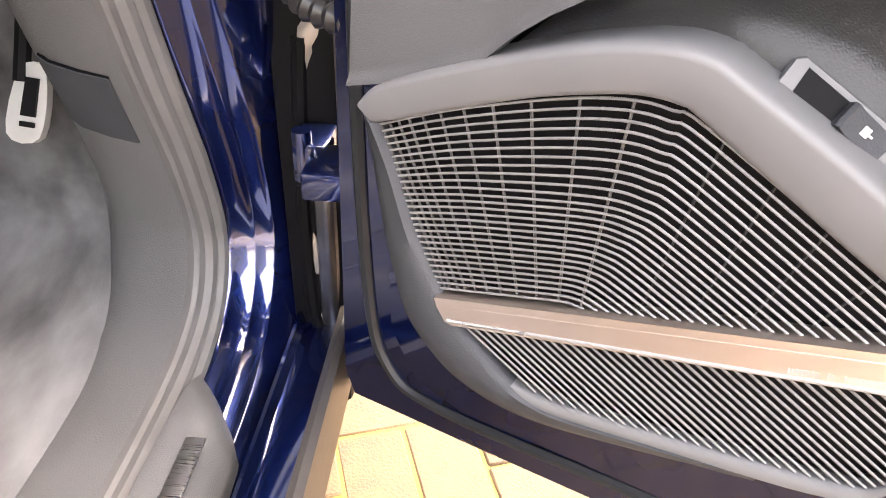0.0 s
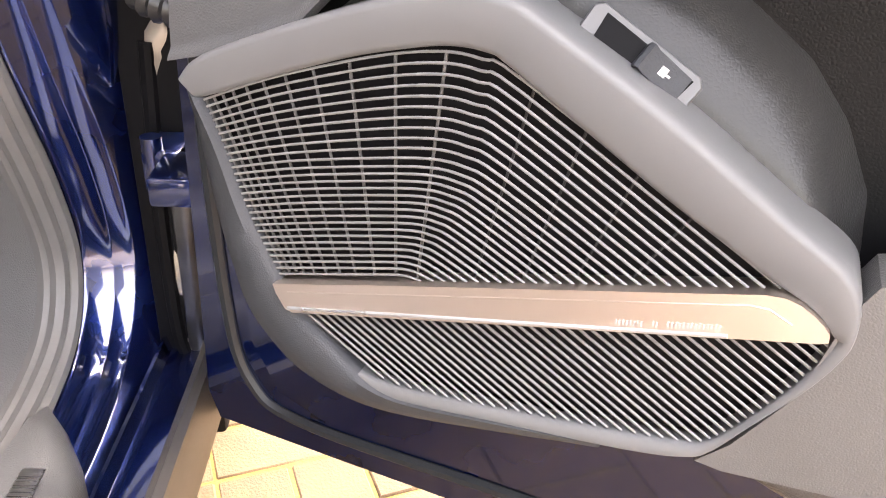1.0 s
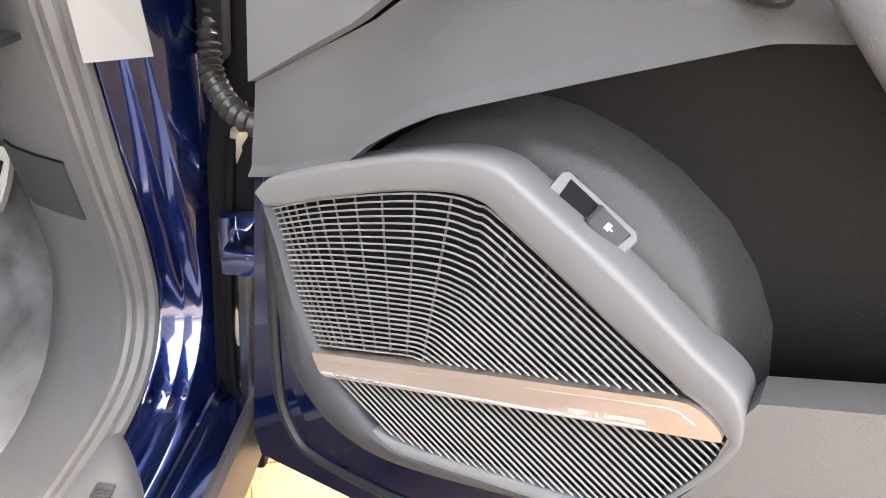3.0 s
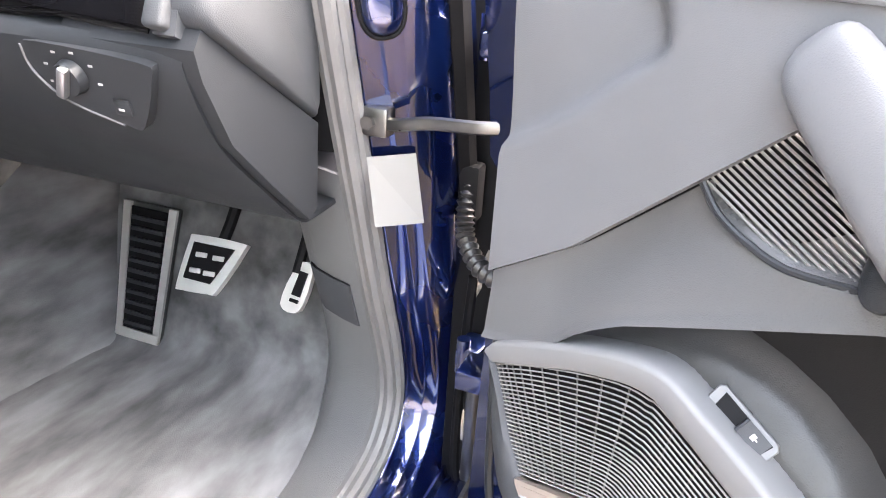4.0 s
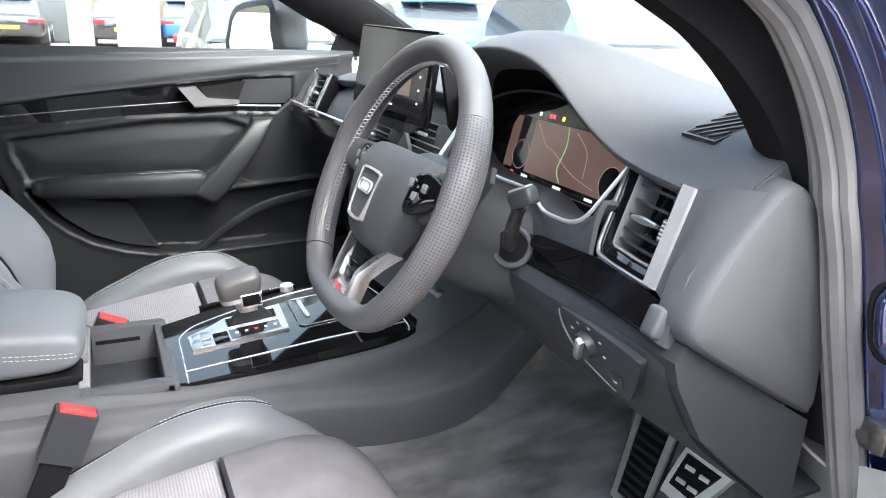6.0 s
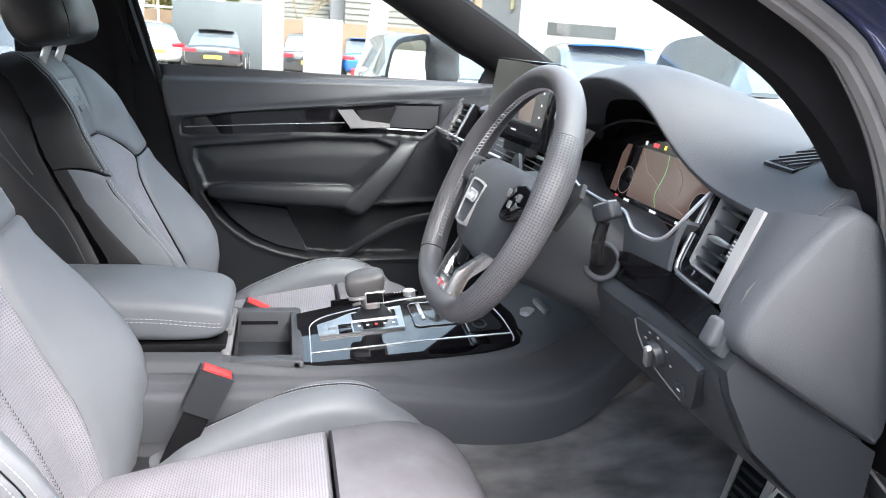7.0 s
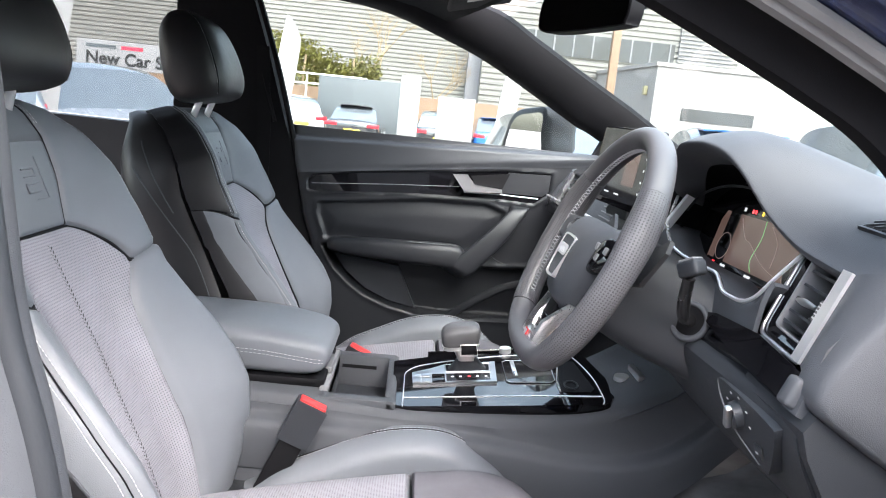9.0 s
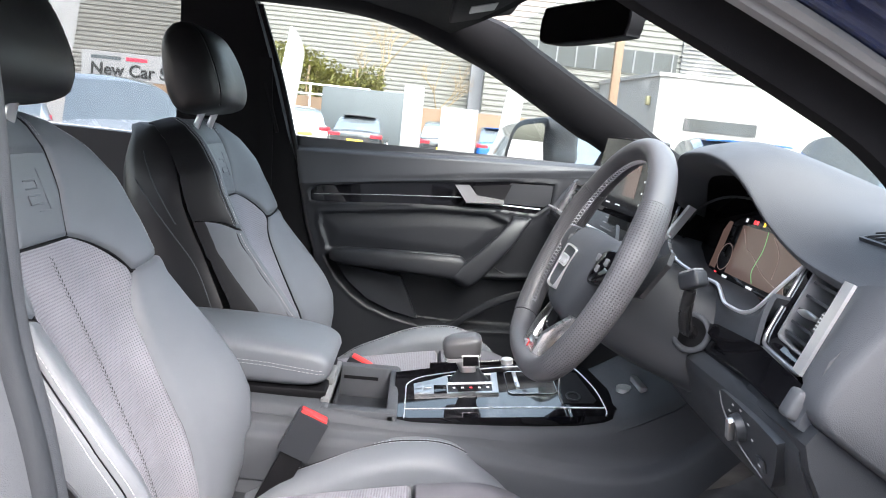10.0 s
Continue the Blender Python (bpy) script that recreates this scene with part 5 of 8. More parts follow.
def column():
    c = thing("steering_column", Matrix.Translation((0.372, 0.15, 0.88)), "black steering column shroud with a control stalk", "steering column")
    part("shroud", pillow([((0.372, 0.035, 1.0), (0.05, 0, 0), (0, 0.02, 0.045), 3), ((0.372, 0.06, 0.985), (0.068, 0, 0), (0, 0.03, 0.062), 3), ((0.373, 0.12, 0.955), (0.074, 0, 0), (0, 0.03, 0.066), 3.2), ((0.375, 0.2, 0.925), (0.1, 0, 0), (0, 0.03, 0.066), 3.4), ((0.375, 0.3, 0.885), (0.125, 0, 0), (0, 0.03, 0.07), 3.4), ((0.375, 0.36, 0.86), (0.13, 0, 0), (0, 0.03, 0.06), 3.4)], 6, 36), PLASTIC, c)
    ring = [Vector((0.457, 0.143, 0.952)) + Matrix.Rotation(radians(48), 3, "Z") @ Matrix.Rotation(radians(-15), 3, "X") @ Vector((0.0225 * math.cos(w), 0, 0.0225 * math.sin(w))) for w in np.linspace(0, 2 * math.pi, 24, endpoint=False)]
    part("stalk_ring", tube(ring, 0.0042, 10, True), SOFT, c, "grey ring round the stalk")
    part("stalk_socket", cyl((0.44, 0.158, 0.949), (0.459, 0.141, 0.952), 0.021, 24), DARK, c)
    st = catmull([(0.45, 0.15, 0.95), (0.478, 0.128, 0.962), (0.502, 0.115, 0.985), (0.522, 0.108, 1.008), (0.538, 0.103, 1.024)], 5)
    stalk = part("stalk", tube(st, [0.0092 - 0.00012 * k for k in range(len(st))], 14), BOOT, c)
    part("stalk_tip", box((-0.014, -0.0105, -0.0095), (0.014, 0.0105, 0.0095), 0.004, Matrix.Translation((0.548, 0.1, 1.035)) @ Matrix.Rotation(radians(30), 4, "Z") @ Matrix.Rotation(radians(-25), 4, "Y"), 3), PLASTIC, stalk, "black stalk end")
    part("stalk_button", box((-0.0115, -0.0085, 0.008), (0.0115, 0.0085, 0.0115), 0.003, Matrix.Translation((0.548, 0.1, 1.035)) @ Matrix.Rotation(radians(30), 4, "Z") @ Matrix.Rotation(radians(-25), 4, "Y"), 2), GREYTRIM, stalk, "grey stalk end button")


column()


# ---- centre console ----
KNOB = material("grey_knob_leather", (0.07, 0.07, 0.074), 0.4, bump=0.16, bscale=520, cells=True, var=0.1)
CONSOLE = thing("centre_console", Matrix.Translation((0, -0.1, 0.34)), "dark grey centre console with piano black plate and armrest", "centre console")


def console():
    stations = ((-0.8, 0.69, 0.12), (-0.6, 0.69, 0.128), (-0.36, 0.684, 0.132), (-0.345, 0.683, 0.132))
    def ring(y, z, w):
        return [(w + 0.03, y, 0.34), (w + 0.03, y, 0.56), (w + 0.012, y, z - 0.03), (w, y, z - 0.006), (w - 0.008, y, z), (-w + 0.008, y, z), (-w, y, z - 0.006), (-w - 0.012, y, z - 0.03), (-w - 0.03, y, 0.56), (-w - 0.03, y, 0.34)]
    part("rear_body", sheet([ring(*s) for s in stations], 0.006), SOFT, CONSOLE)
    # sides beside the tray and the plate, with a stepped lower panel that sweeps up to the dash
    for s in (-1, 1):
        rows = []
        for y, z, step, w in ((-0.8, 0.69, 0.65, 0.124), (-0.5, 0.689, 0.648, 0.13), (-0.345, 0.683, 0.645, 0.132), (-0.22, 0.67, 0.645, 0.134), (-0.1, 0.674, 0.641, 0.136), (0.0, 0.681, 0.632, 0.138), (0.08, 0.688, 0.622, 0.139), (0.14, 0.7, 0.62, 0.14), (0.2, 0.72, 0.628, 0.144), (0.25, 0.748, 0.648, 0.149), (0.3, 0.78, 0.688, 0.155), (0.34, 0.81, 0.735, 0.16), (0.4, 0.84, 0.8, 0.165), (0.46, 0.86, 0.85, 0.17)):
            rows.append([(s * (w - 0.02), y, z - 0.002), (s * w, y, z - 0.003), (s * (w + 0.006), y, z - 0.009), (s * (w + 0.01), y, z - 0.02), (s * (w + 0.012), y, (z + step) / 2), (s * (w + 0.013), y, step + 0.008), (s * (w + 0.016), y, step + 0.003), (s * (w + 0.03), y, step - 0.001), (s * (w + 0.038), y, step - 0.006), (s * (w + 0.042), y, step - 0.016), (s * (w + 0.04), y, step - 0.05), (s * (w + 0.034), y, step - 0.09), (s * (w + 0.024), y, step - 0.095)])
        part("side_panel", sheet([list(r) for r in zip(*[catmull(c, 3) for c in zip(*rows)])], 0.005), SOFT, CONSOLE, angle=50)
        rows = []
        for y, z in ((-0.36, 0.56), (-0.1, 0.55), (0.1, 0.535), (0.25, 0.54), (0.38, 0.58), (0.46, 0.63), (0.55, 0.7), (0.7, 0.8)):
            rows.append(catmull([(s * 0.15, y, z + 0.03), (s * 0.17, y, z), (s * 0.178, y, z - 0.05), (s * 0.186, y, 0.42), (s * 0.2, y, 0.36), (s * 0.23, y, 0.336)], 3))
        part("tunnel_carpet", sheet(rows, 0.006), CARPET, CONSOLE, "charcoal carpet on the side of the tunnel")
    # open tray
    part("tray_floor", box((-0.112, -0.345, 0.61), (0.112, -0.22, 0.618), 0.002), PLASTIC, CONSOLE)
    for lo, hi in (((0.106, -0.345, 0.612), (0.132, -0.22, 0.682)), ((-0.132, -0.345, 0.612), (-0.106, -0.22, 0.682)), ((-0.132, -0.236, 0.612), (0.132, -0.216, 0.68)), ((-0.132, -0.35, 0.612), (0.132, -0.336, 0.684))):
        part("tray_wall", box(lo, hi, 0.004), SOFT, CONSOLE)
    part("tray_slot", box((-0.1058, -0.33, 0.655), (-0.1048, -0.26, 0.662)), DARK, CONSOLE, smooth=False)
    part("tray_lip", box((-0.11, -0.352, 0.65), (0.11, -0.336, 0.69), 0.004), GREYTRIM, CONSOLE)
    ring_ = [(0.02 + 0.038 * math.cos(w), -0.28 + 0.038 * math.sin(w), 0.6185) for w in np.linspace(0, 2 * math.pi, 24, endpoint=False)]
    part("cup_ring", tube(ring_, 0.0025, 6, True), PLASTIC, CONSOLE)
    # plate
    m = Matrix.Translation((0, -0.216, 0.676)) @ Matrix.Rotation(radians(6.2), 4, "X") @ Matrix.Rotation(radians(3.5), 4, "Y")
    trim = [(-0.085, -0.008), (0.118, -0.008), (0.126, 0.02), (0.132, 0.2), (0.134, 0.362), (0.128, 0.378), (0.107, 0.39), (0.02, 0.395), (-0.09, 0.378), (-0.106, 0.352), (-0.117, 0.22), (-0.108, 0.08)]
    plate = part("plate", prism(trim, -0.014, 0.004, 0.002, m), GLOSS, CONSOLE, "piano black console plate")
    bright = [(0.126, 0.012), (0.09, 0.0125), (0.02, 0.0135), (-0.022, 0.0156), (-0.05, 0.035), (-0.064, 0.062), (-0.082, 0.12), (-0.098, 0.195), (-0.104, 0.27), (-0.1, 0.335), (-0.085, 0.352), (-0.03, 0.364), (0.03, 0.371), (0.09, 0.371), (0.12, 0.369), (0.133, 0.364)]
    part("chrome_line", tube([m @ Vector((*p[:2], 0.0045)) for p in catmull(bright, 5)], 0.0011, 6), CHROME, plate, "thin bright outline")
    part("chrome_line", tube([m @ Vector((*p[:2], 0.0045)) for p in catmull([(0.0905, 0.0125), (0.092, 0.12), (0.093, 0.225), (0.098, 0.31), (0.102, 0.369)], 5)], 0.0012, 6), CHROME, plate, "thin bright outline")
    part("far_strip", prism([(-0.128, 0.06), (-0.118, 0.06), (-0.13, 0.24), (-0.14, 0.24)], -0.004, 0.006, 0.002, m), GLOSS, plate)
    for k in range(9):
        part("lettering_bar", box((-0.136, 0.19 + 0.0055 * k, 0.006), (-0.133, 0.1935 + 0.0055 * k, 0.0063), 0, m), WHITEPLASTIC, plate, smooth=False)
    # selector surround with its boot opening, gear letters and push buttons
    wall = [(0.0375, 0.03), (0.036, 0.11), (0.035, 0.187), (-0.063, 0.192), (-0.056, 0.14), (-0.052, 0.092), (-0.032, 0.064), (-0.014, 0.028)]
    base = part("selector_base", prism(wall, 0.004, 0.0085, 0.0022, m, 3), SATIN, CONSOLE, "satin metal selector surround")
    part("selector_gate", prism([(-0.011, 0.094), (-0.012, 0.177), (-0.05, 0.179), (-0.0475, 0.093)], 0.0085, 0.0092, 0, m), DARK, base, smooth=False)
    part("gate_rim", tube([m @ Vector((*p, 0.0092)) for p in ((-0.011, 0.094), (-0.012, 0.177), (-0.05, 0.179), (-0.0475, 0.093))], 0.0016, 6, True), CHROME, base)
    part("gear_letters", prism([(0.03, 0.093), (0.0265, 0.176), (-0.004, 0.177), (-0.003, 0.093)], 0.0085, 0.009, 0, m), SCREENDARK, base, smooth=False)
    for k in range(5):
        part("letter_bar", box((0.0085, 0.102 + 0.016 * k, 0.009), (0.0145, 0.107 + 0.016 * k, 0.0093), 0, m), SCREENRED if k == 2 else SCREENPALE, base, smooth=False)
    part("selector_boot", pillow([((-0.03, 0.135, 0.008), (0.019, 0, 0), (0, 0.038, 0), 3), ((-0.028, 0.135, 0.022), (0.015, 0, 0), (0, 0.026, 0), 3), ((-0.024, 0.134, 0.036), (0.012, 0, 0), (0, 0.017, 0), 3)], m=m), PLASTIC, CONSOLE, "pleated black selector boot")
    part("selector_shaft", pillow([((-0.024, 0.133, 0.03), (0.013, 0, 0), (0, 0.016, 0), 4), ((-0.022, 0.13, 0.045), (0.015, 0, 0), (0, 0.019, 0), 4), ((-0.02, 0.128, 0.066), (0.02, 0, 0), (0, 0.026, 0), 4)], m=m), SATIN, CONSOLE)
    knob = pillow([((-0.018, 0.124, 0.062), (0.02, 0, 0), (0, 0.026, 0), 4), ((-0.018, 0.122, 0.067), (0.026, 0, 0), (0, 0.034, 0.002), 4.4), ((-0.017, 0.122, 0.082), (0.028, 0, 0), (0, 0.037, 0.003), 4.4), ((-0.017, 0.123, 0.096), (0.026, 0, 0), (0, 0.035, 0.003), 4), ((-0.017, 0.124, 0.104), (0.017, 0, 0), (0, 0.024, 0.002), 3.4)], 6, 36, m=m)
    kn = part("gear_selector", knob, KNOB, CONSOLE, "black leather gear selector")
    part("selector_band", pillow([((-0.018, 0.122, 0.0585), (0.025, 0, 0), (0, 0.033, 0.002), 4.4), ((-0.018, 0.122, 0.066), (0.0275, 0, 0), (0, 0.0355, 0.002), 4.4)], 2, 36, m=m), CHROME, kn, "bright metal band")
    part("release_button", box((0.006, 0.122, 0.052), (0.0125, 0.15, 0.07), 0.002, m), DARK, kn)
    part("button_rim", tube([m @ Vector((0.0115, y, z)) for y, z in ((0.12, 0.05), (0.152, 0.05), (0.152, 0.072), (0.12, 0.072))], 0.0012, 6, True), CHROME, kn)
    for x, y, w in ((0.012, 0.031, 0.0145), (0.012, 0.0475, 0.0145), (-0.012, 0.034, 0.012), (-0.014, 0.0475, 0.0145)):
        part("console_button", box((x, y, 0.0085), (x + 0.0235, y + w, 0.0105), 0.0015, m), SATIN, CONSOLE, "silvered push button")
    part("console_button", box((-0.002, 0.066, 0.0085), (0.036, 0.0905, 0.0098), 0.0015, m), GLOSS, CONSOLE, "glossy black push button")
    part("volume_knob", cyl(m @ Vector((-0.122, 0.22, 0.003)), m @ Vector((-0.122, 0.22, 0.014)), 0.0125, 28, 0.0115, 0.002), CHROME, CONSOLE)
    lid = part("tray_lid", prism([(0.036, 0.213), (0.039, 0.288), (0.03, 0.297), (-0.058, 0.3), (-0.068, 0.292), (-0.071, 0.215), (-0.064, 0.207), (0.028, 0.206)], 0.004, 0.006, 0.0008, m), GLOSS, CONSOLE)
    part("lid_rim", tube([m @ Vector((*p, 0.006)) for p in ((0.036, 0.213), (0.039, 0.288), (0.03, 0.297), (-0.058, 0.3), (-0.068, 0.292), (-0.071, 0.215), (-0.064, 0.207), (0.028, 0.206))], 0.0009, 6, True), SATIN, lid)
    part("lid_bar", box((-0.062, 0.222, 0.006), (0.008, 0.23, 0.009), 0.001, m), CHROME, lid)
    well = part("key_tray", prism([(0.08, 0.3), (0.084, 0.352), (0.07, 0.362), (-0.062, 0.35), (-0.068, 0.318), (0.03, 0.304)], 0.004, 0.0052, 0, m), DARK, CONSOLE, "dark recessed key tray")
    part("key_ring", tube([m @ Vector((0.056 + 0.018 * math.cos(w), 0.322 + 0.012 * math.sin(w), 0.0075)) for w in np.linspace(0, 2 * math.pi, 20, endpoint=False)], 0.0018, 6, True), PLASTIC, well)
    part("tray_edge", tube([m @ Vector((*p[:2], 0.0056)) for p in catmull([(0.08, 0.298), (0.03, 0.3), (-0.03, 0.312), (-0.07, 0.316)], 5)], 0.0014, 6), CHROME, well)
    part("start_button", cyl(m @ Vector((0.046, 0.418, 0.012)), m @ Vector((0.046, 0.418, 0.02)), 0.0145, 28, 0.0135, 0.0015), CHROME, CONSOLE, "silver round start button")
    rows = []
    for y, z, w in ((0.155, 0.703, 0.142), (0.175, 0.714, 0.144), (0.2, 0.727, 0.147), (0.26, 0.762, 0.153), (0.32, 0.82, 0.16), (0.34, 0.9, 0.165), (0.3, 0.98, 0.165)):
        rows.append([(x * w, y, z - 0.018 * abs(x) ** 8) for x in (-1.03, -1, -0.96, -0.9, -0.6, 0, 0.6, 0.9, 0.96, 1, 1.03)])
    part("fascia", sheet(rows, 0.005), SOFT, CONSOLE)
    ac = Matrix.Translation((0.0, 0.255, 0.87)) @ Matrix.Rotation(radians(62), 4, "X")
    climate = part("climate_panel", box((-0.13, -0.03, 0.0), (0.13, 0.03, 0.02), 0.004, ac), GLOSS, CONSOLE, "black climate control panel")
    part("chrome_line", box((-0.13, -0.031, 0.02), (0.13, -0.027, 0.023), 0.001, ac), CHROME, climate)
    for x in (-0.1, 0.1):
        part("dial", cyl(ac @ Vector((x, 0.002, 0.02)), ac @ Vector((x, 0.002, 0.038)), 0.019, 24, 0.018, 0.002), CHROME, climate)
    for k in range(6):
        part("button", box((-0.07 + 0.025 * k, -0.02, 0.02), (-0.05 + 0.025 * k, -0.01, 0.024), 0.001, ac), GREYTRIM, climate)
    part("usb_bar", box((0.02, 0.215, 0.742), (0.09, 0.228, 0.754), 0.003), SATIN, CONSOLE, "silver switch bar")
    # armrest
    arm = pillow([((0, -0.82, 0.735), (0.098, 0, 0), (0, 0, 0.04), 4.5), ((0, -0.7, 0.74), (0.105, 0, 0), (0, 0, 0.045), 4.5), ((0, -0.5, 0.742), (0.106, 0, 0), (0, 0.004, 0.044), 4.5), ((0, -0.39, 0.736), (0.104, 0, 0), (0, 0.006, 0.038), 4.5), ((0, -0.352, 0.732), (0.098, 0, 0), (0, 0.006, 0.028), 4), ((0, -0.34, 0.73), (0.08, 0, 0), (0, 0.004, 0.014), 3)], 7, 40)
    a = part("armrest", arm, LEATHER, CONSOLE, "charcoal leather centre armrest")
    for dz in (0.0, 0.006):
        line = catmull([(0.1068, -0.8, 0.742 + dz), (0.1078, -0.5, 0.742 + dz), (0.107, -0.4, 0.735 + dz), (0.1025, -0.362, 0.73 + dz), (0.09, -0.347, 0.728 + dz), (0.05, -0.342, 0.728 + dz)], 8)
        tagged(part("stitching", dashes(line, 0.0055, 0.002, 0.0004), STITCH, a, "pale double stitching", smooth=False), kind="stuff")
    part("latch", box((-0.04, -0.352, 0.69), (0.04, -0.338, 0.704), 0.003), GREYTRIM, a)
    # dark box put in as the shade in the gap under the armrest
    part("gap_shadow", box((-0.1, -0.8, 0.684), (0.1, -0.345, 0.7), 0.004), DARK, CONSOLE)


console()


# ---- pedals ----
PEDAL = material("brushed_pedal_steel", (0.86, 0.85, 0.82), 0.42, 0.85, var=0.05, vscale=30)

def pedals():
    f = thing("footrest", Matrix.Translation((0.26, 0.55, 0.34)), "metal footrest plate with black rubber ribs", "footrest")

    def at(a, b, off=0.0):
        p = Vector((0.212 + 0.09 * a - 0.002 * b + 0.02 * a * b, 0.548 + 0.055 * b, 0.342 + 0.23 * b))
        return p + Vector((0, -0.97, 0.22)) * off

    def slab(a0, b0, a1, b1, t0, t1):
        return loft([[at(a0, b0, t), at(a1, b0, t), at(a1, b1, t), at(a0, b1, t)] for t in (t0, t1)])

    part("plate", slab(0, 0, 1, 1, -0.004, 0.003), STEEL, f, "brushed steel plate")
    part("pad", slab(0.14, 0.07, 0.86, 0.97, 0.003, 0.006), DARK, f)
    for k in range(11):
        part("rib", slab(0.18, 0.1 + 0.078 * k, 0.82, 0.128 + 0.078 * k, 0.006, 0.011), PLASTIC, f)
    for a in (0.0, 0.86):
        part("edge", slab(a, 0.0, a + 0.14, 1.0, 0.003, 0.009), PEDAL, f)
    part("foot_edge", slab(0.0, 0.0, 1.0, 0.07, 0.003, 0.01), PEDAL, f)
    b = thing("brake_pedal", Matrix.Translation((0.47, 0.48, 0.5)), "steel brake pedal with rubber inserts", "pedal")
    t = Matrix.Translation((0.472, 0.475, 0.558)) @ Matrix.Rotation(radians(60), 4, "X") @ Matrix.Rotation(radians(4), 4, "Z") @ Matrix.Diagonal((0.86, 0.9, 1, 1))
    o = [(-0.05, -0.038), (-0.04, -0.046), (0.012, -0.046), (0.03, -0.04), (0.066, 0.03), (0.06, 0.042), (-0.03, 0.046), (-0.042, 0.036)]
    part("pad", prism(catmull(o, 3, True), -0.006, 0.004, 0.002, t), PEDAL, b, "bright steel pad")
    part("rubber", prism([(-0.037, -0.026), (0.016, -0.03), (0.05, 0.03), (-0.03, 0.034)], 0.004, 0.007, 0.001, t), DARK, b)
    for x, y in ((-0.026, -0.012), (0.002, -0.014), (-0.02, 0.014), (0.014, 0.012)):
        part("stud", box((x, y - 0.004, 0.007), (x + 0.022, y + 0.004, 0.01), 0.001, t), PEDAL, b)
    part("arm", tube(catmull([(0.48, 0.49, 0.57), (0.485, 0.54, 0.65), (0.485, 0.56, 0.78)], 5), 0.009, 8), DARK, b)
    g = thing("accelerator_pedal", Matrix.Translation((0.6, 0.5, 0.49)), "steel accelerator pedal with rubber inserts", "pedal")
    t = Matrix.Translation((0.605, 0.5, 0.538)) @ Matrix.Rotation(radians(66), 4, "X") @ Matrix.Rotation(radians(-6), 4, "Z") @ Matrix.Diagonal((0.78, 0.72, 1, 1))
    part("pad", prism(catmull([(-0.022, -0.036), (0.02, -0.036), (0.022, 0.05), (-0.01, 0.05)], 4, True), -0.006, 0.004, 0.002, t), PEDAL, g, "bright steel pad")
    part("rubber", prism([(-0.004, -0.01), (0.014, -0.01), (0.016, 0.04), (0.0, 0.04)], 0.004, 0.007, 0.001, t), DARK, g)
    part("stud", box((-0.004, -0.024, 0.004), (0.014, -0.017, 0.008), 0.001, t), DARK, g)
    part("arm", tube(catmull([(0.6, 0.51, 0.56), (0.605, 0.55, 0.65), (0.605, 0.56, 0.75)], 5), 0.008, 8), DARK, g)


pedals()


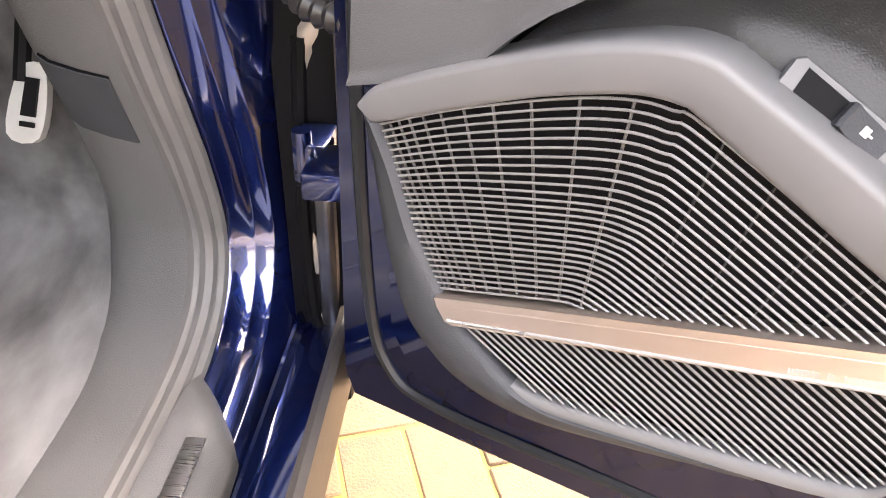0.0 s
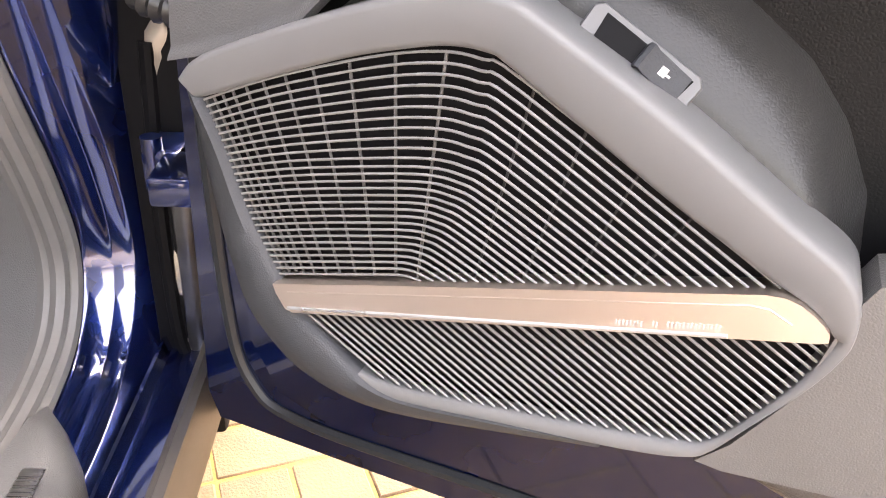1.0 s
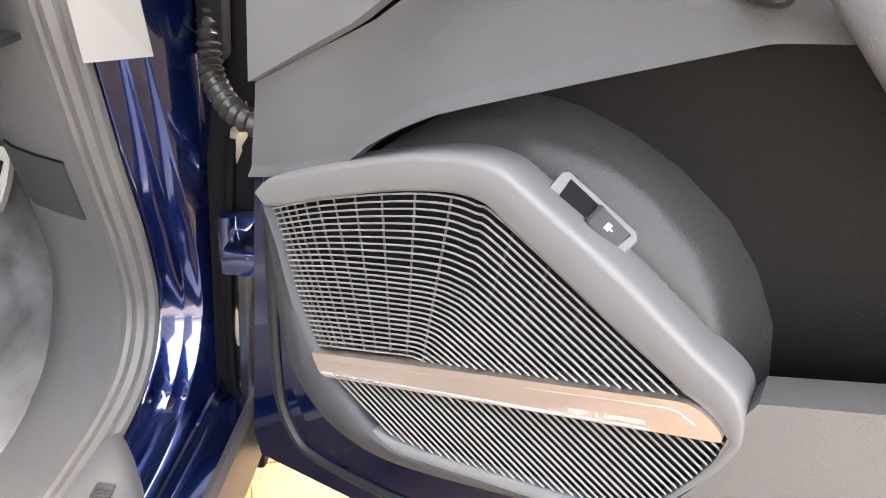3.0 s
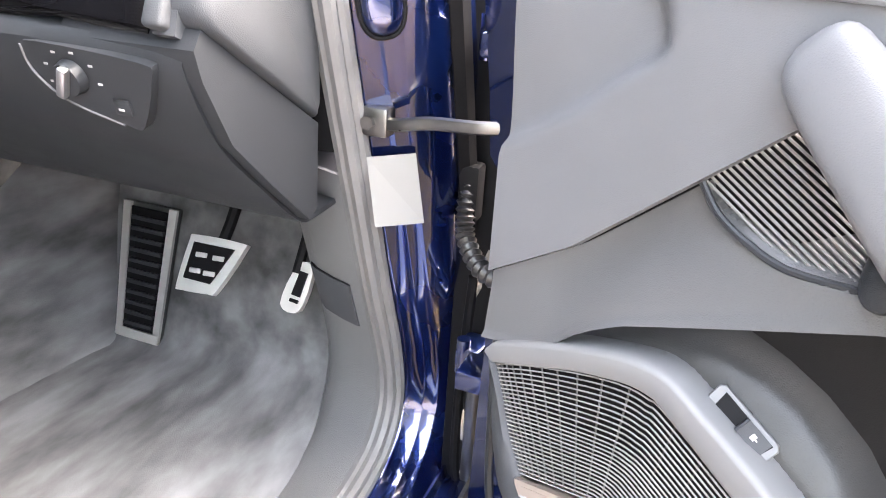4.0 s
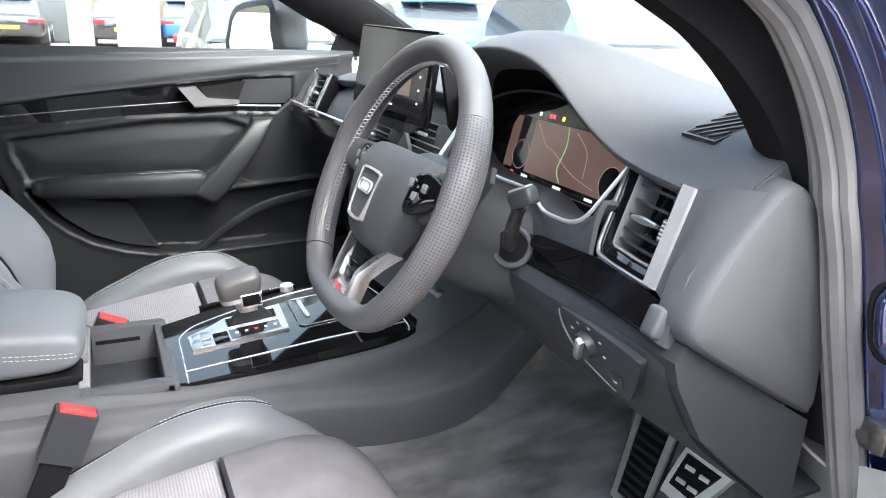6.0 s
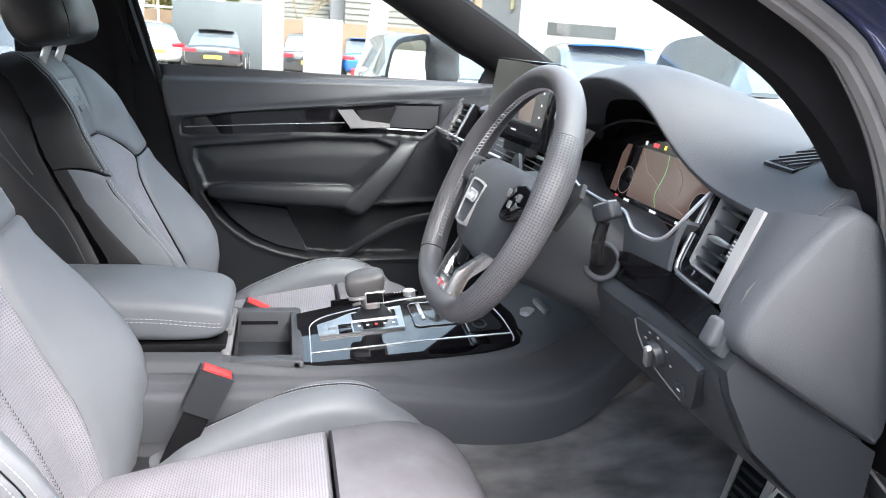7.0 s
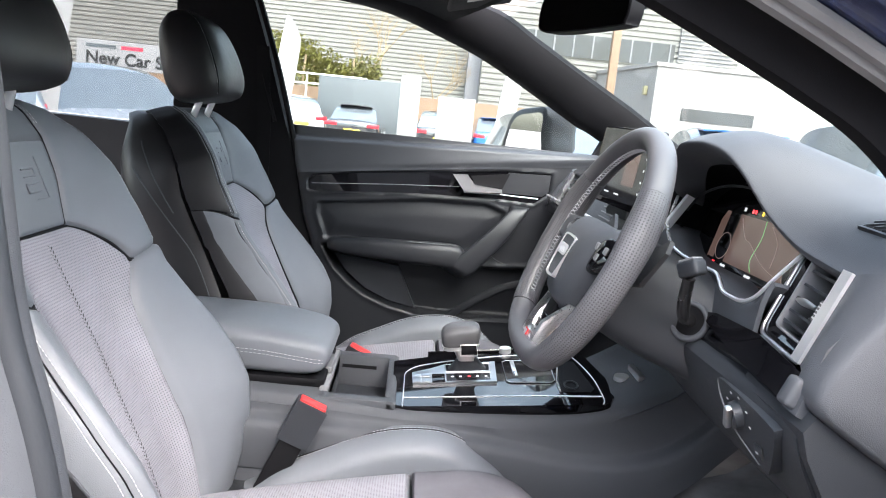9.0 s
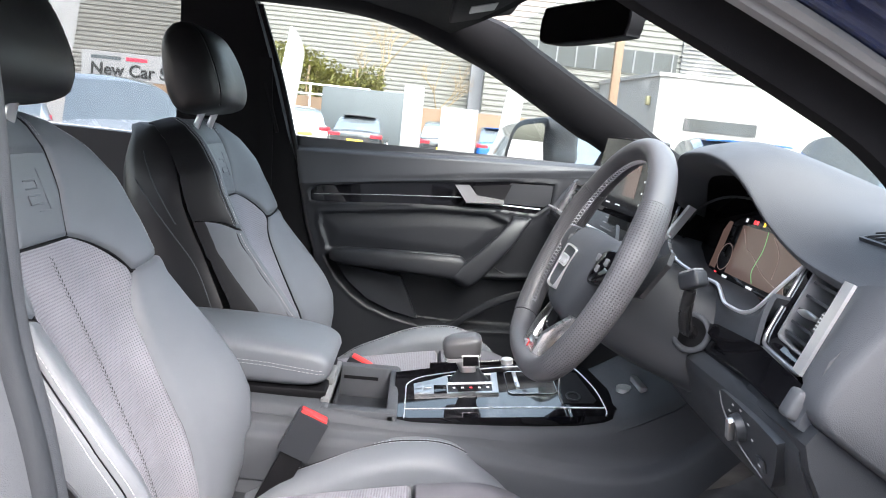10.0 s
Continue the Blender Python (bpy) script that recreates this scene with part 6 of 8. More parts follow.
# ---- seats ----
def seat(x0, y0, z0):
    s = thing("front_seat", Matrix.Translation((x0, y0 - 0.3, z0 + 0.36)), "charcoal leather and grey microsuede sports seat with pale stitching", "car seat", "front seats")
    lean = radians(23)
    back_m = Matrix.Translation((x0, y0 - 0.555, z0 + 0.62)) @ Matrix.Rotation(lean, 4, "X")
    # back: x across, depth d forwards (local y), height h (local z)

    def back(x, d, h):
        return back_m @ Vector((x, d, h))

    def fade(h, a, b, r):
        """0 at the ends a and b of a panel, 1 inside, with rounded ends of length r."""
        u = min(h - a, b - h) / r
        return math.sqrt(max(0.0, 1 - (1 - min(1.0, max(0.0, u))) ** 2))

    middle = [(-0.14, 0.0), (-0.05, 0.008), (0.05, 0.012), (0.2, 0.008), (0.33, 0.0), (0.39, -0.002), (0.45, 0.006), (0.51, 0.004), (0.55, -0.008), (0.575, -0.028), (0.59, -0.06)]
    swell = [(-0.14, 0.012), (-0.06, 0.058), (0.0, 0.088), (0.05, 0.1), (0.1, 0.097), (0.16, 0.083), (0.22, 0.066), (0.28, 0.052), (0.33, 0.052), (0.38, 0.05), (0.43, 0.042), (0.49, 0.028), (0.54, 0.012), (0.59, 0.0)]
    edge_w = [(-0.14, 0.205), (-0.05, 0.226), (0.02, 0.242), (0.08, 0.25), (0.15, 0.25), (0.22, 0.24), (0.28, 0.232), (0.33, 0.232), (0.39, 0.23), (0.45, 0.22), (0.505, 0.197), (0.55, 0.162), (0.578, 0.125), (0.59, 0.1)]
    pad_w = [(-0.14, 0.1), (0.0, 0.11), (0.15, 0.112), (0.22, 0.116), (0.27, 0.126), (0.3, 0.15), (0.59, 0.15)]

    def crest(h):
        return table(edge_w, h)[0] * (0.86 - 0.1 * ease(0.35, 0.55, h))

    def depth(x, h):
        """The front of the backrest: a shallow middle between swelling sides."""
        x = abs(x)
        c, p, out, top = table(middle, h)[0], table(swell, h)[0], table(edge_w, h)[0], crest(h)
        if x < top:
            q = max(0.0, (x - 0.45 * table(pad_w, h)[0]) / (top - 0.45 * table(pad_w, h)[0]))
            return c + p * (q * q * (3 - 2 * q) * 0.75 + 0.25 * q * q)
        e = math.sqrt(max(0.0, 1 - min(1.0, (x - top) / (out - top)) ** 2))
        return c + p * e - 0.06 * (1 - e)

    def panel(name, left, right, mat, label="", across=26, along=34, bow=None, roll=0.01, sink=0.007, puff=0.0):
        """An upholstered panel between two edges that run upwards, its borders rolled in to the seams; bow: its lower border."""
        a, b = catmull(left, 8), catmull(right, 8)
        a = [a[round(k * (len(a) - 1) / along)] for k in range(along + 1)]
        b = [b[round(k * (len(b) - 1) / along)] for k in range(along + 1)]
        spots = [[(p[0] + (q[0] - p[0]) * u, p[1] + (q[1] - p[1]) * u) for u in np.linspace(0, 1, across + 1)] for p, q in zip(a, b)]
        if bow:
            drop = [table(bow, abs(x))[0] - h for x, h in spots[0]]
            spots = [[(x, h + d * (1 - k / along) ** 2) for (x, h), d in zip(row, drop)] for k, row in enumerate(spots)]
        rows = []
        for k, row in enumerate(spots):
            out = []
            for j, (x, h) in enumerate(row):
                near = min(math.dist((x, h), row[0]), math.dist((x, h), row[-1]), math.dist((x, h), spots[0][j]), math.dist((x, h), spots[-1][j]))
                dip = sink * (1 - math.sqrt(1 - (1 - min(1.0, near / roll)) ** 2))
                out.append(back(x, depth(x, h) - dip + puff * min(1.0, near / 0.05) ** 0.5, h))
            rows.append(out)
        ob = part(name, sheet(rows, 0.004), mat, s, label, angle=60)
        return ob

    rim = [(0.1, -0.13), (0.11, 0.0), (0.11, 0.1), (0.1135, 0.2), (0.125, 0.258), (0.1495, 0.299)]
    cap = [(0.1335, 0.333), (0.11, 0.3585), (0.088, 0.3725), (0.066, 0.3805)]
    hem = [(0.0675, 0.385), (0.09, 0.376), (0.11, 0.362), (0.1355, 0.337), (0.152, 0.305), (0.165, 0.303), (0.19, 0.3075), (0.209, 0.3145)]
    panel("back_pad", [(-x, h) for x, h in rim + cap], rim + cap, WEAVE, "perforated grey microsuede backrest centre", 34, 50, sink=0.008, roll=0.009)
    panel("back_yoke", [(-0.065, 0.382), (-0.071, 0.42), (-0.079, 0.48), (-0.083, 0.574)], [(0.065, 0.382), (0.071, 0.42), (0.079, 0.48), (0.083, 0.574)], LEATHER, "smooth charcoal leather upper backrest", 26, 26, puff=0.003)
    for k in (-1, 1):
        edge = [(k * (crest(h) + 0.95 * (table(edge_w, h)[0] - crest(h))), h) for h in np.linspace(-0.13, 0.353, 20)]
        fold = [(k * (crest(h) + 0.42 * (table(edge_w, h)[0] - crest(h))), h) for h in (-0.13, -0.05, 0.02, 0.1, 0.18, 0.25, 0.312)]
        panel("back_bolster", [(k * x, h) for x, h in rim], fold, LEATHER, "", 30, 40, puff=0.002)
        pipe = [(k * (crest(h) + (0.7 + 0.16 * ease(0.0, 0.3, h)) * (table(edge_w, h)[0] - crest(h))), h) for h in np.linspace(-0.13, 0.347, 20)]
        panel("bolster_flank", fold, pipe, LEATHER, "", 8, 40, roll=0.004, sink=0.002)
        panel("bolster_side", pipe, edge, SHADEHIDE, "side of the bolster, leather darkened as shade", 8, 40, roll=0.004, sink=0.002)
        part("piping", tube([back(x, depth(x, h) + 0.0006, h) for x, h in catmull(pipe, 5)], 0.0022, 6), SOFT, s)
        brim = [(k * (crest(h) + 0.95 * (table(edge_w, h)[0] - crest(h))), h) for h in np.linspace(0.3555, 0.579, 16)]
        fold = [(k * (crest(h) + 0.3 * (table(edge_w, h)[0] - crest(h))), h) for h in (0.3145, 0.35, 0.4, 0.45, 0.505, 0.55, 0.577)]
        panel("shoulder_wing", [(k * x, h) for x, h in ((0.0675, 0.386), (0.0735, 0.43), (0.0815, 0.485), (0.0855, 0.576))], fold, LEATHER, "", 32, 34, bow=hem, puff=0.003)
        panel("wing_flank", fold, brim, SHADEHIDE, "side of the shoulder wing, leather darkened as shade", 10, 34, roll=0.004, sink=0.002)
        # double rows of thread along the crests, with the seam between them
        for lo, hi, rate in ((-0.125, 0.306, 0.42), (0.322, 0.572, 0.3)):
            for shift in (-0.0034, 0.0, 0.0034):
                line = []
                for h in np.linspace(lo, hi, 40):
                    x = crest(h) + rate * (table(edge_w, h)[0] - crest(h)) + shift
                    line.append(back(k * x, depth(x, h) + 0.0012 - (0.0012 if shift == 0 else 0), h))
                if shift:
                    tagged(part("stitching", dashes(line, 0.004, 0.002, 0.00045), STITCH, s, "pale double stitching", smooth=False), kind="stuff")
                else:
                    part("seam", tube(line, 0.0009, 5), DARK, s)
        # short double stitch over the top, between yoke and wing
        for shift in (-0.0034, 0.0034):
            line = [back(k * (0.084 + shift), depth(0.084, h) + 0.0015, h) for h in np.linspace(0.53, 0.572, 10)]
            tagged(part("stitching", dashes(line, 0.0042, 0.0022, 0.0004), STITCH, s, "pale double stitching", smooth=False), kind="stuff")
    # slanted ladder of dark perforations down the middle panel
    bm = bmesh.new()
    for h in np.arange(-0.1, 0.365, 0.0062):
        for c in (0, 1):
            x = 0.002 + 0.0048 * c
            tip = [back(x + u, depth(x + u, h + w) + 0.0009, h + w) for u, w in ((0.0, 0.0), (0.0036, 0.003 if c else -0.003), (0.0042, 0.0048 if c else -0.0012), (0.0006, 0.0018))]
            bm.faces.new([bm.verts.new(p) for p in tip])
    tagged(part("seam", bm, DARK, s, "dark perforated seam", smooth=False), kind="stuff")
    # dark seams in the joints of the panels
    for k in (-1, 1):
        for run in (rim, rim[-1:] + cap, [(0.066, 0.384), (0.0725, 0.43), (0.08, 0.485), (0.084, 0.56)], [(0.1505, 0.302), (0.165, 0.3), (0.19, 0.306), (0.208, 0.314), (0.221, 0.333), (0.229, 0.352)]):
            part("seam", tube([back(k * x, depth(x, h) - 0.0045, h) for x, h in catmull(run, 6)], 0.0026, 6), DARK, s)
    part("seam", tube([back(x, depth(x, 0.381) - 0.0045, 0.381) for x in np.linspace(-0.064, 0.064, 9)], 0.0026, 6), DARK, s)
    # pressed outline and figure on the yoke
    lift = depth(0, 0.45) + 0.0022
    mark = [(-0.026, 0.482), (-0.026, 0.424), (0.004, 0.424)]
    part("embossed_badge", join(tube([back(x, lift + 0.0005, h) for x, h in mark], 0.0007, 5), *[tube([back(0.004 + 0.015 * x, lift + 0.0006, 0.45 + 0.016 * h) for x, h in row], 0.0012, 6) for row in (((1, 1), (-1, 1), (-1, 0.3), (1, 0.3)), ((1, -0.3), (-1, -0.3)), ((1, -0.3), (1, -1), (-1, -1)))]), LEATHER, s)
    # side and back shell of the backrest, in the leather darkened as shade
    rings = []
    for h in np.linspace(-0.13, 0.588, 34):
        w = table(edge_w, h)[0] - 0.004
        d = 0.135 - 0.05 * max(0.0, (h - 0.3) / 0.26) ** 2
        e = fade(h, -0.16, 0.592, 0.1)
        c = table(middle, h)[0] - 0.05
        rings.append([back(x * w, c + y * e, h) for x, y in ((-0.972, 0.012), (-1, -0.004), (-1, -d * 0.6), (-0.94, -d * 0.85), (-0.8, -d), (0, -d - 0.006), (0.8, -d), (0.94, -d * 0.85), (1, -d * 0.6), (1, -0.004), (0.972, 0.012), (0.5, 0.012), (-0.5, 0.012))])
    part("back_shell", loft(rings), SHADEHIDE, s, "side and back of the backrest, leather darkened as shade", angle=60)
    for k in (-1, 1):
        for run in (((-0.088, 0.52), (-0.083, 0.466), (-0.074, 0.411), (-0.064, 0.36)), ((-0.115, 0.47), (-0.1, 0.42), (-0.082, 0.36), (-0.055, 0.265), (-0.05, 0.17), (-0.05, 0.04), (-0.05, -0.08))):
            line = [back(k * (table(edge_w, h)[0] - 0.0038), d, h) for d, h in catmull(run, 6)]
            part("seam", tube(line, 0.0015, 6), SOFT, s)
    # cushion
    def cush(x, y, z):
        return Vector((x0 + x, y0 + y, z0 + z))

    top = [(-0.56, 0.54), (-0.45, 0.565), (-0.3, 0.593), (-0.18, 0.612), (-0.08, 0.622), (-0.02, 0.61), (0.02, 0.582), (0.05, 0.54), (0.06, 0.5), (0.058, 0.45)]

    def pad_rows(a, b, w0, w1):
        pts = [p for p in catmull(top, 24) if a <= p[0] <= b or (b > 0.05 and p[0] > 0.0)]
        run = [0.0]
        for p, q in zip(pts, pts[1:]):
            run.append(run[-1] + float(np.linalg.norm(q - p)))
        rows = []
        for i, p in enumerate(pts):
            d = pts[min(i + 1, len(pts) - 1)] - pts[max(i - 1, 0)]
            n = np.array((-d[1], d[0])) / np.linalg.norm(d)
            u = min(run[i], run[-1] - run[i]) / 0.006
            e = math.sqrt(max(0, 1 - (1 - min(1, u)) ** 2))
            w = w0 + (w1 - w0) * i / len(pts)
            row = []
            for q in np.linspace(-1, 1, 19):
                lift = -0.014 + 0.014 * e * (1 - abs(q) ** 8) + 0.006 * e * (1 - q * q)
                row.append(cush(w * q, p[0] + n[0] * lift, p[1] + n[1] * lift))
            row += [cush(w, p[0] - n[0] * 0.06, p[1] - n[1] * 0.06), cush(-w, p[0] - n[0] * 0.06, p[1] - n[1] * 0.06)]
            rows.append(row)
        return loft(rows)

    part("cushion_rear", pad_rows(-0.56, -0.182, 0.12, 0.135), WEAVEFLAT, s, "perforated grey microsuede cushion", angle=50)
    part("cushion_front", pad_rows(-0.181, 0.06, 0.137, 0.155), SUEDE, s, "grey microsuede thigh support", angle=50)
    line_top = [(-0.58, 0.49), (-0.46, 0.53), (-0.4, 0.572), (-0.33, 0.606), (-0.27, 0.633), (-0.2, 0.651), (-0.12, 0.649), (-0.05, 0.61), (-0.01, 0.572), (0.015, 0.53), (0.02, 0.48)]
    for k in (-1, 1):
        rings, seam = [], ([], [], [])
        for y, z in catmull(line_top, 4):
            front = max(0.0, (y + 0.06) / 0.08)
            inn, out = 0.128 + 0.02 * min(1, max(0, (y + 0.5) / 0.5)), 0.262 - 0.03 * front
            ring = []
            for q in np.linspace(0, 1, 20):
                a = math.pi * q
                x = (inn + out) / 2 - (out - inn) / 2 * math.cos(a)
                base = z - 0.05 if q < 0.5 else z - 0.05 - 0.09 * ((q - 0.5) * 2) ** 2
                ring.append(cush(k * x, y, base + 0.05 * math.sin(a) ** 0.6 if 0 < q < 1 else base))
            for n, f in enumerate((0.0, 0.35, 0.7)):
                seam[n].append(ring[8].lerp(ring[9], f) + Vector((0, 0, 0.0012 if n == 1 else 0.0016)))
            ring += [cush(k * out, y, z - 0.16), cush(k * inn, y, z - 0.16)]
            rings.append(ring)
        part("cushion_bolster", loft(rings), LEATHER, s, angle=50)
        for n in (0, 2):
            tagged(part("stitching", dashes(seam[n][6:], 0.0042, 0.0022, 0.0004), STITCH, s, "pale double stitching", smooth=False), kind="stuff")
        part("seam", tube(seam[1][6:], 0.001, 5), DARK, s)
    part("seat_base", box((x0 - 0.235, y0 - 0.6, z0 + 0.36), (x0 + 0.235, y0 + 0.0, z0 + 0.53), 0.03), PLASTIC, s)
    # headrest, in the same darkened leather for the shade below the roof
    head = back_m @ Matrix.Translation((0, 0.024 if x0 > 0 else 0.04, 0.638 if x0 > 0 else 0.632)) @ Matrix.Rotation(radians(-10), 4, "X")
    stations = [(-0.066, 0.1, 0.03, 0.0), (-0.056, 0.124, 0.056, 0.0), (-0.02, 0.137, 0.07, -0.002), (0.04, 0.135, 0.067, -0.006), (0.095, 0.121, 0.053, -0.012), (0.122, 0.1, 0.028, -0.016), (0.13, 0.07, 0.012, -0.018)]
    hr = part("headrest", pillow([((0, y, h), (w, 0, 0), (0, d, 0), 3.2) for h, w, d, y in stations], 5, 36, m=head), SHADEHIDE, s, "leather headrest darkened as shade", angle=60)
    for k in (-1, 1):
        for shift, mat in ((0.0005, STITCH), (-0.0006, DARK)):
            turn = radians(40 if shift > 0 else 42)
            line = [head @ Vector((k * (q[1] + 0.0005) * math.cos(turn) ** (2 / 3.2), q[3] + (q[2] + 0.0005) * math.sin(turn) ** (2 / 3.2), q[0])) for q in catmull(stations[1:6], 6)]
            if shift > 0:
                tagged(part("stitching", dashes(line, 0.0042, 0.0022, 0.0004), STITCH, hr, "pale stitching", smooth=False), kind="stuff")
            else:
                part("seam", tube(line, 0.0012, 5), DARK, hr)
        part("headrest_post", cyl(back(0.052 * k, -0.05, 0.5), head @ Vector((0.052 * k, -0.01, -0.06)), 0.0075, 14), CHROME, s, "bright steel headrest post")
        part("post_guide", box((0.052 * k - 0.014, -0.066, 0.548), (0.052 * k + 0.014, -0.036, 0.562), 0.003, back_m), DARK, s)
    return s


seat(0.36, 0.0, 0.0)
seat(-0.38, 0.057, 0.004)


def buckle(x, y, z, turn):
    b = thing("seat_belt_buckle", Matrix.Translation((x, y, z - 0.1)), "black seat belt buckle with a red release button", "seat belt buckle", "seat belt buckles")
    m = Matrix.Translation((x, y, z)) @ Matrix.Rotation(radians(turn), 4, "Z") @ Matrix.Rotation(radians(-24), 4, "X")
    part("housing", prism([(-0.012, 0), (0.012, 0), (0.014, 0.03), (0.014, 0.075), (-0.014, 0.075), (-0.014, 0.03)], -0.027, 0.027, 0.005, m @ Matrix(((1, 0, 0, 0), (0, 0, 1, 0), (0, 1, 0, 0), (0, 0, 0, 1))), 3), PLASTIC, b)
    part("release_button", box((-0.0115, -0.023, 0.07), (0.0115, 0.023, 0.079), 0.002, m), RED, b, "red release button")
    part("stem", box((-0.005, -0.02, -0.13), (0.005, 0.02, 0.002), 0.002, m), DARK, b)


buckle(0.188, -0.382, 0.62, 4)
buckle(-0.17, -0.33, 0.606, -4)


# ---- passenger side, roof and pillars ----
# door trim coloured near black for the shade on the passenger side
PDOOR = material("shaded_door_trim", (0.0085, 0.0099, 0.0125), 0.45, specular=0.45, bump=0.3, bscale=620, cells=True, var=0.08)
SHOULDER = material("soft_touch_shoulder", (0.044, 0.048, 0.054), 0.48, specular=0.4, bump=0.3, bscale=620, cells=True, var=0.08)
FAR = Matrix.Translation((-0.75, 0, 0)) @ SIDE


def passenger_door():
    d = thing("passenger_door", Matrix.Translation((-0.8, -0.15, 0.42)), "closed passenger door, grey trim darkened as shade, with a piano black strip", "car door")
    part("rear_trim", prism([(-0.62, 0.4), (0.45, 0.4), (0.45, 1.0), (-0.62, 1.0)], -0.13, -0.07, 0.004, FAR), PDOOR, d)

    def inside(poly, y, z):
        """Distance to a closed outline, positive inside."""
        near, odd = 9.0, False
        for (ay, az), (by, bz) in zip(poly, poly[1:] + poly[:1]):
            k = max(0.0, min(1.0, ((y - ay) * (by - ay) + (z - az) * (bz - az)) / ((by - ay) ** 2 + (bz - az) ** 2)))
            near = min(near, math.hypot(y - ay - k * (by - ay), z - az - k * (bz - az)))
            if (az > z) != (bz > z) and y < (by - ay) * (z - az) / (bz - az) + ay:
                odd = not odd
        return near if odd else -near

    strip = [(-0.516, 0.968), (-0.512, 0.943), (-0.492, 0.939), (-0.237, 0.958), (0.004, 0.966), (0.126, 0.962), (0.17, 0.998), (0.17, 1.05), (0.031, 1.045), (-0.36, 1.003), (-0.503, 0.982)]
    insert = [(-0.422, 0.811), (-0.442, 0.805), (-0.456, 0.81), (-0.48, 0.879), (-0.481, 0.908), (-0.175, 0.943), (-0.007, 0.946), (0.045, 0.929), (0.042, 0.899), (0.0, 0.84), (-0.06, 0.8)]
    pocket = [(-0.462, 0.79), (-0.422, 0.725), (-0.38, 0.685), (-0.331, 0.652), (-0.26, 0.626), (-0.192, 0.611), (-0.093, 0.605), (0.32, 0.62), (0.32, 0.79), (0.05, 0.765), (-0.1, 0.762), (-0.4, 0.775), (-0.445, 0.792)]

    def swell(y, z):
        """How far the card stands proud: padded shoulder, sunken strip, padded insert, deep pocket."""
        t = (y + 0.57) / 0.87
        low, top = 0.992 + 0.105 * t, 1.076 + 0.03 * t
        out = 0.011 * ease(0.05, 0.6, t) * ease(low - 0.016, low + 0.01, z) - 0.004 * ease(low + 0.01, top, z) - 0.03 * ease(top - 0.004, top + 0.014, z) ** 2
        i = inside(strip, y, z)
        out += 0.0025 * math.exp(-((i + 0.005) / 0.006) ** 2) - 0.01 * ease(-0.003, 0.003, i)
        i = inside(insert, y, z)
        out += 0.0025 * math.exp(-((i + 0.006) / 0.006) ** 2) - 0.009 * ease(-0.003, 0.003, i) + 0.007 * ease(0.004, 0.05, i)
        i = inside(pocket, y, z)
        out += 0.003 * math.exp(-((i + 0.006) / 0.007) ** 2) - 0.045 * ease(-0.003, 0.012, i)
        return out

    rows = []
    for k in range(156):
        row = []
        for j in range(152):
            t = j / 151
            low = 0.986 + 0.102 * t
            z = 0.42 + (low - 0.42) * k / 126 if k <= 126 else low + (1.116 - low) * (k - 126) / 29
            left = table([(0.42, -0.44), (0.6, -0.45), (0.7, -0.475), (0.8, -0.5), (0.87, -0.525), (0.98, -0.548), (1.06, -0.566), (1.12, -0.572)], z)[0]
            y = left + (0.33 - left) * t
            row.append((-0.75 + swell(y, z) - 0.012 * (1 - ease(0, 0.012, y - left)) ** 2, y, z))
        rows.append([(-0.8, row[0][1] - 0.002, row[0][2])] + row)
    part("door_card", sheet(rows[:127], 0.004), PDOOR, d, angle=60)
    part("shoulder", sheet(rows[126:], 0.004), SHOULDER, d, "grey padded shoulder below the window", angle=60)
    part("gloss_strip", prism([(y, z) for y, z in strip], -0.012, -0.004, 0.002, FAR), GLOSS, d, "piano black strip")
    part("chrome_line", tube([FAR @ Vector(p) for p in ((-0.075, 0.976, -0.003), (0.03, 0.979, -0.003), (0.138, 0.977, -0.003))], 0.0018, 6), CHROME, d)
    part("chrome_line", tube([FAR @ Vector(p) for p in ((-0.505, 0.96, -0.0035), (-0.28, 0.978, -0.0035), (-0.09, 0.99, -0.0035))], 0.0009, 6), CHROME, d)
    part("speaker_panel", prism([(0.045, 1.043), (0.167, 1.047), (0.166, 0.999), (0.148, 0.984), (0.03, 0.984)], -0.005, -0.001, 0.003, FAR), PDOOR, d)
    part("handle_recess", prism([(-0.06, 1.024), (0.05, 1.04), (0.03, 0.99), (-0.045, 0.998)], -0.002, 0.0015, 0.001, FAR), DARK, d)
    part("release_handle", prism([(-0.111, 1.024), (-0.07, 1.027), (-0.046, 1.0), (0.03, 0.994), (0.031, 0.985), (-0.076, 0.979)], 0.002, 0.02, 0.004, FAR, 3), SATIN, d, "satin chrome door release")
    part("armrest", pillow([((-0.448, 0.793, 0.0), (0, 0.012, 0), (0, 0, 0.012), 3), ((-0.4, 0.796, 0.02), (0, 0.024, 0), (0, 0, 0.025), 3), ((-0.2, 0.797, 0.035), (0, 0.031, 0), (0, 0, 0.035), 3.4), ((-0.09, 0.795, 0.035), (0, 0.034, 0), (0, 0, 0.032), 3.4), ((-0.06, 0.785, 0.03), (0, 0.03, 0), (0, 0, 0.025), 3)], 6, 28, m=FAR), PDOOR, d)
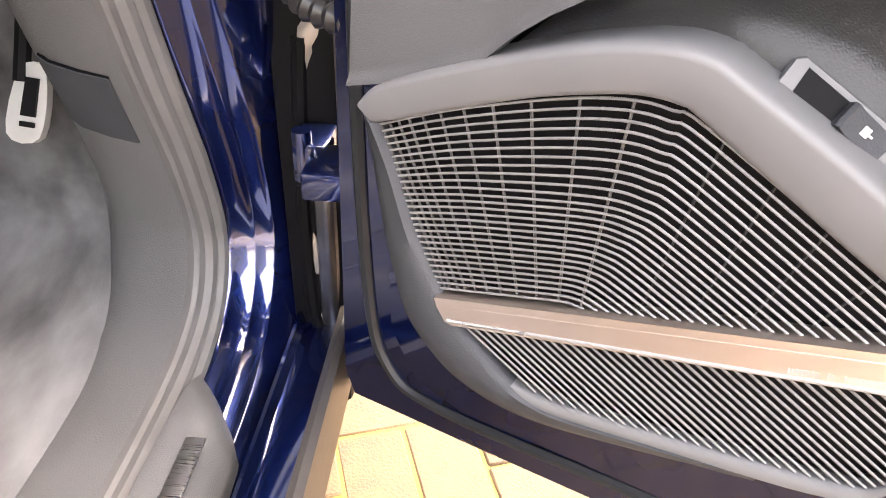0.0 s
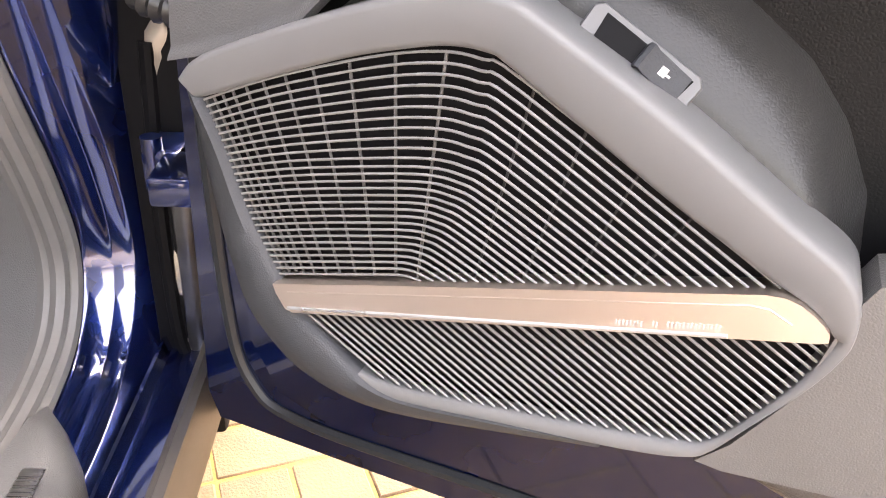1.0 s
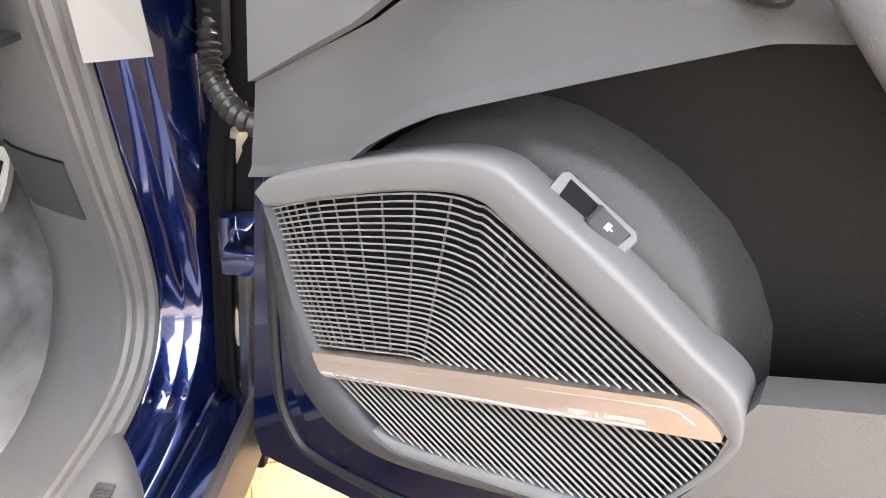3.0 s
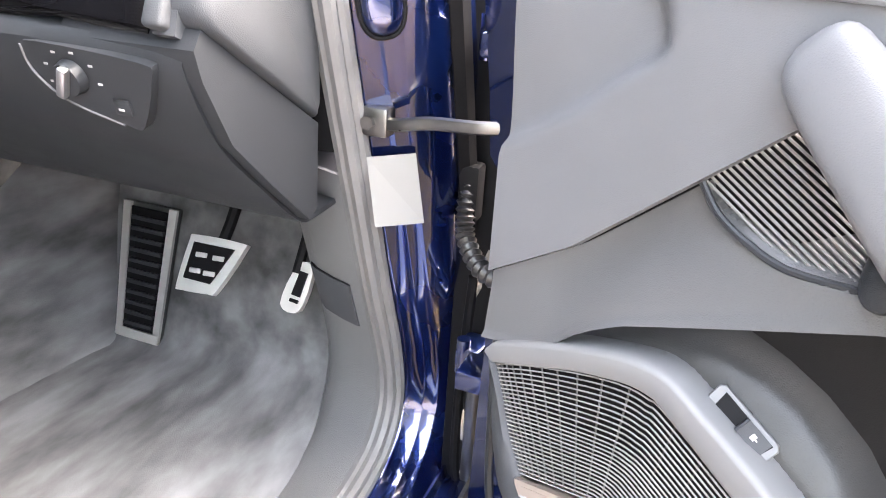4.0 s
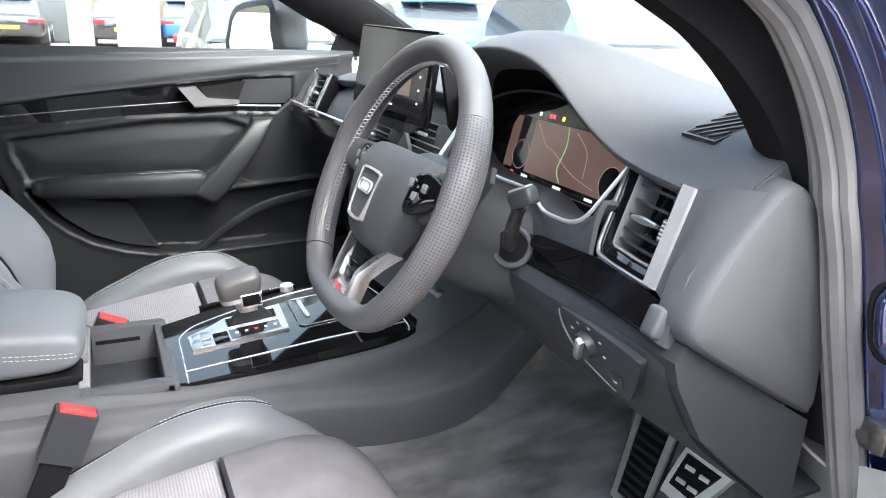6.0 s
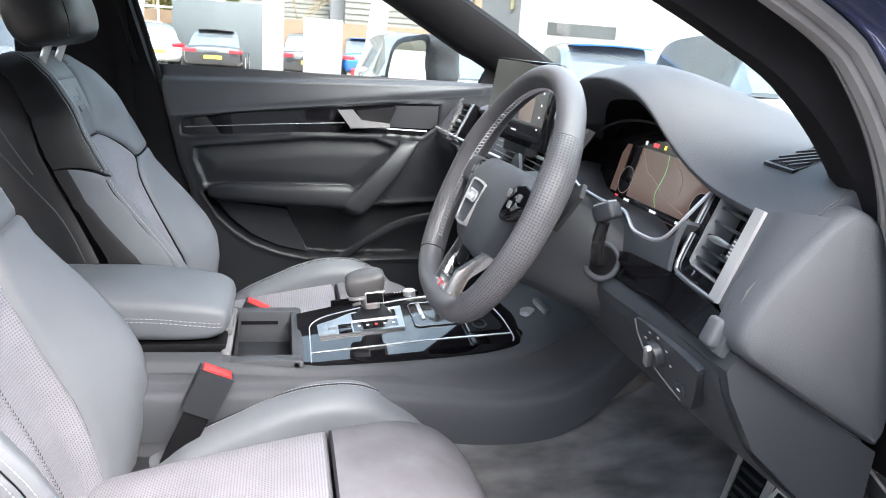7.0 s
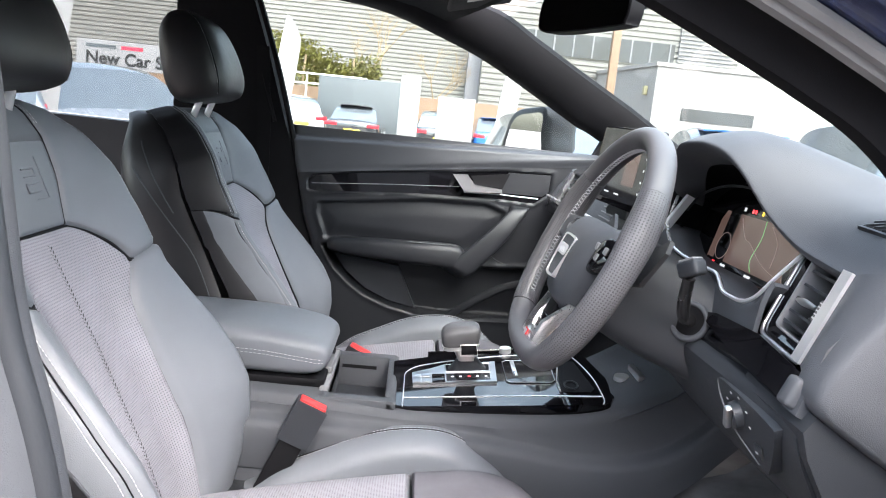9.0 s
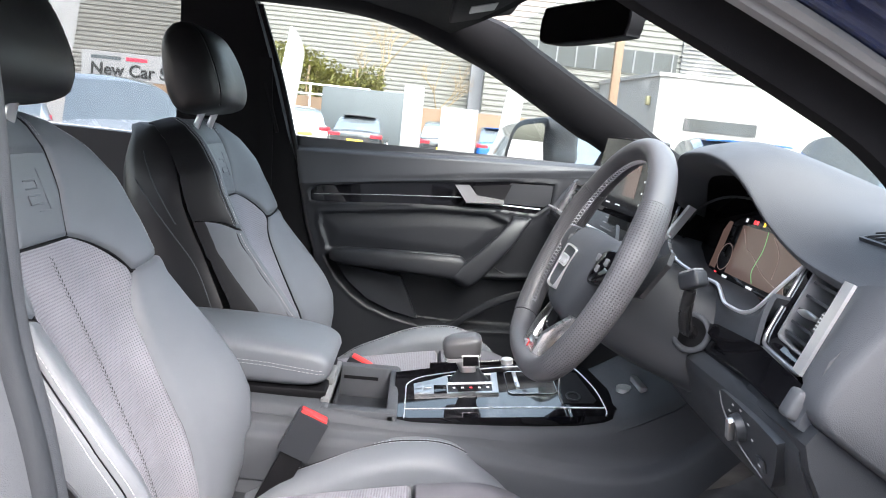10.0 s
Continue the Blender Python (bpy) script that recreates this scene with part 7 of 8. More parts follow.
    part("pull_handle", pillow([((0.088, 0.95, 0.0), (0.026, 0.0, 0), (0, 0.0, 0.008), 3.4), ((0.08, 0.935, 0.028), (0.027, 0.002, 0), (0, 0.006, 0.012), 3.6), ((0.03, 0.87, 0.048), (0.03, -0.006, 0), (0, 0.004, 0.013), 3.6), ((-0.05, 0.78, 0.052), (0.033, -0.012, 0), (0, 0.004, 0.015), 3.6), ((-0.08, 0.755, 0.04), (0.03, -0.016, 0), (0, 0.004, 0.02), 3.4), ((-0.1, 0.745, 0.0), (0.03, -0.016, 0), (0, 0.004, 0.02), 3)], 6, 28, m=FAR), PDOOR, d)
    sw = part("window_switch", box((-0.2, 0.824, 0.03), (-0.1, 0.829, 0.055), 0.002, FAR), PLASTIC, d)
    part("switch_edge", tube([FAR @ Vector(p) for p in ((-0.22, 0.829, 0.058), (-0.08, 0.83, 0.058))], 0.001, 5), GREYTRIM, sw)
    part("lower_pad", prism([(-0.428, 0.764), (-0.241, 0.742), (-0.183, 0.622), (-0.26, 0.638), (-0.332, 0.668), (-0.39, 0.715)], -0.05, -0.02, 0.004, FAR), PLASTIC, d)
    net = part("net_grille", prism([(0.02, 0.805), (0.124, 0.857), (0.2, 0.87), (0.2, 0.79), (0.125, 0.782), (0.07, 0.781)], -0.02, -0.003, 0.002, FAR), MESHMAT, d, "fine black speaker mesh")
    part("mesh_rim", tube([FAR @ Vector(p) for p in catmull([(0.02, 0.8, -0.001), (0.045, 0.786, -0.001), (0.075, 0.779, -0.001), (0.125, 0.78, -0.001), (0.2, 0.787, -0.001)], 5)], 0.0022, 6), PDOOR, net)
    bow = catmull([(-0.12, 0.58, -0.01), (-0.02, 0.66, 0.0), (0.08, 0.715, 0.0), (0.2, 0.74, -0.005), (0.3, 0.745, -0.01)], 6)
    part("speaker_arch", tube([FAR @ Vector(p) for p in bow], 0.012, 8, flat=0.6, up=(1, 0, 0)), PDOOR, d)
    part("window_seal", box((-0.57, 1.085, -0.07), (0.3, 1.098, -0.055), 0.003, FAR), RUBBER, d)
    part("window_glass", prism([(-0.57, 1.085), (0.4, 1.1), (0.25, 1.21), (0.1, 1.3), (-0.1, 1.41), (-0.25, 1.46), (-0.48, 1.49), (-0.72, 1.49)], -0.085, -0.081, 0, FAR), GLASS, d, "clear side window").visible_shadow = False


MESHMAT = dotted("speaker_mesh", (0.04, 0.04, 0.042), 0.5, 400, 0.8, 0.15)
passenger_door()


def far_body():
    p = thing("passenger_pillars", Matrix.Translation((-0.75, -0.3, 1.0)), "black trimmed pillars and roof rail on the passenger side", "pillar", kind="structure")
    part("centre_pillar", prism([(-0.95, 0.42), (-0.52, 0.42), (-0.5, 0.84), (-0.565, 1.05), (-0.59, 1.115), (-0.64, 1.28), (-0.712, 1.49), (-0.9, 1.49), (-0.9, 1.1)], -0.1, -0.012, 0.012, FAR, 3), HEADLINER, p)
    part("pillar_seal", tube([FAR @ Vector(q) for q in catmull([(-0.495, 0.84, -0.012), (-0.56, 1.06, -0.015), (-0.625, 1.28, -0.02), (-0.69, 1.46, -0.025)], 6)], 0.008, 8), DARK, p)
    part("belt_slot", tube([FAR @ Vector(q) for q in ((-0.66, 1.25, -0.008), (-0.62, 1.12, -0.008))], 0.006, 6), DARK, p)
    part("belt", sheet([[(-0.755, -0.68, 1.32), (-0.755, -0.645, 1.32)], [(-0.757, -0.665, 1.1), (-0.757, -0.63, 1.1)], [(-0.745, -0.66, 0.8), (-0.745, -0.62, 0.8)]], 0.002), DARK, p)
    # windscreen pillar: band between the side window and the windscreen
    rows = []
    rail = [(0.42, 1.095, 0.52, 1.145), (0.275, 1.175, 0.376, 1.233), (0.231, 1.194, 0.325, 1.262), (0.101, 1.268, 0.2, 1.331), (-0.046, 1.347, 0.07, 1.405), (-0.17, 1.397, -0.035, 1.464), (-0.317, 1.446, -0.19, 1.5), (-0.459, 1.469, -0.38, 1.525), (-0.66, 1.474, -0.62, 1.535), (-0.95, 1.474, -0.93, 1.535)]
    for a, b, c, d in catmull(rail, 4):
        rows.append([(-0.81, a - 0.004, b - 0.002), (-0.775, a, b), (-0.745, a * 0.9 + c * 0.1, b * 0.9 + d * 0.1 + 0.004), (-0.72, (a + c) / 2, (b + d) / 2 + 0.004), (-0.708, a * 0.15 + c * 0.85, b * 0.15 + d * 0.85), (-0.71, c, d), (-0.74, c + 0.01, d + 0.012), (-0.8, c, d + 0.01)])
    part("windscreen_pillar", loft(rows), PILLAR, p)
    rows = []
    for x in np.linspace(-0.74, 0.74, 18):
        w = 0.045 * (1 - (x / 0.74) ** 2)
        rows.append([(x, 0.02 - 0.06 * (x / 0.74) ** 2 * 3, 1.455 + w), (x, -0.15 - 0.1 * (x / 0.74) ** 2, 1.485 + w), (x, -0.4, 1.515 + w), (x, -0.9, 1.525 + w), (x, -2.2, 1.48 + w)])
    solo("ceiling", sheet(rows, 0.025), HEADLINER, "black cloth headliner under the roof", "headliner", kind="structure")
    visor = thing("sun_visor", Matrix.Translation((-0.38, -0.1, 1.44)), "folded black sun visor at the headliner", "sun visor")
    part("panel", box((-0.19, -0.08, -0.008), (0.19, 0.08, 0.008), 0.006, Matrix.Translation((-0.38, -0.1, 1.462)) @ Matrix.Rotation(radians(14), 4, "X"), 3), HEADLINER, visor)
    part("card", box((-0.05, -0.04, -0.0105), (0.05, 0.02, -0.0085), 0.001, Matrix.Translation((-0.38, -0.1, 1.462)) @ Matrix.Rotation(radians(14), 4, "X")), GREYTRIM, visor)
    # rear half of the cabin
    part("rear_door", prism([(-2.0, 0.4), (-0.75, 0.4), (-0.75, 1.075), (-2.0, 1.09)], -0.1, 0.0, 0.01, FAR, 3), PLASTIC, p)
    part("rear_glass", prism([(-1.86, 1.09), (-0.88, 1.08), (-0.88, 1.485), (-2.0, 1.485)], -0.085, -0.081, 0, FAR), DIMGLASS, p, "rear side window with a tint added to dim the yard").visible_shadow = False
    part("rear_handle", box((-1.0, 0.985, 0.0), (-0.85, 1.0, 0.012), 0.004, FAR), CHROME, p)
    part("rear_pillar", prism([(-2.1, 0.4), (-1.75, 0.4), (-1.85, 1.1), (-2.05, 1.5), (-2.4, 1.5)], -0.1, 0.0, 0.01, FAR), HEADLINER, p)
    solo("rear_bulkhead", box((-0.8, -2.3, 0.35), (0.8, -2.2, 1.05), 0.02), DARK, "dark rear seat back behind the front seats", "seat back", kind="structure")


PILLAR = material("black_pillar_cloth", (0.01, 0.01, 0.011), 0.9, specular=0.08, var=0.15, bump=0.25, bscale=900)
far_body()


def rear_mirror():
    r = thing("rear_view_mirror", Matrix.Translation((0.0, 0.06, 1.38)), "frameless black interior rear-view mirror", "mirror")
    m = Matrix.Translation((0.0, 0.045, 1.386)) @ Matrix.Rotation(radians(27), 4, "Z") @ Matrix.Rotation(radians(90), 4, "X")
    o = [(-0.125, -0.012), (-0.115, -0.03), (-0.06, -0.036), (0.1, -0.033), (0.12, -0.026), (0.127, 0.0), (0.122, 0.024), (0.1, 0.032), (-0.09, 0.034), (-0.118, 0.024)]
    part("housing", prism(catmull(o, 4, True), -0.03, 0.0, 0.006, m, 3), DARK, r)
    part("glass", prism([(p[0] * 0.97, p[1] * 0.93) for p in catmull(o, 4, True)], 0.0, 0.0025, 0.001, m), MIRRORDARK, r, "dark mirror glass")
    part("stem", pillow([((0.0, 0.06, 1.39), (0.025, 0, 0), (0, 0.0, 0.02), 3), ((0.0, 0.12, 1.4), (0.035, 0, 0), (0, 0.01, 0.024), 3), ((0.0, 0.17, 1.42), (0.04, 0, 0), (0, 0.01, 0.02), 3)]), DARK, r)


MIRRORDARK = material("dimmed_mirror", (0.06, 0.06, 0.065), 0.02, 1.0, var=0.02, rvar=0.005)
rear_mirror()


def wing_mirror():
    w = thing("wing_mirror", Matrix.Translation((-0.96, 0.14, 1.08)), "dark exterior mirror with silver glass", "mirror")
    # s runs along the glass towards the car, z up, n out of the glass to the rear
    m = Matrix(((0.855, 0, 0.52, -1.03), (0.52, 0, -0.855, 0.0686), (0, 1, 0, 0), (0, 0, 0, 1)))
    glass_line = [(0.0, 1.098), (0.001, 1.16), (0.014, 1.188), (0.04, 1.208), (0.09, 1.217), (0.15, 1.218), (0.153, 1.16), (0.152, 1.098)]
    bezel = [(-0.022, 1.09), (-0.02, 1.165), (0.0, 1.205), (0.034, 1.226), (0.09, 1.235), (0.16, 1.234), (0.168, 1.16), (0.166, 1.086)]
    cx, cz = 0.085, 1.155
    rings = []
    for f, n in ((0.93, 0.0), (1.0, -0.004), (1.03, -0.03), (1.0, -0.07), (0.86, -0.12), (0.6, -0.155), (0.25, -0.172)):
        rings.append([m @ Vector((cx + (p[0] - cx) * f, cz + (p[1] - cz) * f, n)) for p in catmull(bezel, 4, True)])
    part("housing", loft(rings), MIRRORBLACK, w, angle=50)
    part("glass", prism([p[:2] for p in catmull(glass_line, 4, True)], 0.0005, 0.002, 0, m), MIRROR, w, "silver mirror glass")
    part("warning_mark", box((0.006, 1.135, 0.002), (0.011, 1.141, 0.0022), 0, m), WHITEPLASTIC, w, smooth=False)
    part("arm", loft([[(-0.8 - 0.1 * k, 0.27 - 0.03 * k + a, 1.08 + 0.01 * k + b) for a, b in ((-0.035, -0.015), (0.035, -0.015), (0.04, 0.015), (-0.03, 0.018))] for k in (0.0, 0.5, 1.0, 1.4)]), MIRRORBLACK, w)
    part("sail_panel", prism([(0.28, 1.1), (0.31, 1.165), (0.4, 1.13), (0.4, 1.1)], -0.06, -0.03, 0.004, FAR), DARK, w)


MIRRORBLACK = material("black_mirror_shell", (0.01, 0.011, 0.014), 0.4, var=0.1, specular=0.3)
wing_mirror()


def windscreen():
    rows = []
    for x in np.linspace(-0.72, 0.72, 14):
        k = 1 - (x / 0.72) ** 2
        rows.append([(x, 0.62 + 0.1 * k, 1.09), (x, 0.32 + 0.08 * k, 1.27 + 0.01 * k), (x, -0.02 + 0.08 * k, 1.458 + 0.012 * k)])
    g = solo("windscreen", sheet([catmull(r, 4) for r in rows], 0.004), GLASS, "clear curved windscreen", "windscreen", kind="structure")
    g.visible_shadow = False
    b = []
    for x in np.linspace(-0.85, 0.85, 20):
        k = 1 - (x / 0.9) ** 2
        b.append(catmull([(x, 0.56 + 0.24 * k, 1.05), (x, 0.75 + 0.2 * k, 1.06 + 0.01 * k), (x, 1.2, 1.03 + 0.03 * k), (x, 1.7, 0.93 + 0.03 * k), (x, 1.85 + 0.06 * k, 0.8)], 3))
    part("bonnet", sheet(b, 0.01), PAINT, BODY)


windscreen()

solo("passenger_sill", box((-0.88, -2.0, 0.28), (-0.73, 0.5, 0.46), 0.02), PLASTIC, "black plastic sill trim below the passenger door", "sill trim", kind="structure")

# driver's centre pillar at the back of the doorway
pil = thing("driver_pillar", Matrix.Translation((0.78, -0.6, 0.3)), "grey lower trim and seal of the driver's centre pillar", "pillar", kind="structure")
rows = []
for y, z in catmull([(-0.43, 0.3), (-0.462, 0.6), (-0.502, 0.85), (-0.532, 0.97), (-0.544, 1.06), (-0.56, 1.2), (-0.6, 1.48)], 5):
    rows.append([(0.84, y - 0.1, z), (0.82, y - 0.03, z), (0.8, y - 0.008, z), (0.77, y, z), (0.75, y - 0.004, z), (0.725, y - 0.02, z), (0.7, y - 0.06, z), (0.69, y - 0.25, z)])
part("pillar_trim", sheet([catmull(r, 2) for r in rows], 0.005), SOFT, pil)
part("pillar_seal", tube([(0.785, y + 0.004, z) for y, z in catmull([(-0.43, 0.3), (-0.466, 0.6), (-0.506, 0.85), (-0.536, 0.97), (-0.55, 1.06), (-0.566, 1.2), (-0.606, 1.48)], 5)], 0.012, 10), PLASTIC, pil)


# ---- yard beyond the windows ----
CLAD = material("ribbed_grey_cladding", (0.15, 0.146, 0.133), 0.5, var=0.08, vscale=1)
CLADDARK = material("louvre_grey", (0.14, 0.14, 0.15), 0.5, var=0.1)
WHITEWALL = material("white_render", (0.25, 0.245, 0.24), 0.7, var=0.05, vscale=0.5)
GREYWALL = material("grey_container_paint", (0.062, 0.071, 0.076), 0.6, var=0.08)
BANNER = material("white_banner_cloth", (0.235, 0.232, 0.23), 0.7, var=0.05)
BANNERRED = material("red_print", (0.5, 0.03, 0.06), 0.7, var=0.05)
BLACKPRINT = material("black_print", (0.012, 0.012, 0.012), 0.7, var=0.05)
LEAF = material("olive_leaf", (0.12, 0.115, 0.025), 0.6, var=0.5, vscale=1.5)
BARK = material("pale_bark", (0.2, 0.15, 0.09), 0.9, var=0.3)
POLE = material("brown_post_paint", (0.16, 0.1, 0.06), 0.6, var=0.15)
TINT = material("reflecting_car_glass", (0.19, 0.215, 0.235), 0.05, 0.6, var=0.1, rvar=0.02)
TYRE = material("tyre_rubber", (0.02, 0.02, 0.02), 0.85, var=0.2)
LAMPRED = material("tail_lamp_red", (0.45, 0.02, 0.03), 0.15, var=0.1)
BANDGLASS = material("dark_office_glass", (0.035, 0.04, 0.045), 0.12, var=0.2, vscale=0.8)
ALARM = material("faded_yellow_plastic", (0.24, 0.22, 0.13), 0.5, var=0.05)
PLATE = material("yellow_plate", (0.6, 0.42, 0.04), 0.5, var=0.05)


def clad_wall(name, x, y0, y1, z0, z1, pitch, label, mat=CLAD):
    """A long wall of horizontal ribbed sheeting, facing +x."""
    w = thing(name, Matrix.Translation((x - 4, (y0 + y1) / 2, z0)), label, "building")
    part("wall", box((x - 8, y0, z0), (x, y1, z1)), mat, w, smooth=False)
    bm = bmesh.new()
    z = z0 + pitch
    while z < z1:
        v = [bm.verts.new(p) for p in ((x, y0, z), (x + 0.06, y0, z + pitch * 0.15), (x + 0.06, y0, z + pitch * 0.6), (x, y0, z + pitch * 0.75), (x, y1, z), (x + 0.06, y1, z + pitch * 0.15), (x + 0.06, y1, z + pitch * 0.6), (x, y1, z + pitch * 0.75))]
        for k in range(3):
            bm.faces.new((v[k], v[k + 1], v[k + 5], v[k + 4]))
        z += pitch
    tagged(part("ribs", bm, mat, w, smooth=False), kind="stuff")
    return w


def buildings():
    clad_wall("warehouse", -42, -40, 2.3, 0, 14, 0.24, "tall warehouse clad in pale grey ribbed sheeting")
    b = clad_wall("office_block", -40, 2.9, 16.8, 0, 10.5, 0.3, "pale grey clad office block with a window band")
    part("recess", box((-48, 2.2, 2.2), (-41, 3.0, 12)), CLADDARK, b, smooth=False)
    part("window_band", box((-40.2, 3.7, 5.2), (-39.88, 13.2, 6.4)), BANDGLASS, b, smooth=False)
    for k in range(9):
        part("mullion", box((-39.9, 4.5 + k * 1.05, 5.2), (-39.84, 4.58 + k * 1.05, 6.4)), CLADDARK, b, smooth=False)
    lv = part("louvre", box((-40.1, 13.4, 5.0), (-39.85, 16.4, 8.4)), CLADDARK, b, smooth=False)
    for k in range(16):
        part("slat", box((-39.86, 13.4, 5.05 + 0.21 * k), (-39.78, 16.4, 5.13 + 0.21 * k)), CLAD, lv, smooth=False)
    w = thing("white_building", Matrix.Translation((-34, 20, 0)), "low white flat-roofed showroom", "building")
    part("wall", prism([(-32, 10.0), (-32, 34), (-42, 34), (-42, 9.0)], 0, 4.45, 0), WHITEWALL, w, smooth=False)
    part("parapet", prism([(-31.9, 9.9), (-31.9, 34.1), (-42.1, 34.1), (-42.1, 8.9)], 4.45, 4.62, 0.02), WHITEWALL, w, smooth=False)
    part("window", box((-32.05, 11.3, 2.2), (-31.96, 14.6, 2.75)), BANDGLASS, w, smooth=False)
    part("alarm_box", box((-33.0, 9.72, 3.2), (-32.7, 9.9, 3.6), 0.03), ALARM, w)
    solo("storage_container", box((-29, -4.0, 0), (-27, -0.6, 2.35), 0.03), GREYWALL, "grey steel storage container", "container")
    solo("roof_pole", box((-31.2, 7.6, 0), (-30.9, 7.95, 6.4), 0.03), POLE, "brown square lamp post", "post")


buildings()


def signs():
    g = "roadside panels"
    solo("sign_pylon", box((-20.15, -0.8, 0), (-20, -0.24, 2.28), 0.02), BANNER, "white upright sign pylon", "sign", g)
    solo("sign_board", box((-19.2, 0.26, 0), (-19.05, 1.25, 1.78), 0.02), BANNER, "white rectangular sign panel", "sign", g)
    for x, y, z, h, s, words in ((-16, -3.6, 0.6, 2.5, 1, "tall white feather flag on a pole"), (-16, 1.5, 0.4, 2.3, 1, "tall white feather flag on a pole"), (-7.2, -4.53, 0.3, 3.4, 1, "tall white feather flag with red print")):
        f = thing("feather_flag", Matrix.Translation((x, y, 0)), words, "flag", "feather flags")
        rows = []
        for k in np.linspace(0, 1, 12):
            bow = 0.28 * k * k * h / 2.5
            w = (0.42 + 0.1 * math.sin(k * 3)) * (1 - 0.85 * max(0, (k - 0.75) / 0.25) ** 2) * h / (2.8 if h < 3 else 4.8)
            rows.append([(x + 0.03 * math.sin(6 * k + q), y + bow + q * w, z + k * h) for q in np.linspace(0, 1, 6)])
        part("cloth", sheet(rows, 0.004), BANNER, f)
        part("pole", tube([(x, y + 0.28 * k * k * h / 2.5, k * (h + z)) for k in np.linspace(0, 1, 8)], 0.02, 6), CHROME, f)
        if h > 3:
            for k in range(4):
                part("letter_bar", box((x + 0.05, y + 0.1 + 0.012 * k, z + 0.25 + 0.1 * k), (x + 0.06, y + 0.2 + 0.012 * k, z + 0.3 + 0.1 * k)), BANNERRED, f, smooth=False)
    b = thing("stock_banner", Matrix.Translation((-12, -5.9, 1.2)), "white banner board with black and red print", "sign")
    part("board", box((-12.06, -6.14, 1.46), (-12, -3.4, 1.92), 0.01), BANNER, b, smooth=False)
    for k in range(2):
        part("leg", box((-12.1, -6.0 + 2.4 * k, 0), (-12.04, -5.92 + 2.4 * k, 1.46)), GREYWALL, b, smooth=False)
    for y, w, m in ((-5.97, 0.5, GREYWALL), (-5.38, 0.36, BANNERRED)):
        part("name_bar", box((-12, y, 1.79), (-11.992, y + w, 1.85)), m, b, smooth=False)
    txt = bpy.data.curves.new("words", "FONT")
    txt.body, txt.size, txt.extrude, txt.offset = "New Car S", 0.29, 0.003, 0.006
    tmp = bpy.data.objects.new("words", txt)
    me = bpy.data.meshes.new_from_object(tmp)
    bm = bmesh.new()
    bm.from_mesh(me)
    bm.transform(Matrix.Translation((-11.99, -5.98, 1.53)) @ Matrix.Rotation(radians(90), 4, "Z") @ Matrix.Rotation(radians(90), 4, "X"))
    part("lettering", bm, BLACKPRINT, b, smooth=False)
    bpy.data.objects.remove(tmp)
    r = thing("guard_rail", Matrix.Translation((-30.5, -5, 0)), "galvanised guard rail in front of the hedge", "rail")
    for z in (2.1, 2.5):
        part("rail", tube([(-30.5, -9, z), (-30.5, -2.5, z)], 0.04, 6), CHROME, r)
    for k in range(7):
        part("post", box((-30.55, -9 + k, 0), (-30.48, -8.93 + k, 2.55)), CHROME, r, smooth=False)
    wall = solo("boundary_wall", box((-31.5, -12, 0), (-31, 9, 2.0)), POLE, "low brown brick boundary wall", "wall", kind="structure")


signs()


def plants():
    rng = random.Random(4)
    h = thing("hedge", Matrix.Translation((-33, -4.5, 0)), "olive green evergreen hedge", "hedge")
    part("stems", join(*[tube([(-33 + rng.uniform(-0.5, 0.5), -7 + k * 0.7, 0), (-33 + rng.uniform(-0.6, 0.6), -7 + k * 0.7 + rng.uniform(-0.4, 0.4), 3.4)], 0.06, 5) for k in range(7)]), BARK, h)
    bm = bmesh.new()
    for _ in range(7000):
        a = rng.uniform(0, 1)
        y = -7.4 + 5.2 * a
        top = 3.6 + 0.9 * math.sin(a * 5.2 + 0.6) * 0.5 + rng.uniform(-0.5, 0.4)
        c = Vector((-33 + rng.gauss(0, 0.5), y + rng.gauss(0, 0.15), 2.0 + (top - 2.0) * rng.random() ** 0.7))
        if noise.noise(c * 1.4) < -0.28:
            continue
        d = Vector((rng.gauss(0, 1), rng.gauss(0, 1), rng.gauss(0, 1))).normalized() * rng.uniform(0.06, 0.13)
        e = d.orthogonal().normalized() * d.length * 0.5
        v = [bm.verts.new(c + p) for p in (-d, e, d, -e)]
        bm.faces.new(v)
    tagged(part("leaves", bm, LEAF, h, smooth=False), kind="stuff")
    for (y, size) in ((-2.7, 1.0), (0.4, 0.8)):
        t = thing("bare_tree", Matrix.Translation((-34, y, 0)), "leafless young tree with fine pale twigs", "tree", "bare trees")
        bms = []

        def limb(p, d, length, r, depth):
            q = p + d * length
            mid = p.lerp(q, 0.5) + Vector((rng.gauss(0, 1), rng.gauss(0, 1), 0)) * length * 0.06
            bms.append(tube([p, mid, q], [r, r * 0.85, r * 0.65], 5))
            if depth:
                for _ in range(3 if depth > 1 else 4):
                    n = (d + Vector((rng.gauss(0, 0.5), rng.gauss(0, 0.5), rng.uniform(-0.1, 0.5)))).normalized()
                    limb(p.lerp(q, rng.uniform(0.55, 1.0)), n, length * rng.uniform(0.55, 0.8), r * 0.55, depth - 1)

        limb(Vector((-34, y, 0)), Vector((0, 0, 1)), 2.6 * size, 0.09 * size, 4)
        part("trunk", bms[0], BARK, t)
        part("crown", join(*bms[1:]), BARK, t)


plants()


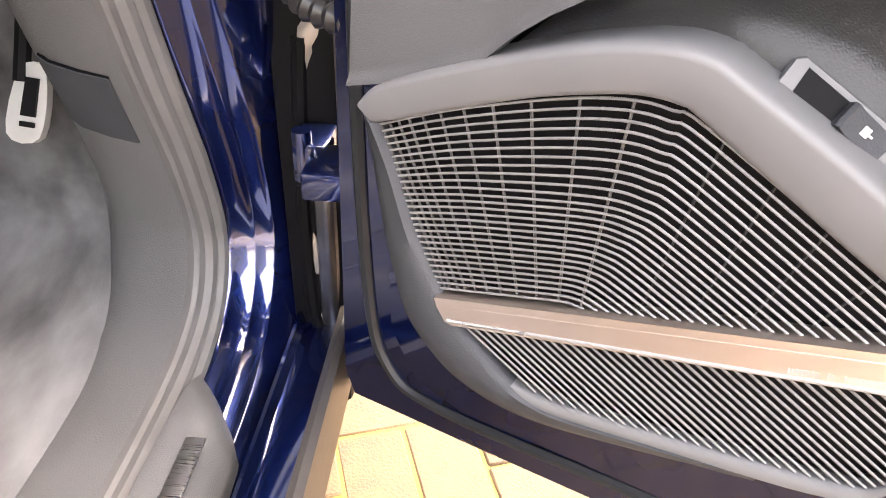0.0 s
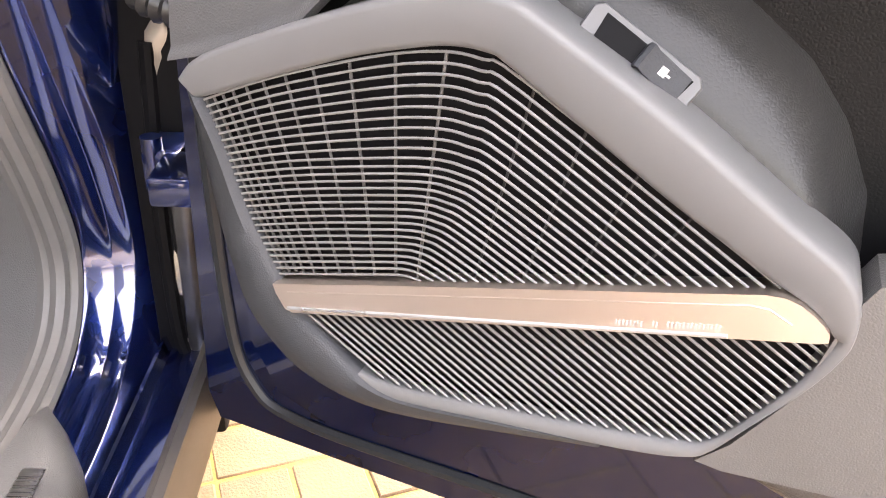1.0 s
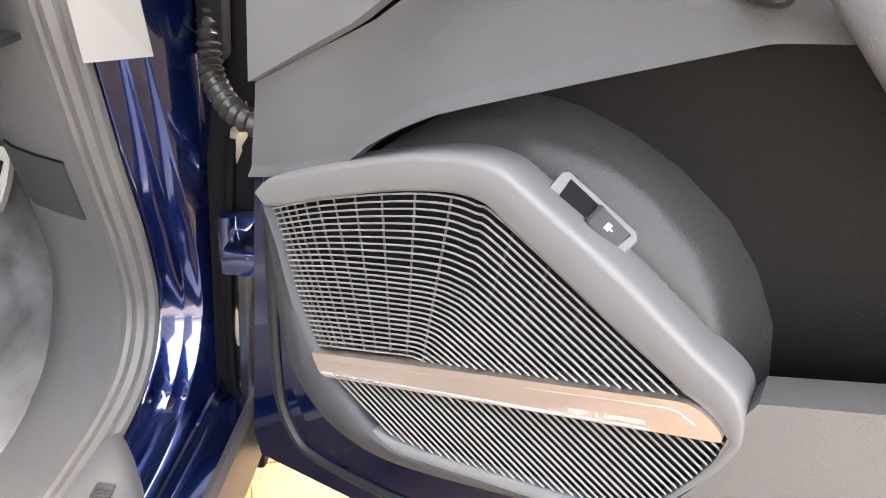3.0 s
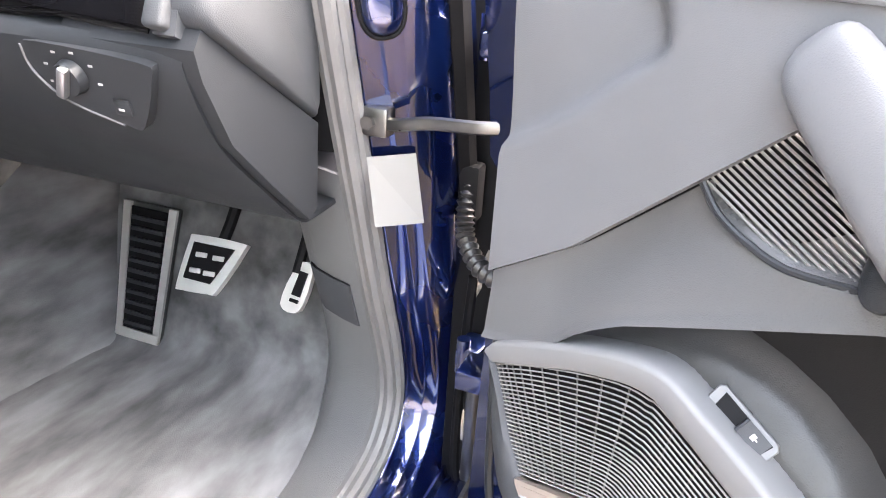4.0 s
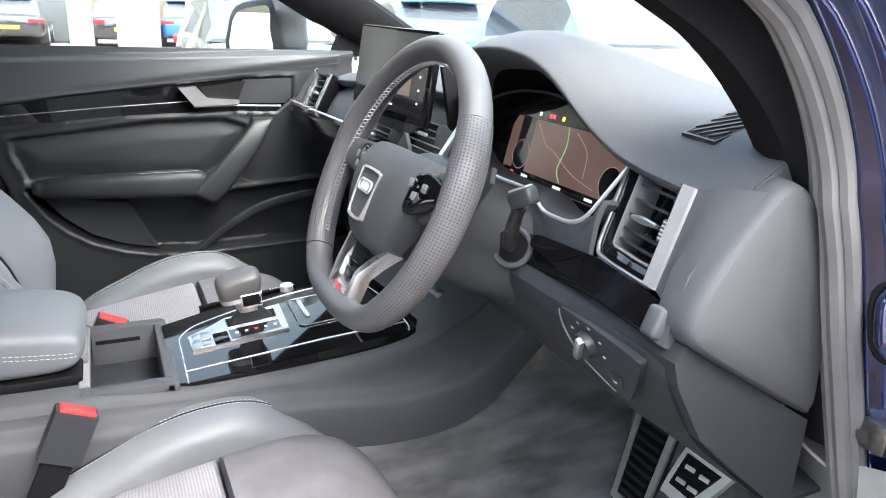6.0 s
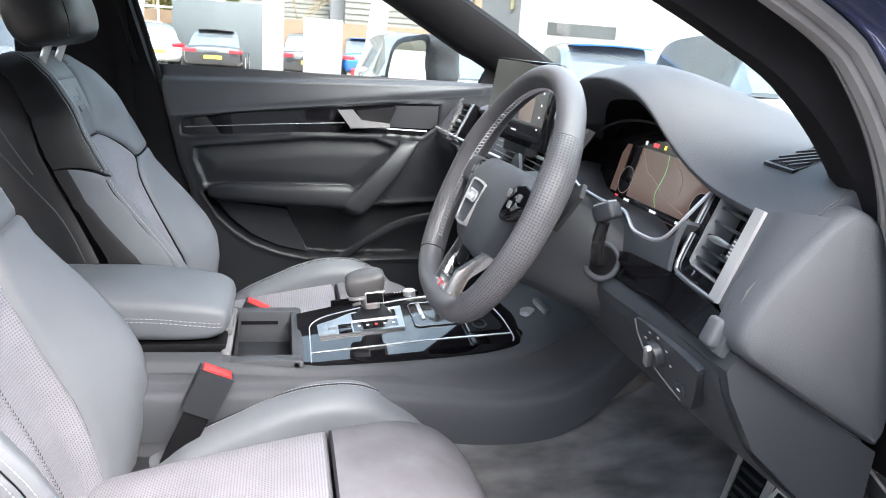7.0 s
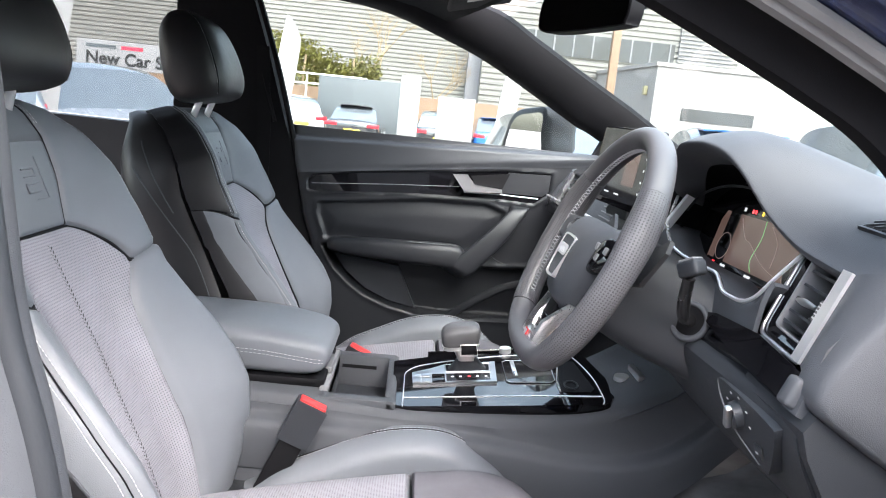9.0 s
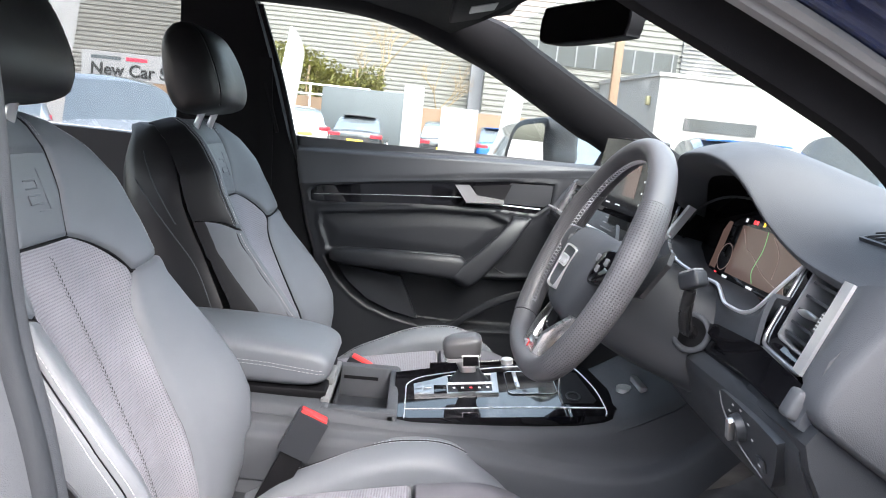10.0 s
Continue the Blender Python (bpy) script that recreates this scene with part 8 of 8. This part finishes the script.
def parked_car(x, y, turn, paint, words, height=1.45, rear=True, suv=False):
    """A parked car; local y is its nose."""
    m = Matrix.Translation((x, y, 0)) @ Matrix.Rotation(radians(turn), 4, "Z")
    c = thing("parked_car", m, words, "car", "parked cars")
    L, W, H = (4.5, 0.92, height)
    belt = H * 0.64
    ends = [(-L / 2, 0.82, 0.5, belt * 0.86), (-L / 2 + 0.12, 0.92, 0.32, belt * 0.97), (-L / 2 + 0.7, 0.98, 0.24, belt), (0, 1.0, 0.22, belt), (L / 2 - 1.2, 0.99, 0.22, belt * 0.95), (L / 2 - 0.4, 0.94, 0.26, belt * 0.82), (L / 2 - 0.08, 0.84, 0.34, belt * 0.74), (L / 2, 0.7, 0.44, belt * 0.62)]
    rings = []
    for yy, w, lo, hi in catmull(ends, 4):
        ww = W * w
        rings.append([m @ Vector(p) for p in ((-ww * 0.9, yy, lo), (-ww, yy, lo + 0.12), (-ww, yy, (lo + hi) / 2), (-ww * 0.97, yy, hi - 0.1), (-ww * 0.88, yy, hi - 0.01), (-ww * 0.4, yy, hi + 0.02), (ww * 0.4, yy, hi + 0.02), (ww * 0.88, yy, hi - 0.01), (ww * 0.97, yy, hi - 0.1), (ww, yy, (lo + hi) / 2), (ww, yy, lo + 0.12), (ww * 0.9, yy, lo))])
    part("body", loft(rings), paint, c)
    back = -L / 2 + (0.25 if suv else 0.55)
    cab = [(back, belt - 0.03, 0.82, 0.02), (back + (0.25 if suv else 0.7), H - 0.12, 0.72, 0.6), (back + 1.2, H, 0.7, 1.0), (0.1, H, 0.7, 1.0), (0.5, H - 0.1, 0.72, 0.7), (1.25, belt * 0.97, 0.8, 0.02)]
    rings = []
    for yy, top, w, _ in catmull(cab, 4):
        top = max(top, belt - 0.02)
        lo = belt - 0.06
        rings.append([m @ Vector(p) for p in ((-W * 0.9, yy, lo), (-W * (0.9 + (w - 0.9) * 0.9), yy, lo + (top - lo) * 0.9), (-W * w * 0.85, yy, top), (W * w * 0.85, yy, top), (W * (0.9 + (w - 0.9) * 0.9), yy, lo + (top - lo) * 0.9), (W * 0.9, yy, lo))])
    part("glasshouse", loft(rings), TINT, c)
    roof = [[m @ Vector((q * W * 0.6, yy, H + 0.012 - 0.02 * q * q - 0.05 * max(0, abs(yy + 0.5) - 0.4))) for q in (-1, -0.5, 0, 0.5, 1)] for yy in np.linspace(-1.1, 0.25, 7)]
    part("roof", sheet(roof, 0.02), paint, c)
    for sx in (-1, 1):
        for wy in (-L / 2 + 0.85, L / 2 - 0.9):
            t = part("wheel", cyl(m @ Vector((sx * 0.7, wy, 0.33)), m @ Vector((sx * 0.93, wy, 0.33)), 0.33, 20, None, 0.03), TYRE, c)
            part("rim", cyl(m @ Vector((sx * 0.925, wy, 0.33)), m @ Vector((sx * 0.94, wy, 0.33)), 0.22, 16), CHROME, t)
        part("tail_lamp", box((sx * 0.68 - 0.2, -L / 2 - 0.02, belt * 0.76), (sx * 0.68 + 0.2, -L / 2 + 0.1, belt * 0.9), 0.02, m), LAMPRED, c)
        part("headlamp", box((sx * 0.62 - 0.17, L / 2 - 0.22, belt * 0.62), (sx * 0.62 + 0.17, L / 2 - 0.02, belt * 0.76), 0.02, m), CHROME, c)
    part("plate", box((-0.26, -L / 2 - 0.03, belt * 0.55), (0.26, -L / 2 + 0.02, belt * 0.67), 0.005, m), PLATE, c)
    part("grille", box((-0.42, L / 2 - 0.06, 0.35), (0.42, L / 2 + 0.01, belt * 0.66), 0.03, m), CHROME if suv else TINT, c)
    return c


CARBLACK = material("black_car_paint", (0.02, 0.02, 0.022), 0.2, var=0.05, coat=1.0)
CARWHITE = material("white_car_paint", (0.6, 0.6, 0.6), 0.25, var=0.04, coat=1.0)
CARSILVER = material("silver_car_paint", (0.3, 0.31, 0.32), 0.25, 0.6, var=0.04, coat=1.0)
CARBLUE = material("blue_car_paint", (0.02, 0.12, 0.4), 0.2, 0.2, var=0.04, coat=1.0)
CARGREY = material("grey_car_paint", (0.12, 0.13, 0.14), 0.25, 0.4, var=0.04, coat=1.0)
parked_car(-25.5, -2.35, 90, CARBLACK, "black saloon seen from behind with red tail lamps", 1.36)
parked_car(-26.5, -5.1, 115, CARWHITE, "white hatchback parked beside a grey one", 1.5, suv=True)
parked_car(-30.0, -5.2, 115, CARGREY, "grey hatchback parked beside a white one", 1.5, suv=True)
parked_car(-25.0, 0.55, 90, CARBLACK, "black estate car behind the sign panel", 1.42, suv=True)
parked_car(-27.0, 2.6, 90, CARBLUE, "bright blue car behind the sign panel", 1.42)
parked_car(-9.5, 1.75, -90, CARSILVER, "silver car with a chrome grille facing the yard", 1.4, suv=True)
parked_car(-9.6, 4.3, 80, CARBLUE, "bright blue saloon in the row", 1.42)
parked_car(-6.2, 5.0, -100, CARWHITE, "white estate car in the row", 1.62, suv=True)
parked_car(-10.5, 6.8, 80, CARWHITE, "white hatchback in the row", 1.5, suv=True)
parked_car(-9.2, -4.6, 75, CARSILVER, "silver estate car below the banner", 1.42, suv=True)
parked_car(-10.8, -7.2, 75, CARGREY, "dark grey estate car below the banner", 1.42, suv=True)


# ---- paving blocks ----
def pavers():
    shape = box((0.002, 0.002, -0.03), (0.198, 0.098, 0.0), 0.003, None, 1)
    me = to_mesh("block", shape, BRICK)
    spots = []
    for i in range(-8, 10):
        for j in range(-8, 9):
            for k in (0, 1):
                if (i + j) % 2 == 0:
                    spots.append(Matrix.Translation((0.2 * i, 0.2 * j + 0.1 * k, 0)))
                else:
                    spots.append(Matrix.Translation((0.2 * i + 0.1 * (k + 1), 0.2 * j, 0)) @ Matrix.Rotation(radians(90), 4, "Z"))
    centre = Vector((1.0, 0.55, 0))
    places = sorted((PAVE_TURN @ s for s in spots), key=lambda q: (q @ Vector((0.1, 0.05, 0)) - centre).length)
    rng = random.Random(3)
    rest = bmesh.new()
    inv = WORLD[PAVEMENT].inverted()
    for n, q in enumerate(places):
        q = q @ Matrix.Translation((rng.uniform(-0.001, 0.001), rng.uniform(-0.001, 0.001), rng.uniform(-0.002, 0.001)))
        if n < 290:
            ob = new("paving_block", me)
            ob.parent = PAVEMENT
            ob.matrix_basis = inv @ q
        else:
            tmp = box((0.002, 0.002, -0.02), (0.198, 0.098, 0.0), 0, q)
            t = bpy.data.meshes.new("t")
            tmp.to_mesh(t)
            tmp.free()
            rest.from_mesh(t)
            bpy.data.meshes.remove(t)
    tagged(part("outer_blocks", rest, BRICK, PAVEMENT, smooth=False), kind="stuff")


pavers()


# unseen wall behind the open door, added to block low sky and fill reflections
solo("unseen_wall", box((5.2, -9, 0), (5.5, 9, 3.4), 0.02), WHITEWALL, "plain white wall added out of view to shape the light", "wall", kind="structure")
